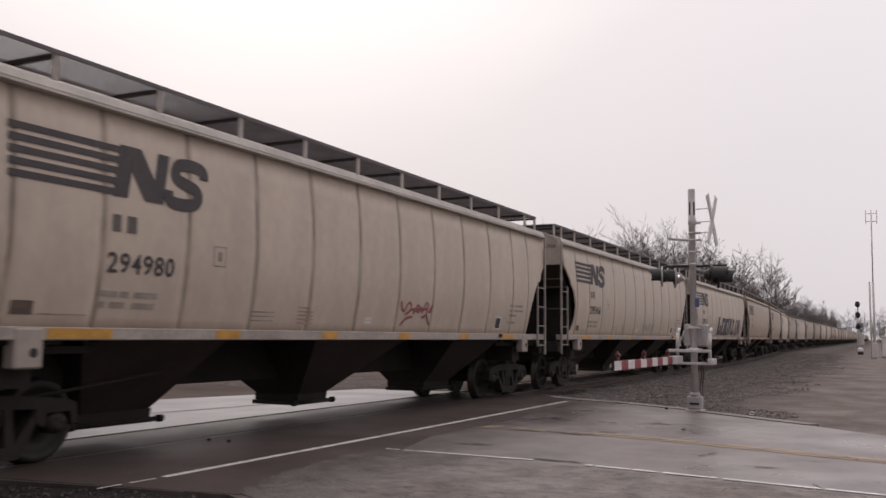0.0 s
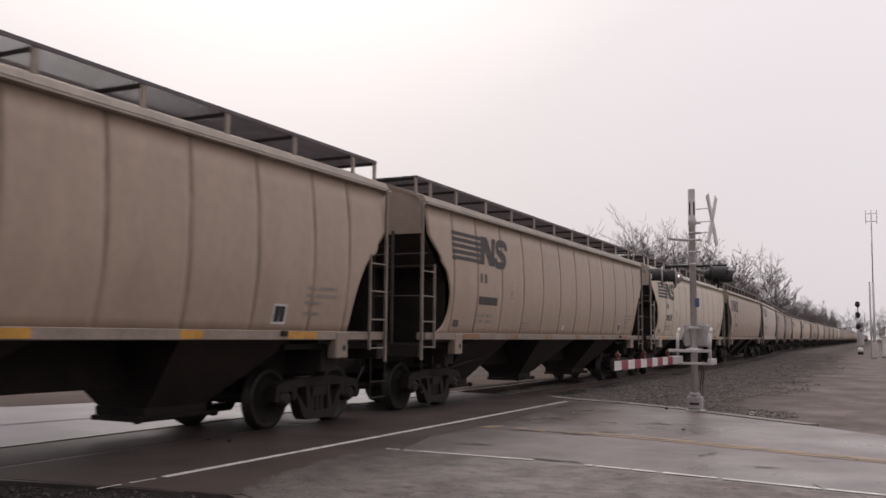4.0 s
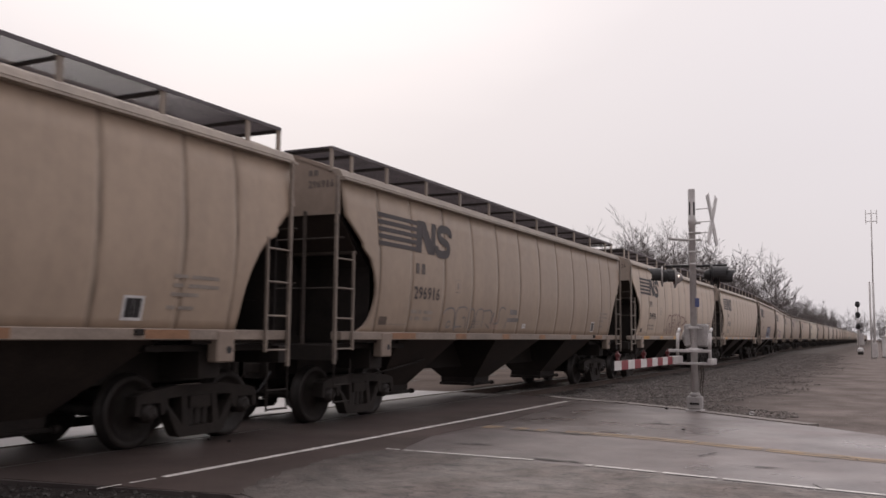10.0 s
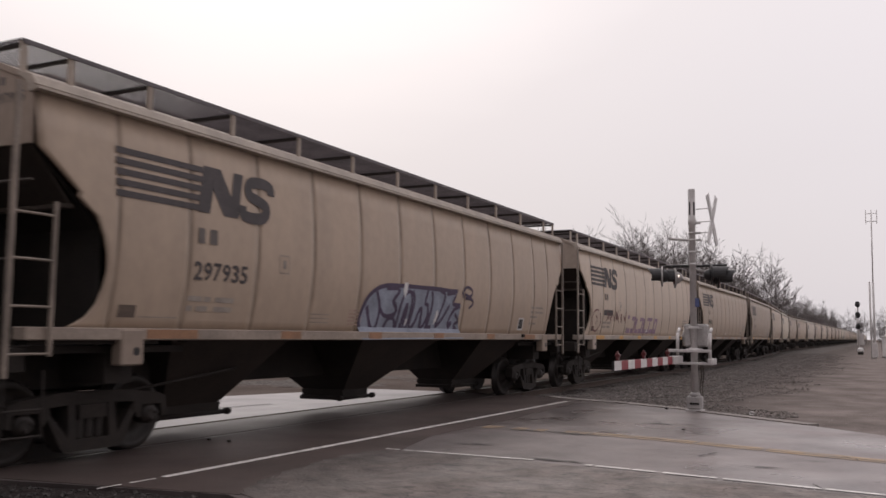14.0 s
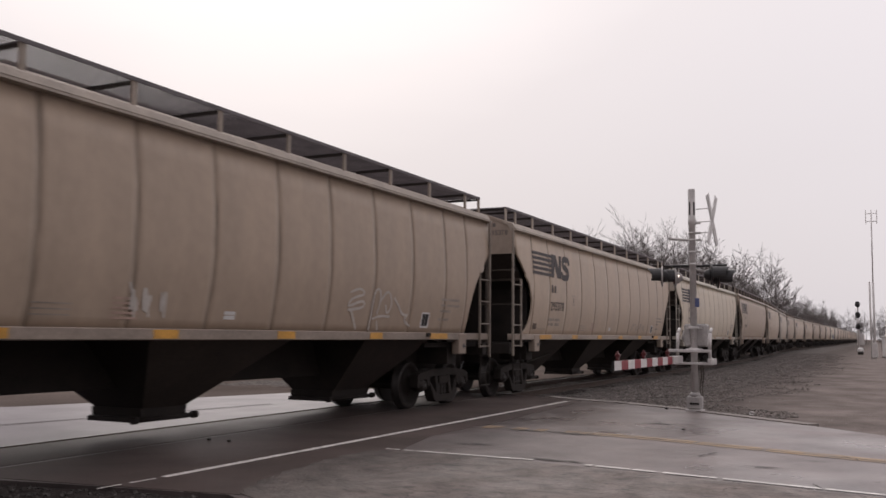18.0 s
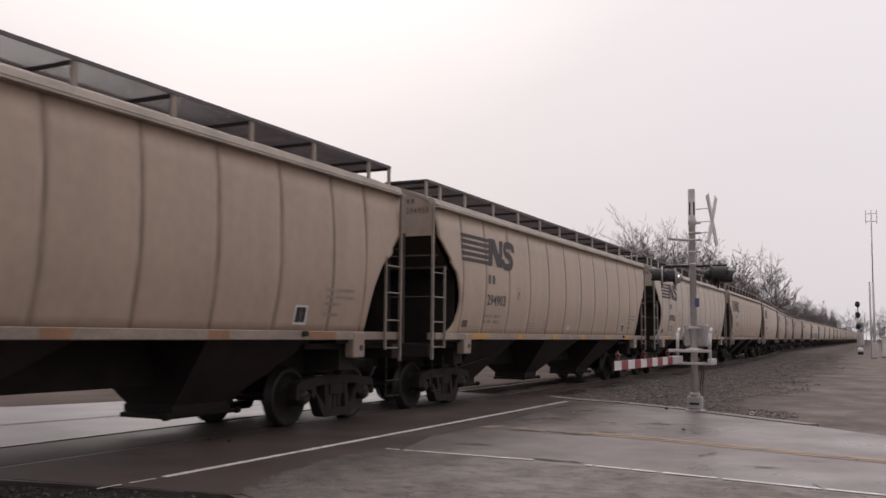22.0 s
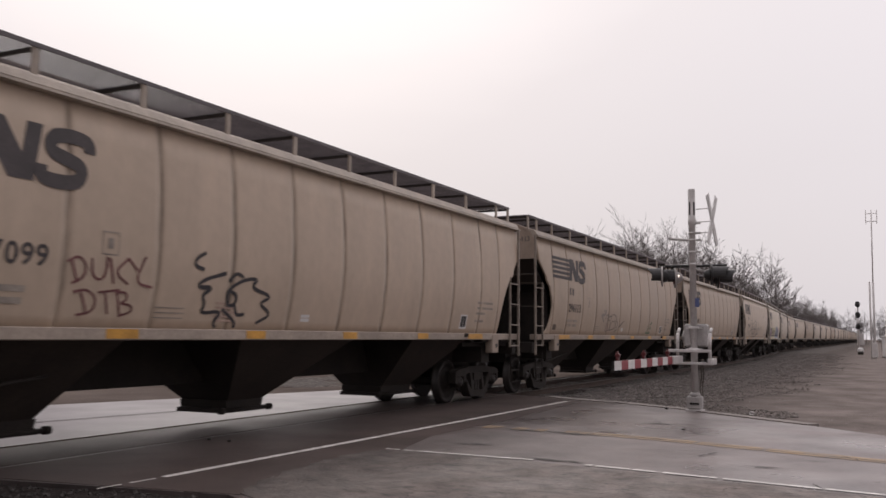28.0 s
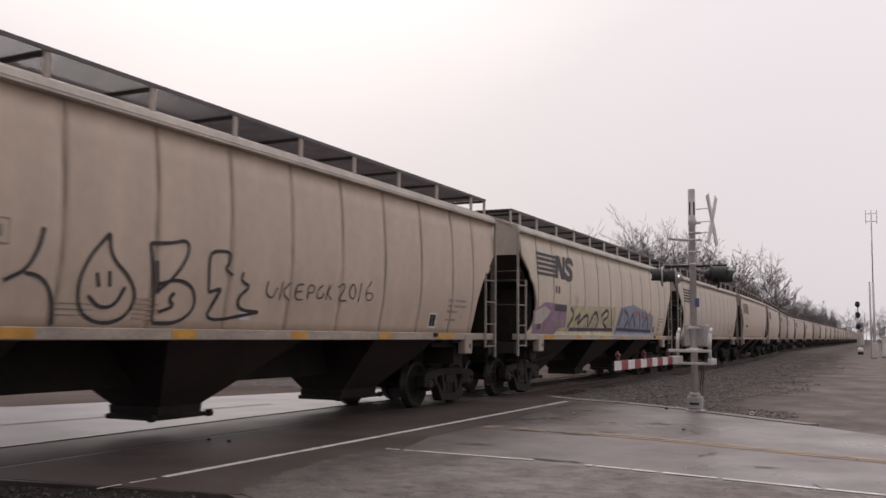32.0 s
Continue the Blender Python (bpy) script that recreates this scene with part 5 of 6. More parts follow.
def blocks(seed, u0, u1, z0, z1, n, skew=0.15):
    """Heavy block shapes side by side, notched."""
    def draw(bm):
        r = random.Random(seed)
        w = (u1 - u0) / n
        for i in range(n):
            a = u0 + w * i
            h = z1 - (z1 - z0) * 0.15 * r.random()
            s = skew * r.uniform(0.5, 1)
            patch(bm, [(a, z0), (a + w * 0.35, z0), (a + w * 0.40 + s, h), (a + 0.02 + s, h)])
            patch(bm, [(a + w * 0.35, z0), (a + w * 0.88, z0), (a + w * 0.86, z0 + 0.28 * (h - z0)), (a + w * 0.36, z0 + 0.28 * (h - z0))])
            if i % 2:
                patch(bm, [(a + w * 0.40 + s, h), (a + w * 0.92 + s, h), (a + w * 0.90 + s, h - 0.22 * (h - z0)), (a + w * 0.38 + s, h - 0.22 * (h - z0))])
                patch(bm, [(a + w * 0.62, z0 + 0.28 * (h - z0)), (a + w * 0.86, z0 + 0.28 * (h - z0)), (a + w * 0.88 + s, h - 0.22 * (h - z0)), (a + w * 0.66 + s, h - 0.22 * (h - z0))])
    return draw


BLOCK_LETTERS = [
    [(6.83, 2.49), (7.36, 2.52), (7.07, 1.79), (7.26, 1.79), (7.32, 2.08), (7.7, 2.11), (7.61, 1.58), (6.53, 1.56), (6.59, 1.98), (6.91, 2.41)],
    [(10.35, 2.47), (10.85, 2.49), (10.8, 2.26), (11.11, 2.51), (11.35, 2.51), (10.97, 2.05), (10.87, 1.91), (11.14, 1.6), (10.77, 1.64), (10.66, 1.96), (10.47, 1.59), (10.11, 1.58), (10.5, 2.19)],
    [(11.44, 2.5), (11.78, 2.42), (12.07, 2.54), (12.17, 2.45), (11.96, 2.18), (11.68, 2.04), (11.52, 1.82), (12.03, 1.78), (11.98, 1.57), (11.09, 1.58), (11.29, 1.98), (11.67, 2.19), (11.5, 2.35)]]
SMALL_LETTERS = [
    [(12.57, 2.41), (13.06, 2.45), (13.07, 2.34), (12.8, 2.32), (12.78, 2.08), (12.94, 2.09), (12.87, 1.56), (12.57, 1.56), (12.63, 2.21)],
    [(13.29, 2.45), (13.5, 2.46), (13.59, 2.16), (13.73, 2.47), (13.93, 2.47), (13.87, 1.67), (13.69, 1.6), (13.6, 1.88), (13.46, 1.6), (13.24, 1.66)],
    [(14.05, 2.48), (14.33, 2.48), (14.26, 1.96), (14.06, 1.96)], [(14.01, 1.86), (14.24, 1.88), (14.09, 1.57), (13.9, 1.57)]]
# a ring is an outer and an inner quadrilateral
RING_LETTERS = [([(8.07, 2.47), (9.09, 2.45), (8.82, 1.57), (7.7, 1.57)], [(8.31, 2.23), (8.73, 2.25), (8.49, 1.73), (8.19, 1.73)]),
                ([(9.19, 2.44), (10.23, 2.48), (10.02, 1.57), (8.88, 1.56)], [(9.55, 2.26), (9.9, 2.26), (9.67, 1.73), (9.41, 1.74)])]


def over_side(bm, off=0.007):
    """Cut flat shapes into strips and lay them over the bulge of the side."""
    bm.normal_update()
    bmesh.ops.triangulate(bm, faces=bm.faces)
    for i in range(10):
        bmesh.ops.bisect_plane(bm, geom=bm.verts[:] + bm.edges[:] + bm.faces[:], plane_co=(0, 0, 1.56 + 0.12 * i), plane_no=(0, 0, 1))
    for v in bm.verts:
        v.co.x = side_x(v.co.z) + off if v.co.z > 1.475 else 1.563 + off


def filled(shapes, rings=(), off=0.007):
    """Heavy sprayed capitals and blocks."""
    def draw(bm):
        for shape in shapes:
            bm.faces.new([bm.verts.new((0, u, z)) for u, z in shape])
        for outer, inner in rings:
            a, b = [[bm.verts.new((0, u, z)) for u, z in line] for line in (outer, inner)]
            for i in range(4):
                j = (i + 1) % 4
                bm.faces.new((a[i], a[j], b[j], b[i]))
        over_side(bm, off)
    return draw


def lobes(seed, u0, u1, z0, z1, n, width=0.045):
    """Rounded outline lobes, overlapping, with short inner strokes."""
    def draw(bm):
        r = random.Random(seed)
        for i in range(n):
            c = u0 + (u1 - u0) * (i + 0.5) / n
            w, h, m = (u1 - u0) / n * 0.60, (z1 - z0) / 2 * r.uniform(0.85, 1.05), (z0 + z1) / 2
            pts = []
            for j in range(11):
                t = 2 * math.pi * j / 10 * 0.93 + r.uniform(0, 0.2) + 1.2
                q = r.uniform(0.82, 1.1)
                pts.append((c + w * math.cos(t) * q, max(1.5, m + h * math.sin(t) * q)))
            stroke(bm, pts, width, 3)
            stroke(bm, [(c - w * 0.3, m + h * 0.4), (c + w * 0.1, m + h * 0.1), (c - w * 0.1, m - h * 0.4)], width * 0.9, 2)
    return draw


def strokes(width, *lines):
    def draw(bm):
        for pts in lines:
            stroke(bm, [(u, max(1.5, z)) for u, z in pts], width, 2)
    return draw


BIG_TAG = [[(4.75, 2.48), (4.71, 2.27), (4.59, 2.04), (4.35, 1.92)], [(4.57, 2.01), (4.76, 1.99), (4.92, 1.84), (5.0, 1.5)], [(4.02, 2.6), (4.1, 2.2), (4.2, 1.55)],
           [(6.21, 2.46), (6.54, 2.49), (6.82, 2.56), (6.86, 2.39), (6.66, 2.11), (6.37, 1.9)], [(6.21, 2.46), (6.32, 2.02), (6.38, 1.56)], [(6.33, 2.27), (6.4, 1.88)],
           [(6.38, 1.99), (6.72, 2.08), (7.0, 1.98), (7.06, 1.72), (6.79, 1.54), (6.39, 1.54)], [(6.67, 1.91), (6.59, 1.82), (6.71, 1.75), (6.45, 1.67)]]
BIG_TAG_END = [[(7.26, 1.96), (7.21, 2.4), (7.33, 2.47), (7.63, 2.48), (7.61, 2.34), (7.53, 2.25), (7.69, 2.18)], [(7.26, 1.94), (7.51, 2.01), (7.42, 1.89), (7.23, 1.55), (8.31, 1.72)], [(7.9, 2.24), (7.86, 2.11), (8.09, 2.06), (7.84, 1.91), (7.88, 1.74), (8.31, 1.72)]]
DROP_FACE = [[(5.6, 2.51), (5.34, 2.23), (5.23, 1.93), (5.31, 1.63), (5.62, 1.51), (5.95, 1.58), (6.08, 1.83), (5.94, 2.05), (5.64, 2.25), (5.6, 2.51)], [(5.47, 2.07), (5.52, 1.92)], [(5.64, 2.1), (5.67, 1.93)], [(5.39, 1.82), (5.57, 1.69), (5.78, 1.72), (5.89, 1.94)]]
TWO_WORDS = [[(3.74, 2.18), (3.83, 1.96)], [(3.68, 2.16), (3.83, 2.24), (3.95, 2.13), (3.91, 2.0), (3.77, 1.94)], [(4.0, 2.22), (4.02, 2.04), (4.14, 1.98), (4.21, 2.07), (4.21, 2.25)], [(4.25, 2.24), (4.33, 1.96)], [(4.52, 2.26), (4.32, 2.09), (4.54, 1.97)], [(4.52, 2.25), (4.66, 2.13)], [(4.77, 2.3), (4.63, 1.99), (4.91, 1.95)]]
TWO_WORDS_LOW = [[(3.91, 1.85), (4.02, 1.64)], [(3.81, 1.85), (3.99, 1.89), (4.14, 1.78), (4.09, 1.64), (3.89, 1.61)], [(4.14, 1.86), (4.44, 1.9)], [(4.23, 1.87), (4.31, 1.63)], [(4.4, 1.87), (4.49, 1.62)], [(4.38, 1.87), (4.54, 1.88), (4.56, 1.79), (4.45, 1.75), (4.64, 1.74), (4.66, 1.66), (4.47, 1.61)]]
OUTLINE_TAG = [[(3.99, 2.02), (4.07, 1.92), (4.18, 1.89), (4.33, 2.04), (4.38, 1.97), (4.23, 1.88), (4.14, 1.86)], [(4.23, 1.87), (4.3, 1.75), (4.27, 1.59), (4.16, 1.53), (4.05, 1.59), (4.01, 1.65)], [(4.33, 2.05), (4.43, 2.03), (4.42, 1.63), (4.48, 1.53), (4.61, 1.57)],
               [(4.59, 2.01), (4.64, 2.08), (4.71, 2.02), (4.79, 1.67), (4.84, 2.01), (4.91, 2.1), (4.99, 2.04)], [(4.63, 1.72), (4.83, 1.73)], [(4.82, 1.55), (5.01, 1.56), (5.02, 1.75), (5.19, 1.81), (5.13, 1.65), (5.19, 1.56)], [(4.93, 1.81), (5.23, 1.83)],
               [(5.35, 2.06), (5.72, 2.06), (5.68, 1.86), (5.5, 1.84), (5.72, 1.8), (5.66, 1.57), (5.28, 1.56), (5.38, 1.99)]]
PIECE_FILL = [[(6.55, 2.08), (7.0, 2.27), (7.51, 2.29), (8.69, 2.28), (9.96, 2.28), (9.8, 2.05), (10.15, 2.04), (10.11, 1.74), (10.32, 1.37), (6.45, 1.35), (6.35, 1.7)]]
PIECE_LINES = [[(6.45, 1.36), (6.35, 1.7), (6.55, 2.08), (7.0, 2.27), (7.7, 2.29)], [(6.55, 1.9), (6.75, 1.55), (6.95, 1.45), (7.0, 1.9), (6.8, 2.2)], [(7.15, 2.22), (7.7, 2.25), (7.37, 2.0), (7.51, 1.95), (7.57, 1.79), (7.18, 1.72), (6.95, 1.9)], [(7.19, 1.55), (7.32, 1.73), (7.54, 1.72), (7.58, 1.37)],
               [(7.61, 1.53), (7.71, 2.06), (7.9, 2.21), (8.07, 2.19), (8.11, 1.98), (8.01, 1.54), (7.83, 1.39), (7.63, 1.5)], [(7.76, 1.53), (7.88, 1.94), (7.94, 1.99), (7.93, 1.8), (7.85, 1.52)],
               [(8.09, 2.22), (8.21, 2.06), (8.08, 1.64), (8.14, 1.47), (8.32, 1.68), (8.35, 1.82), (8.5, 1.97), (8.5, 1.58), (8.57, 1.51), (8.81, 1.84)]]
PIECE_LINES_END = [[(8.69, 2.27), (8.57, 1.98), (8.75, 2.02), (8.76, 1.55)], [(8.84, 2.25), (8.92, 2.07), (8.78, 1.55), (8.97, 1.59)], [(9.19, 2.28), (9.46, 2.22), (9.26, 1.86), (9.1, 1.56), (9.33, 1.68), (9.63, 2.02)], [(9.48, 2.22), (9.96, 2.28), (9.71, 2.02), (10.12, 2.04)],
                   [(10.12, 2.0), (9.8, 1.93), (9.6, 1.57), (9.87, 1.73), (9.66, 1.5)], [(9.92, 1.85), (10.17, 1.7), (9.88, 1.65), (10.12, 1.51)], [(7.7, 2.29), (8.69, 2.30), (9.96, 2.30)]]
PIECE_SPLASH = [[(10.23, 2.32), (10.38, 2.43), (10.71, 2.35), (10.58, 2.2), (10.32, 2.26)], [(10.33, 2.18), (10.65, 2.18), (10.75, 2.08), (10.53, 1.98)], [(10.17, 2.31), (10.25, 2.19)]]
PALE_SPLASH = [[(7.76, 2.34), (7.90, 2.37), (7.88, 2.2), (7.80, 2.08), (7.74, 2.2)], [(9.02, 1.62), (9.12, 1.92), (9.2, 1.85), (9.14, 1.7)]]
DATE_TAG = [[(8.44, 2.15), (8.41, 1.99), (8.56, 1.9), (8.66, 2.07)], [(8.77, 2.17), (8.73, 1.9)], [(8.96, 2.16), (8.76, 2.02), (8.97, 1.9)], [(9.28, 2.15), (9.1, 2.14), (9.09, 1.92), (9.29, 1.93)], [(9.09, 2.03), (9.25, 2.05)], [(9.41, 1.94), (9.4, 2.16), (9.57, 2.14), (9.55, 2.05), (9.42, 2.03)],
            [(9.78, 2.17), (9.63, 2.08), (9.66, 1.95), (9.81, 1.99), (9.79, 2.06)], [(9.94, 2.19), (9.88, 1.95)], [(10.03, 2.19), (9.89, 2.06), (10.04, 1.96)]]
DATE_TAG_END = [[(10.18, 2.15), (10.36, 2.24), (10.39, 2.14), (10.19, 1.95), (10.47, 1.96)], [(10.58, 2.22), (10.51, 2.07), (10.66, 1.97), (10.72, 2.1), (10.65, 2.24), (10.56, 2.2)], [(10.87, 2.26), (10.82, 1.96)], [(11.18, 2.31), (11.0, 2.12), (11.08, 1.97), (11.26, 2.02), (11.22, 2.13), (11.02, 2.09)]]
SPIRE_TAG = [[(4.96, 2.23), (4.76, 2.0), (4.64, 1.72), (4.62, 1.58), (4.81, 1.55)], [(4.74, 1.95), (4.97, 2.01), (5.15, 1.93)], [(4.72, 1.78), (5.03, 1.96), (5.45, 2.0), (5.67, 1.86), (5.58, 1.62), (5.22, 1.51), (4.92, 1.56), (4.86, 1.72), (5.15, 1.85), (5.39, 1.77), (5.33, 1.62), (5.12, 1.59)], [(5.08, 2.19), (4.97, 2.12)]]
FADED_NAME = [[(3.68, 1.84), (3.78, 1.93), (4.05, 1.98), (4.21, 1.91), (4.24, 1.53)], [(3.88, 1.61), (3.93, 1.71), (4.07, 1.69), (4.02, 1.58), (3.88, 1.59)], [(4.3, 1.5), (4.24, 1.88), (4.34, 1.99), (4.72, 2.01), (4.77, 1.93)], [(4.3, 1.6), (4.59, 1.61)], [(4.58, 1.78), (4.73, 1.81), (4.77, 1.54)], [(4.86, 1.57), (4.86, 1.97), (5.1, 1.98), (5.17, 1.8), (5.08, 1.58), (4.96, 1.54)], [(5.21, 1.58), (5.23, 1.95), (5.46, 2.0), (5.6, 1.95), (5.58, 1.62)], [(5.6, 1.95), (6.09, 1.99), (6.0, 1.59), (6.17, 1.93)], [(6.0, 1.59), (5.75, 1.69)], [(6.18, 1.69), (6.48, 1.7), (6.43, 2.0), (6.62, 2.07), (6.78, 2.02)], [(6.84, 1.6), (6.99, 1.84), (7.2, 1.78), (7.32, 1.84), (7.63, 1.79)]]
FADED_PATCH = [[(7.07, 2.03), (7.49, 2.02), (7.49, 1.91), (7.07, 1.91)], [(6.95, 1.83), (7.63, 1.84), (7.63, 1.75), (6.95, 1.74)]]
HUMP_TAG = [[(6.05, 1.97), (6.11, 2.08), (6.25, 2.11), (6.3, 2.04), (6.22, 1.96), (6.16, 1.86), (6.11, 1.65), (6.22, 1.57), (6.32, 1.63), (6.27, 1.82), (6.3, 1.94), (6.52, 1.93), (6.6, 1.78), (6.49, 1.61), (6.34, 1.63)], [(6.32, 2.01), (6.49, 2.07), (6.65, 2.06), (6.61, 1.95)], [(6.6, 2.07), (6.85, 2.13), (7.14, 2.08), (7.27, 1.97), (7.0, 1.91)], [(6.56, 1.63), (6.59, 1.81), (6.72, 1.91), (6.91, 1.91)], [(6.56, 1.63), (7.06, 1.67), (7.18, 1.77), (7.05, 1.9)], [(7.22, 1.93), (7.42, 1.9), (7.41, 1.68), (7.26, 1.6), (7.14, 1.6)], [(7.22, 1.89), (7.24, 1.61)], [(7.46, 1.62), (7.61, 1.73), (7.97, 1.9), (8.22, 1.93)], [(7.61, 1.73), (7.92, 1.85)]]
SMUDGE = [[(5.55, 2.01), (5.65, 2.11), (5.73, 2.05), (5.65, 1.96)], [(5.76, 2.2), (5.85, 2.24), (5.9, 2.11), (5.8, 2.05), (5.74, 2.13)], [(5.92, 2.23), (6.02, 2.22), (6.0, 2.09), (5.9, 2.11)], [(5.69, 1.96), (5.85, 1.88)]]
GREEN_TAG = [[(11.48, 1.84), (11.45, 1.61), (11.24, 1.57)], [(11.78, 1.9), (11.75, 1.58), (11.92, 1.58)], [(11.78, 1.88), (12.09, 1.96)], [(11.77, 1.74), (11.96, 1.77)], [(11.41, 1.57), (11.79, 1.58)]]
MAUVE_FILL = [[(0.9, 2.04), (1.7, 2.28), (3.39, 2.27), (3.46, 1.67), (2.84, 1.49), (1.03, 1.5)]]
PALE_MAUVE = [[(1.03, 2.03), (1.7, 2.18), (2.19, 2.06), (1.56, 1.74), (1.09, 1.73)]]
CREAM_FILL = [[(3.63, 2.25), (8.23, 2.37), (8.3, 1.52), (7.97, 1.37), (2.33, 1.37), (2.92, 1.64), (3.46, 1.67)]]
BLUE_FILL = [[(8.78, 2.36), (10.47, 2.51), (13.32, 2.19), (13.27, 1.41), (8.3, 1.4), (8.43, 1.84)]]
CREAM_LINES = [[(3.71, 2.2), (4.11, 2.03), (3.62, 1.67)], [(4.2, 1.88), (4.71, 2.13), (4.28, 1.68), (5.33, 2.14), (5.41, 1.69)], [(5.5, 1.72), (5.98, 2.22), (6.45, 1.92), (6.25, 1.7)], [(6.65, 2.04), (7.26, 2.28), (7.47, 2.06), (6.75, 1.87), (7.35, 1.71)], [(7.68, 2.3), (7.88, 1.72)], [(3.78, 1.62), (8.09, 1.65)]]
BLUE_LINES = [[(9.01, 2.34), (8.65, 1.79)], [(9.24, 2.31), (9.95, 2.05), (9.46, 1.74)], [(9.94, 1.8), (10.33, 2.28), (10.81, 1.75)], [(11.23, 2.21), (11.46, 1.7)], [(11.87, 1.77), (12.31, 2.24), (12.71, 1.71)], [(8.53, 1.67), (13.14, 1.64)]]
CHALK = [[(10.87, 2.1), (11.15, 2.19), (11.34, 2.08), (10.93, 2.02), (10.79, 1.85), (11.28, 2.0), (11.35, 1.87), (10.85, 1.82)], [(11.58, 1.5), (11.59, 2.14), (11.77, 2.22), (11.84, 2.01), (11.76, 1.77)], [(11.84, 2.01), (12.07, 2.21), (12.25, 1.95), (12.09, 1.76), (12.01, 1.94)], [(11.63, 1.69), (11.86, 1.75), (12.19, 1.74)], [(12.28, 2.07), (12.54, 1.88), (12.43, 1.96), (12.65, 1.77), (12.87, 1.8), (12.69, 1.69), (12.99, 1.59)], [(10.94, 1.82), (11.18, 1.52)], [(11.79, 1.67), (11.87, 1.5)]]
RED_WORD = [[(12.24, 1.93), (12.12, 1.9), (12.05, 1.94), (12.16, 2.02), (12.29, 1.98), (12.31, 1.82), (12.15, 1.8), (12.03, 1.84), (12.01, 1.92)], [(12.36, 2.18), (12.39, 1.82)], [(12.43, 2.19), (12.44, 1.92)],
            [(12.69, 1.96), (12.81, 1.96), (12.87, 1.88), (12.79, 1.81), (12.71, 1.83)], [(13.02, 1.78), (13.01, 2.04), (13.05, 2.15), (13.09, 1.96)], [(13.24, 1.88), (13.51, 1.88)], [(13.25, 1.78), (13.52, 1.78)], [(13.25, 1.72), (13.52, 1.73)]]
LETTER_FEET = [[(12.14, 1.77), (12.37, 1.78), (12.34, 1.55), (12.12, 1.55)], [(12.73, 1.78), (12.95, 1.78), (12.92, 1.552), (12.72, 1.55)], [(12.99, 1.74), (13.22, 1.74), (13.17, 1.55), (12.97, 1.55)]]
RED_TAG = [[(9.07, 2.02), (9.19, 1.8), (9.3, 1.98), (9.42, 2.02), (9.48, 1.87), (9.25, 1.79)], [(9.55, 1.81), (9.72, 2.02), (9.79, 1.82), (9.63, 1.9)], [(9.82, 1.96), (9.89, 1.81), (10.01, 2.03), (10.11, 2.01), (10.08, 1.79), (9.89, 1.75)], [(10.15, 1.84), (10.31, 2.04), (10.21, 1.84)], [(9.14, 1.6), (9.31, 1.73), (9.55, 1.76)], [(10.08, 1.79), (10.26, 1.61)], [(9.48, 1.89), (10.11, 1.91)]]
SPIKY = [[(5.77, 2.43), (5.6, 2.35), (5.59, 2.25), (5.76, 2.22)], [(6.18, 2.2), (5.75, 2.09), (5.66, 1.99), (5.97, 2.01), (5.76, 1.9), (5.85, 1.79), (5.77, 1.67), (6.19, 1.72), (6.05, 1.57), (6.11, 1.5)], [(6.18, 1.74), (6.48, 1.58), (6.47, 1.5)],
         [(6.28, 1.82), (6.22, 1.98), (6.53, 2.14), (6.86, 2.17), (6.68, 2.04), (7.21, 1.94), (6.89, 1.84), (7.24, 1.7), (6.91, 1.57)], [(6.28, 1.98), (6.44, 1.93), (6.41, 1.8), (6.26, 1.78), (6.26, 1.94)], [(6.41, 1.8), (6.48, 1.66), (6.64, 1.69)], [(6.25, 2.1), (6.39, 2.23), (6.53, 2.16)]]
WAVY = [[(5.45, 1.6), (5.4, 2.0), (5.55, 2.25), (5.8, 2.3), (5.95, 2.29), (6.09, 2.24), (6.24, 1.95)], [(5.6, 1.55), (5.7, 1.9), (5.9, 2.0), (5.95, 1.6)], [(6.18, 2.22), (6.33, 2.31), (6.43, 2.27), (6.33, 1.86), (6.37, 1.54)], [(6.26, 1.86), (6.48, 1.86)],
        [(6.48, 2.31), (6.61, 2.35), (6.73, 2.27), (6.94, 2.39), (7.21, 2.28), (7.29, 2.12), (7.2, 1.81), (7.33, 1.54)], [(6.43, 1.99), (6.63, 2.04), (6.75, 1.92), (6.68, 1.79), (6.88, 1.54)], [(6.54, 2.13), (6.81, 2.13), (6.93, 2.03), (6.99, 1.8)]]
WAVY_END = [[(7.27, 2.28), (7.46, 2.37), (7.69, 2.32), (7.93, 2.16), (8.04, 1.84), (8.04, 1.5)], [(7.39, 1.92), (7.47, 2.09), (7.57, 1.82), (7.64, 2.07), (7.85, 2.03)], [(7.31, 1.78), (7.52, 1.75), (7.61, 1.58)],
            [(7.92, 2.23), (8.08, 2.32), (8.27, 2.24), (8.53, 2.28), (8.69, 2.14), (8.66, 1.98), (8.17, 1.94)], [(8.06, 1.66), (8.22, 1.8), (8.47, 1.64)], [(8.66, 1.98), (8.91, 2.13), (9.21, 2.09), (9.23, 1.85), (8.99, 1.79), (8.69, 1.95), (8.89, 1.72), (8.93, 1.5)]]

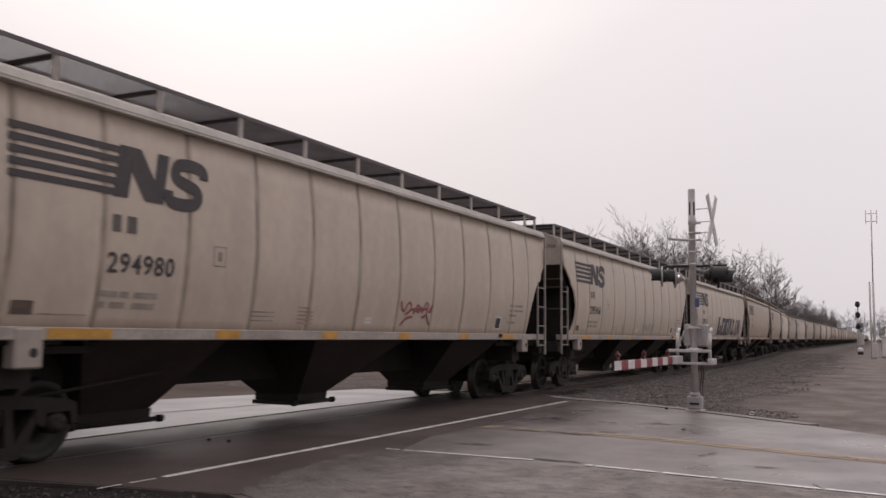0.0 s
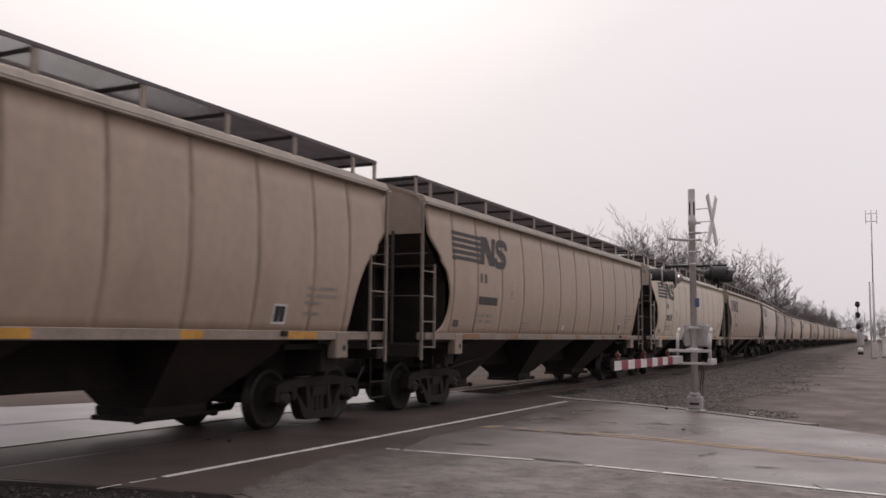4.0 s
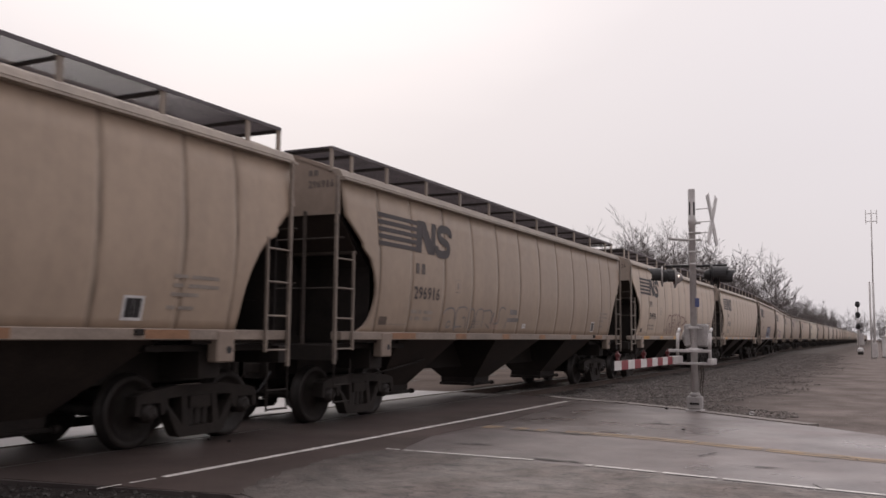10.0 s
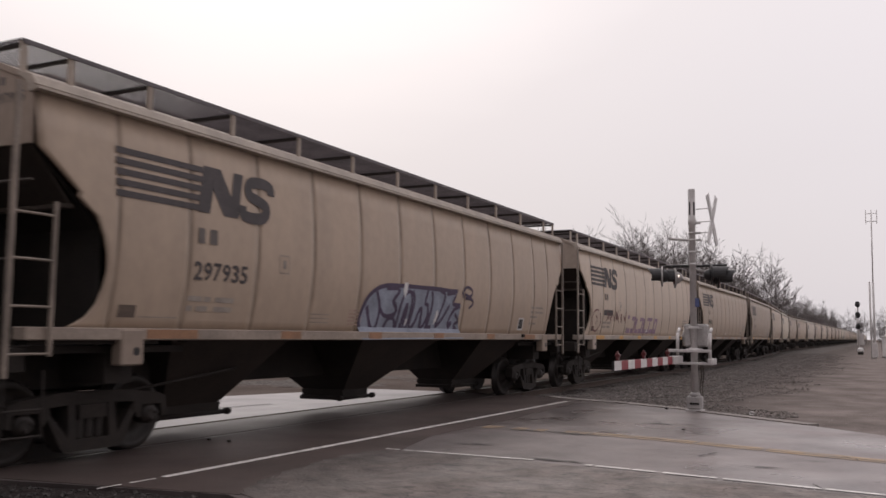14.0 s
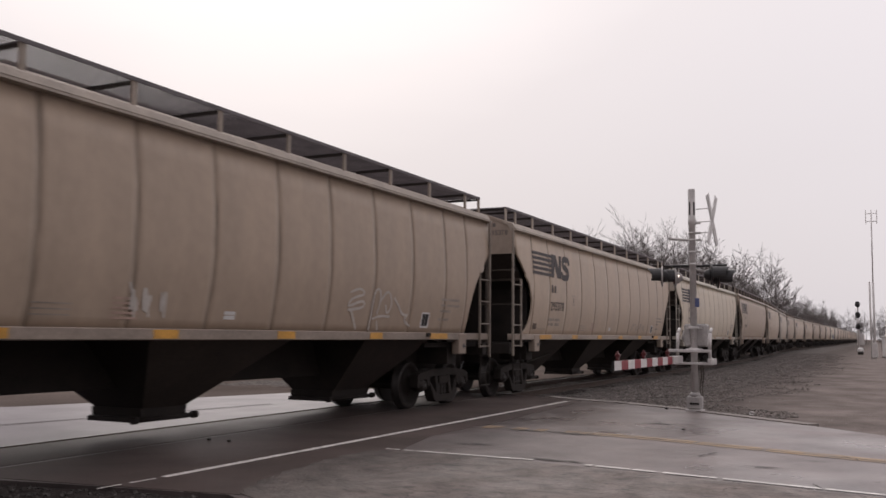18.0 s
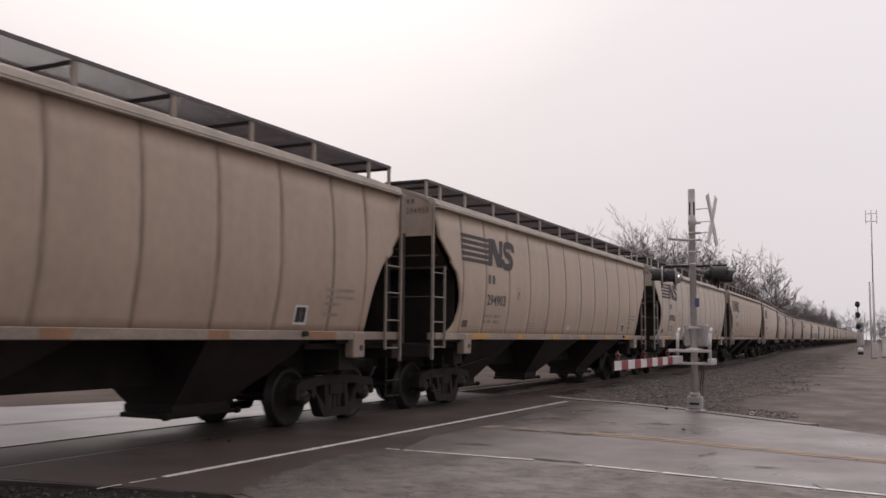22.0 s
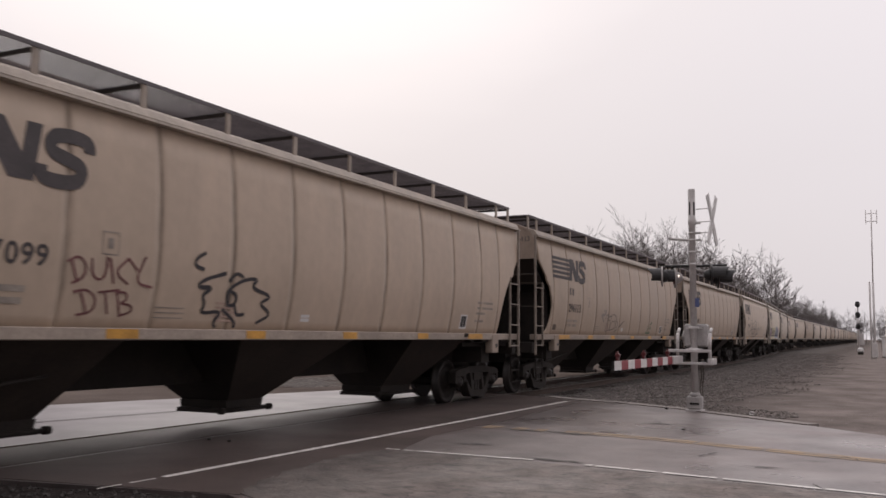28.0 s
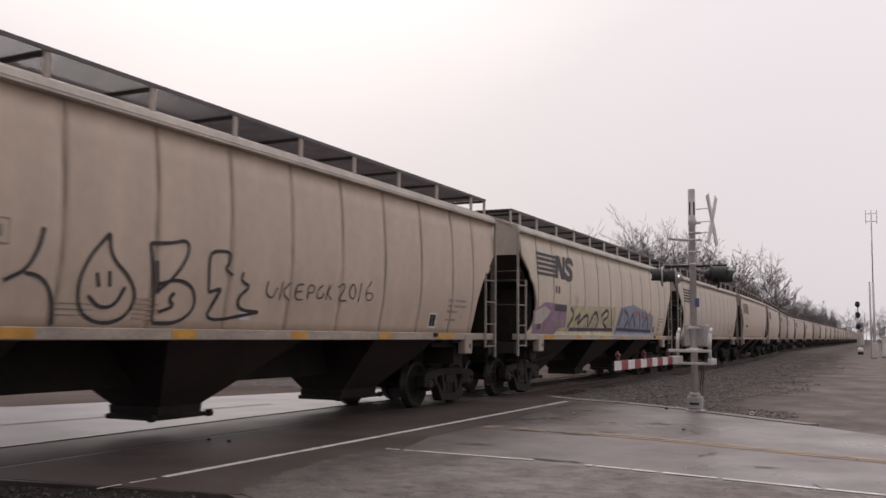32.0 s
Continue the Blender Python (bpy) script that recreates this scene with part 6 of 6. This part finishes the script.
GRAFFITI = {
    -1: ("a small faded red scrawl", [(SPRAY_RED, strokes(0.055, *RED_TAG))]),
    0: ("faint pale scrawls", [(SPRAY_GREY, scrawl(2, 8.8, 10.4, 1.56, 2.05, 6, 0.025))]),
    1: ("large dark block graffiti", [(SPRAY_GREY, strokes(0.028, *OUTLINE_TAG)), (SPRAY_SLATE, filled(BLOCK_LETTERS, RING_LETTERS)), (SPRAY_SLATE, filled(SMALL_LETTERS)), (SPRAY_SLATE, filled(LETTER_FEET)), (SPRAY_RED, strokes(0.045, *RED_WORD))]),
    8: ("a looping grey scrawl", [(SPRAY_GREY, strokes(0.04, *FADED_NAME)), (SPRAY_GREY, filled(FADED_PATCH))]),
    9: ("looping maroon outline graffiti", [(SPRAY_MAROON, strokes(0.045, *WAVY)), (SPRAY_MAROON, strokes(0.045, *WAVY_END))]),
    11: ("a blue and purple graffiti piece", [(SPRAY_BLUE, filled(PIECE_FILL, (), 0.004)), (SPRAY_PURPLE, strokes(0.085, *PIECE_LINES)), (SPRAY_PURPLE, strokes(0.085, *PIECE_LINES_END)), (SPRAY_PURPLE, strokes(0.06, *PIECE_SPLASH)), (WHITE, filled(PALE_SPLASH, (), 0.009))]),
    12: ("reddish and mauve scrawled letters", [(SPRAY_MAROON, lobes(121, 1.35, 2.1, 1.55, 2.3, 1, 0.05)), (SPRAY_MAROON, scrawl(122, 2.6, 5.0, 1.85, 2.3, 6, 0.045)), (SPRAY_PINK, blocks(123, 5.2, 9.5, 1.56, 2.15, 8))]),
    13: ("a green scrawl on its number", [(SPRAY_GREEN, scrawl(12, 2.75, 2.95, 2.02, 2.32, 1, 0.08))]),
    14: ("pale chalky scrawls", [(SPRAY_PALE, scrawl(141, 6.2, 6.9, 1.56, 2.1, 3, 0.04)), (SPRAY_PALE, strokes(0.045, *CHALK))]),
    15: ("faint grey scrawls", [(SPRAY_GREY, scrawl(13, 10.5, 12.5, 1.56, 2.0, 4, 0.02))]),
    20: ("a grey looping tag", [(SPRAY_GREY, strokes(0.04, *SPIRE_TAG))]),
    22: ("dark and maroon hand tags", [(SPRAY_MAROON, strokes(0.032, *TWO_WORDS)), (SPRAY_MAROON, strokes(0.032, *TWO_WORDS_LOW)), (SPRAY_DARK, strokes(0.055, *SPIKY))]),
    23: ("a grey outline tag", [(SPRAY_DGREY, strokes(0.03, *HUMP_TAG)), (SPRAY_GREY, strokes(0.05, *SMUDGE)), (SPRAY_GREEN, strokes(0.05, *GREEN_TAG))]),
    24: ("a dense dark grey scribble", [(SPRAY_DGREY, scrawl(18, 3.3, 4.4, 1.54, 2.15, 6, 0.025))]),
    25: ("large dark outline graffiti", [(SPRAY_DARK, strokes(0.05, *BIG_TAG)), (SPRAY_DARK, strokes(0.05, *BIG_TAG_END)), (SPRAY_DARK, strokes(0.05, *DROP_FACE)), (SPRAY_DGREY, strokes(0.028, *DATE_TAG)), (SPRAY_DGREY, strokes(0.028, *DATE_TAG_END))]),
    26: ("a cream and blue graffiti piece", [(SPRAY_PINK, filled(MAUVE_FILL, (), 0.004)), (SPRAY_PALE, filled(PALE_MAUVE, (), 0.006)), (SPRAY_CREAM, filled(CREAM_FILL, (), 0.005)), (SPRAY_BLUE, filled(BLUE_FILL, (), 0.0045)),
                                                   (SPRAY_PURPLE, strokes(0.11, *CREAM_LINES)), (SPRAY_PURPLE, strokes(0.11, *BLUE_LINES)), (SPRAY_RED, scrawl(24, 10.3, 13.0, 2.0, 2.5, 5, 0.06))]),
}

for k in range(N_FIRST, N_LAST + 1):
    hopper_car(k)


# ---- crossing signal with its lowered gate ----
PX, PY = -3.37, 18.0
signal = thing("crossing_signal", pose(PX, PY, 0), "grey aluminium crossing signal with a lowered striped gate", "crossing signal")
bm = bmesh.new()
spin(bm, [(0.28, 0.066), (3.66, 0.066), (3.67, 0.078), (3.80, 0.078), (3.81, 0.071), (4.36, 0.071), (4.39, 0.064)], 18, "Z")
mast = part("mast", bm, ALUM, signal)
bm = bmesh.new()
for w in (1.0, 2.8, 4.3, 5.6):
    slab(bm, [(0.068 * math.cos(w + d), 0.068 * math.sin(w + d)) for d in (-0.25, 0.25)] + [(0.074 * math.cos(w + d), 0.074 * math.sin(w + d)) for d in (0.25, -0.25)], "z", 3.86, 4.12)
part("slot", bm, BLACK, mast, "dark bell slot in the mast's head")
bm = bmesh.new()
box(bm, -0.14, -0.13, 0.03, 0.14, 0.13, 0.30, 0.03)
spin(bm, [(0.28, 0.13), (0.36, 0.09)], 14, "Z")
box(bm, -0.165, -0.16, -0.25, 0.165, 0.16, 0.035, 0.01)
part("base", bm, CASE, signal, "grey cast base on a concrete block")
bm = bmesh.new()
box(bm, -0.08, -0.142, 0.13, 0.10, -0.130, 0.17)
part("base_slot", bm, BLACK, signal)
for z in (2.88, 3.12, 3.36, 3.50, 3.9 - 0.2):
    bm = bmesh.new()
    spin(bm, [(z - 0.02, 0.076), (z + 0.02, 0.076)], 14, "Z")
    box(bm, 0.07, -0.03, z - 0.02, 0.17, 0.03, z + 0.02)
    part("clamp", bm, ALUM, signal)
bm = bmesh.new()
tube(bm, (0.0, 0.0, 3.36), (-0.45, 0.05, 3.41), 0.028)
tube(bm, (-0.45, 0.05, 3.38), (-0.45, 0.05, 3.46), 0.03)
part("bell_arm", bm, ALUM, signal)
# crossbuck: seen almost edge on, facing the road
for tilt, nm in ((42, "crossbuck_board"), (-42, "crossbuck_board")):
    bm = bmesh.new()
    box(bm, -0.012, -0.55, -0.07, 0.012, 0.55, 0.07, 0.004)
    for y in (-0.3, 0.12):
        box(bm, 0.013, y, -0.045, 0.016, y + 0.3, 0.045)
    part(nm, bm, WHITE, signal, "white crossbuck board seen from its edge", pose(0.40, -0.05, 3.74, 90 - tilt * 0.68, 0, -9))
for z in (3.50, 3.72, 3.98):
    bm = bmesh.new()
    tube(bm, (0.08, 0, z), (0.40, -0.03, z + 0.0), 0.010, seg=6)
    part("crossbuck_rod", bm, ALUM, signal)
# flashing lamp pairs on a cross arm
bm = bmesh.new()
tube(bm, (-0.52, -0.12, 2.84), (0.62, 0.22, 2.86), 0.03)
part("lamp_arm", bm, BLACK, signal)
bm = bmesh.new()
tube(bm, (-0.05, 0, 2.80), (0.32, 0.12, 2.72), 0.022)
part("lamp_strut", bm, ALUM, signal)


def lamp_head(x, y, z, turn, lit, reach=0.36):
    """A round lamp on its backing disc, under a long hood."""
    m = pose(x, y, z, 0, 0, turn)
    bm = bmesh.new()
    spin(bm, [(-0.02, 0.20), (0.0, 0.205), (0.012, 0.20)], 24, "Y")
    disc = part("lamp_disc", bm, CASE if lit else BLACK, signal, "round lamp backing disc", m)
    bm = bmesh.new()
    seg = 14
    for i in range(seg):
        a, b = math.pi * (-0.15 + 1.3 * i / seg), math.pi * (-0.15 + 1.3 * (i + 1) / seg)
        for r in (0.165, 0.158):
            v = [bm.verts.new(p) for p in ((r * math.cos(a), 0, r * math.sin(a)), (r * math.cos(b), 0, r * math.sin(b)), (r * math.cos(b), -reach + 0.10 * math.cos(b) ** 2, r * math.sin(b)), (r * math.cos(a), -reach + 0.10 * math.cos(a) ** 2, r * math.sin(a)))]
            bm.faces.new(v)
    part("hood", bm, BLACK, disc, "black lamp hood")
    bm = bmesh.new()
    spin(bm, [(-0.035, 0.13), (-0.03, 0.14), (0.0, 0.14)], 18, "Y")
    part("lens", bm, REDGLASS, disc, "red glass lens")
    bm = bmesh.new()
    spin(bm, [(0.0, 0.125), (0.06, 0.115), (0.13, 0.07), (0.145, 0.03)], 18, "Y")
    part("lamp_housing", bm, CASE if lit == 2 else BLACK, disc)
    if lit == 2:
        bm = bmesh.new()
        spin(bm, [(0.09, 0.013), (0.135, 0.013)], 12, "X", (0, 0.05, 0.02))
        part("tell_tale", bm, LAMP_ON, disc, "small lit lamp seen from behind")


lamp_head(-0.57, -0.14, 2.64, -78, 1, 0.30)
lamp_head(-0.35, 0.02, 2.62, -72, 2, 0.24)
lamp_head(0.36, -0.04, 2.66, 106, 0)
lamp_head(0.46, 0.10, 2.60, 104, 0)
bm = bmesh.new()
box(bm, 0.055, -0.12, 2.03, 0.135, -0.10, 2.20)
part("blue_sign", bm, BLUE, signal, "small blue sign plate")
# gate mechanism and arm
bm = bmesh.new()
box(bm, -0.20, 0.02, 1.25, 0.24, 0.36, 1.70, 0.03)
mech = part("gate_mechanism", bm, CASE, signal, "grey gate machine case")
bm = bmesh.new()
spin(bm, [(-0.24, 0.12), (-0.19, 0.12)], 16, "X", (0, 0.2, 1.45))
spin(bm, [(-0.27, 0.05), (-0.24, 0.05)], 12, "X", (0, 0.2, 1.45))
for x in (-0.12, 0.16):
    box(bm, x, -0.005, 1.28, x + 0.05, 0.02, 1.66, 0.005)
part("case_cover", bm, CASE, mech)
bm = bmesh.new()
for z in (1.20, 1.62):
    spin(bm, [(z - 0.03, 0.105), (z + 0.03, 0.105)], 14, "Z")
    box(bm, -0.15, -0.02, z - 0.02, 0.15, 0.06, z + 0.02)
part("case_clamp", bm, ALUM, signal)
for x in (-0.30, 0.32):
    bm = bmesh.new()
    pts = [Vector((x, 0.1, 1.60)), Vector((x, -0.05, 1.52)), Vector((x, -0.12, 1.2)), Vector((x, -0.1, 0.98))]
    for a, b in zip(pts, pts[1:]):
        tube(bm, a, b, 0.032)
    part("arm_fork", bm, ALUM, signal, "bent pipe fork of the gate arm")
bm = bmesh.new()
box(bm, -0.48, -0.20, 1.14, 0.34, -0.06, 1.20, 0.01)
box(bm, -0.36, -0.16, 0.90, 0.36, -0.04, 0.95, 0.01)
box(bm, 0.28, -0.18, 0.90, 0.36, 0.42, 1.02, 0.01)
part("arm_support", bm, ALUM, signal, "grey bar of the gate support")
bm = bmesh.new()
box(bm, -0.29, -0.95, 0.925, -0.20, -0.10, 1.075, 0.01)
part("arm_root", bm, ALUM, signal)
n_bar = 10
tip, root = -4.98, -0.95
for i in range(n_bar):
    a, b = tip + (root - tip) * i / n_bar, tip + (root - tip) * (i + 1) / n_bar
    bm = bmesh.new()
    box(bm, -0.262, a, 0.93, -0.228, b - 0.002, 1.07)
    part("arm_band", bm, WHITE if i % 2 == 0 else RED, signal, "white band of the gate arm" if i % 2 == 0 else "red band of the gate arm")
bm = bmesh.new()
box(bm, -0.264, tip - 0.02, 0.928, -0.226, tip - 0.002, 1.072)
part("arm_tip", bm, BLACK, signal)
for y in (-4.73, -3.1, -1.27):
    bm = bmesh.new()
    spin(bm, [(-0.045, 0.026), (-0.036, 0.038), (0.036, 0.038), (0.045, 0.026)], 14, "Y", (-0.245, y, 1.15))
    box(bm, -0.265, y - 0.045, 1.068, -0.225, y + 0.045, 1.12, 0.006)
    box(bm, -0.26, y - 0.02, 1.19, -0.23, y + 0.02, 1.215, 0.004)
    part("arm_lamp", bm, REDGLASS, signal, "small red gate arm lamp")
bm = bmesh.new()
for x in (0.11, 0.15):
    pts = [Vector((x, 0.02, 0.95)), Vector((x + 0.02, 0.03, 0.7)), Vector((x - 0.01, 0.02, 0.45)), Vector((x, 0.02, 0.3))]
    for a, b in zip(pts, pts[1:]):
        tube(bm, a, b, 0.014, seg=6)
part("cable", bm, POST, signal, "brown conduits down the mast")

# ---- distant railway furniture ----
block = thing("block_signal", pose(-2.4, 101.8, -0.1), "three-headed black railway block signal beside the track", "railway signal")
bm = bmesh.new()
tube(bm, (0, 0, 0), (0, 0, 5.4), 0.09)
part("mast", bm, ALUM, block)
for z in (5.1, 4.0, 2.85):
    bm = bmesh.new()
    spin(bm, [(-0.06, 0.21), (-0.02, 0.25), (0.02, 0.25), (0.1, 0.16)], 20, "Y", (0, -0.15, z))
    for v_ in bm.verts:
        v_.co.z = z + (v_.co.z - z) * 1.3
    head = part("signal_head", bm, BLACK, block, "round black signal target")
    bm = bmesh.new()
    tube(bm, (0, -0.2, z), (0, -0.5, z - 0.03), 0.11, 0.11)
    part("hood", bm, BLACK, head)
bm = bmesh.new()
box(bm, -0.15, 0.1, 0.9, 0.5, 0.7, 2.1, 0.03)
part("relay_case", bm, ALUM, block)
bm = bmesh.new()
spin(bm, [(0.0, 0.16), (0.05, 0.26), (0.30, 0.29), (0.42, 0.20), (0.46, 0.08)], 16, "Z")
tank = put("tank", mesh_of("tank", bm, WHITE), None, pose(-2.2, 99.0, 0.12))
tagged(tank, "small white round tank standing on the gravel", "tank")
bm = bmesh.new()
box(bm, -0.25, -0.25, -0.3, 0.25, 0.25, 0.02)
part("tank_stand", bm, GRIME_SHADE, tank)
antenna = thing("antenna_mast", pose(-0.7, 80.5, -0.15), "tall thin grey antenna mast on the gravel lot", "antenna mast")
bm = bmesh.new()
tube(bm, (0, 0, 0), (0, 0, 6.2), 0.085)
tube(bm, (0, 0, 6.2), (0.06, 0, 11.9), 0.05)
part("mast", bm, ALUM, antenna)
bm = bmesh.new()
tube(bm, (-0.26, 0, 0), (-0.26, 0, 6.25), 0.075)
part("side_pole", bm, ALUM, antenna)
for z in (11.2, 11.85):
    bm = bmesh.new()
    tube(bm, (-0.38, 0, z), (0.48, 0, z), 0.03, seg=6)
    part("antenna_bar", bm, ALUM, antenna)
for x in (-0.36, 0.46, 0.06):
    bm = bmesh.new()
    tube(bm, (x, 0, 11.0), (x, 0, 12.15), 0.028, seg=6)
    part("antenna_rod", bm, ALUM, antenna)
bm = bmesh.new()
box(bm, -0.25, -0.2, 0.1, 0.2, 0.2, 1.3, 0.02)
part("meter_case", bm, ALUM, antenna)
hut = thing("equipment_hut", pose(0.82, 84.0, -0.15), "white metal railway equipment hut on the gravel lot", "hut")
bm = bmesh.new()
box(bm, -1.0, -1.0, 0.15, 2.4, 1.2, 1.75, 0.03)
part("wall", bm, WHITE, hut)
bm = bmesh.new()
box(bm, -1.1, -1.1, 1.75, 2.5, 1.3, 1.84, 0.02)
part("roof", bm, ALUM, hut)
bm = bmesh.new()
box(bm, -1.05, -1.05, -0.2, 2.45, 1.25, 0.15)
part("plinth", bm, CONC, hut)


# ---- the house beyond the tracks ----
house = thing("house", pose(-44.6, 35.6, 0.1, 0, 0, 50), "small white gabled house with a grey roof beyond the tracks", "house")
bm = bmesh.new()
slab(bm, [(-2.4, -0.3), (2.4, -0.3), (2.4, 2.35), (0, 3.95), (-2.4, 2.35)], "y", 0.0, 7.0)
part("wall", bm, WHITE, house)
for s_ in (-1, 1):
    bm = bmesh.new()
    slab(bm, [(0, 4.02), (s_ * 2.75, 2.20), (s_ * 2.75, 2.30), (0, 4.14)], "y", -0.35, 7.3)
    part("roof", bm, CASE, house, "grey shingled roof slope")
for x in (-1.25, 1.25):
    bm = bmesh.new()
    box(bm, x - 0.5, -0.05, 0.9, x + 0.5, 0.02, 2.1, 0.01)
    frame_ob = part("window", bm, WHITE, house, "white framed window")
    bm = bmesh.new()
    box(bm, x - 0.42, -0.06, 0.98, x + 0.42, -0.045, 2.02)
    part("pane", bm, BLACK, frame_ob, "dark window pane")

# ---- bare trees ----
def tree_meshes(seed, height, spread, twigs, thin=0.010, deep=4):
    r = random.Random(seed)
    tv, tf, cv, cf = [], [], [], []

    def limb(vs, fs, a, b, r0, r1, seg):
        q = (b - a).to_track_quat("Z", "Y").to_matrix()
        k = len(vs)
        for p, rad in ((a, r0), (b, r1)):
            for i in range(seg):
                w = 2 * math.pi * i / seg
                vs.append(p + q @ Vector((rad * math.cos(w), rad * math.sin(w), 0)))
        for i in range(seg):
            j = (i + 1) % seg
            fs.append((k + i, k + j, k + seg + j, k + seg + i))

    def grow(p, d, length, rad, depth):
        vs, fs, seg = (tv, tf, 7) if depth == 0 else (cv, cf, 5 if depth < 2 else 3)
        steps = 4 if depth < 2 else 3
        for i in range(steps):
            nd = (d + Vector((r.uniform(-1, 1), r.uniform(-1, 1), r.uniform(-0.25, 0.50))) * (0.10 if depth == 0 else 0.24) + Vector((0, 0, 0.02 if depth else 0.0))).normalized()
            q = p + nd * length / steps
            r1 = rad * (0.86 if depth else 0.84)
            limb(vs, fs, p, q, rad, r1, seg)
            if depth < deep and (depth > 0 or i >= 1):
                for _ in range(2 if depth in (0, 1) else (twigs if depth == 2 else 1)):
                    if r.random() < (0.95 if depth == 0 else 0.80):
                        side = Vector((r.uniform(-1, 1), r.uniform(-1, 1), r.uniform(-0.25, 0.62))).normalized()
                        grow(q, (nd * 0.55 + side * spread).normalized(), length * r.uniform(0.38, 0.55), max(thin, r1 * 0.5), depth + 1)
            p, d, rad = q, nd, r1
        if depth < deep:
            grow(p, d, length * 0.6, max(thin, rad * 0.75), depth + 1)

    grow(Vector((0, 0, -0.3)), Vector((0, 0, 1)), height * 0.55, height * 0.014, 0)
    top = max(v.z for v in cv)
    for vs in (tv, cv):
        for v in vs:
            v *= 10.0 / top
    out = []
    for nm, vs, fs in (("trunk", tv, tf), ("crown", cv, cf)):
        me = bpy.data.meshes.new(nm)
        me.from_pydata([tuple(v) for v in vs], [], fs)
        me.materials.append(BARK)
        out.append(me)
    return out


TREES = [tree_meshes(*a) for a in ((3, 9.0, 0.75, 2), (8, 10.5, 0.65, 2), (14, 8.0, 0.85, 2), (21, 9.5, 0.8, 2))]
FAR_TREES = [tree_meshes(*a) for a in ((5, 9.0, 0.75, 3, 0.020, 3), (9, 10.0, 0.7, 3, 0.020, 3), (17, 8.5, 0.85, 3, 0.020, 3), (23, 9.5, 0.8, 3, 0.020, 3))]


def tree(x, y, kind, size, turn):
    t = thing("bare_tree", pose(x, y, 0.1, 0, 0, turn) @ Matrix.Scale(size, 4), "leafless winter tree with fine grey-brown twigs beyond the tracks", "tree", "trees along the railway")
    stock = TREES if y < 125 else FAR_TREES
    put("trunk", stock[kind][0], t)
    put("crown", stock[kind][1], t)
    return t


rt = random.Random(5)


def tall(y):
    """Height of the trees along the line, by distance."""
    stops = [(60, 8.5), (66, 10.3), (73, 12.8), (84, 13.0), (107, 16.2), (137, 17.2), (150, 18.0), (162, 17.4), (176, 18.0), (185, 22.6), (206, 22.0), (216, 18.0), (228, 15.2), (280, 15.6), (405, 16.5), (520, 17.0)]
    for (a, ha), (b, hb) in zip(stops, stops[1:]):
        if y <= b:
            return ha + (hb - ha) * (y - a) / (b - a)
    return stops[-1][1]


y, i = 62.0, 0
while y < 520:
    x = TRACK_X + bend(y) - 8.5 - 3 * rt.random() - (5 + 5 * rt.random() if i % 2 == 0 else 0)
    tree(x, y, i % 4, tall(y) / 10 * (rt.uniform(0.86, 1.02) if i % 3 else rt.uniform(0.55, 0.75)), rt.uniform(0, 360))
    y += (1.2 if y < 130 else 0.8 + 0.008 * y) + 0.9 * rt.random()
    i += 1
for x, y, size in ((-50, 40, 1.1), (-54, 46, 1.25), (-47, 50, 1.0), (-58, 38, 1.2), (-56, 33, 1.0), (-44, 56, 0.9), (-62, 52, 1.3)):
    tree(x, y, i % 4, size, rt.uniform(0, 360))
    i += 1
# a far line of trees closes the view past the end of the lot
for j in range(28):
    x, y = -36 + 1.6 * j + rt.uniform(-1, 1), 400 + rt.uniform(-30, 60)
    tree(x, y, i % 4, rt.uniform(0.9, 1.6), rt.uniform(0, 360))
    i += 1
for x, y, s in ((0.1, 112, 0.34), (-0.4, 125, 0.3), (0.3, 138, 0.45), (-1.5, 190, 0.5), (-0.3, 230, 0.55), (-3, 300, 0.6), (1.5, 260, 0.6)):
    tree(x, y, i % 4, s, rt.uniform(0, 360))
    i += 1


# ---- motions ----
def on_track(s):
    """Pose of a car whose leading end is s metres along the track."""
    a, b = s + 1.4, s + CAR_LEN - 1.4
    xa, xb = bend(a), bend(b)
    turn = math.degrees(math.atan2(-(xb - xa), b - a))
    m = pose(TRACK_X + xa, a, 0, 0, 0, turn)
    return m @ pose(0, -1.4, 0)


def motions():
    for k, car in CARS.items():
        walk(car, [(t, on_track(front_of(k, t))) for t in range(0, 33)])
    for k, sets in WHEELS.items():
        frames = [i for i in range(0, 961) if -6 < front_of(k, i / 30) < 40 or -6 < front_of(k, i / 30) + 14 < 40]
        if len(frames) < 2:
            continue
        times = [i / 30 for i in range(frames[0], frames[-1] + 1)]
        s0 = front_of(k, times[0])
        rows = [(t, math.degrees((front_of(k, t) - s0) / 0.457)) for t in times]
        if times[0] > 0:
            rows.insert(0, (0.0, 0.0))
        if times[-1] < 32.0:
            rows.append((32.0, rows[-1][1]))
        for ob, m in sets:
            p = m.translation
            walk(ob, [(t, pose(p.x, p.y, p.z, -a)) for t, a in rows])


motions()
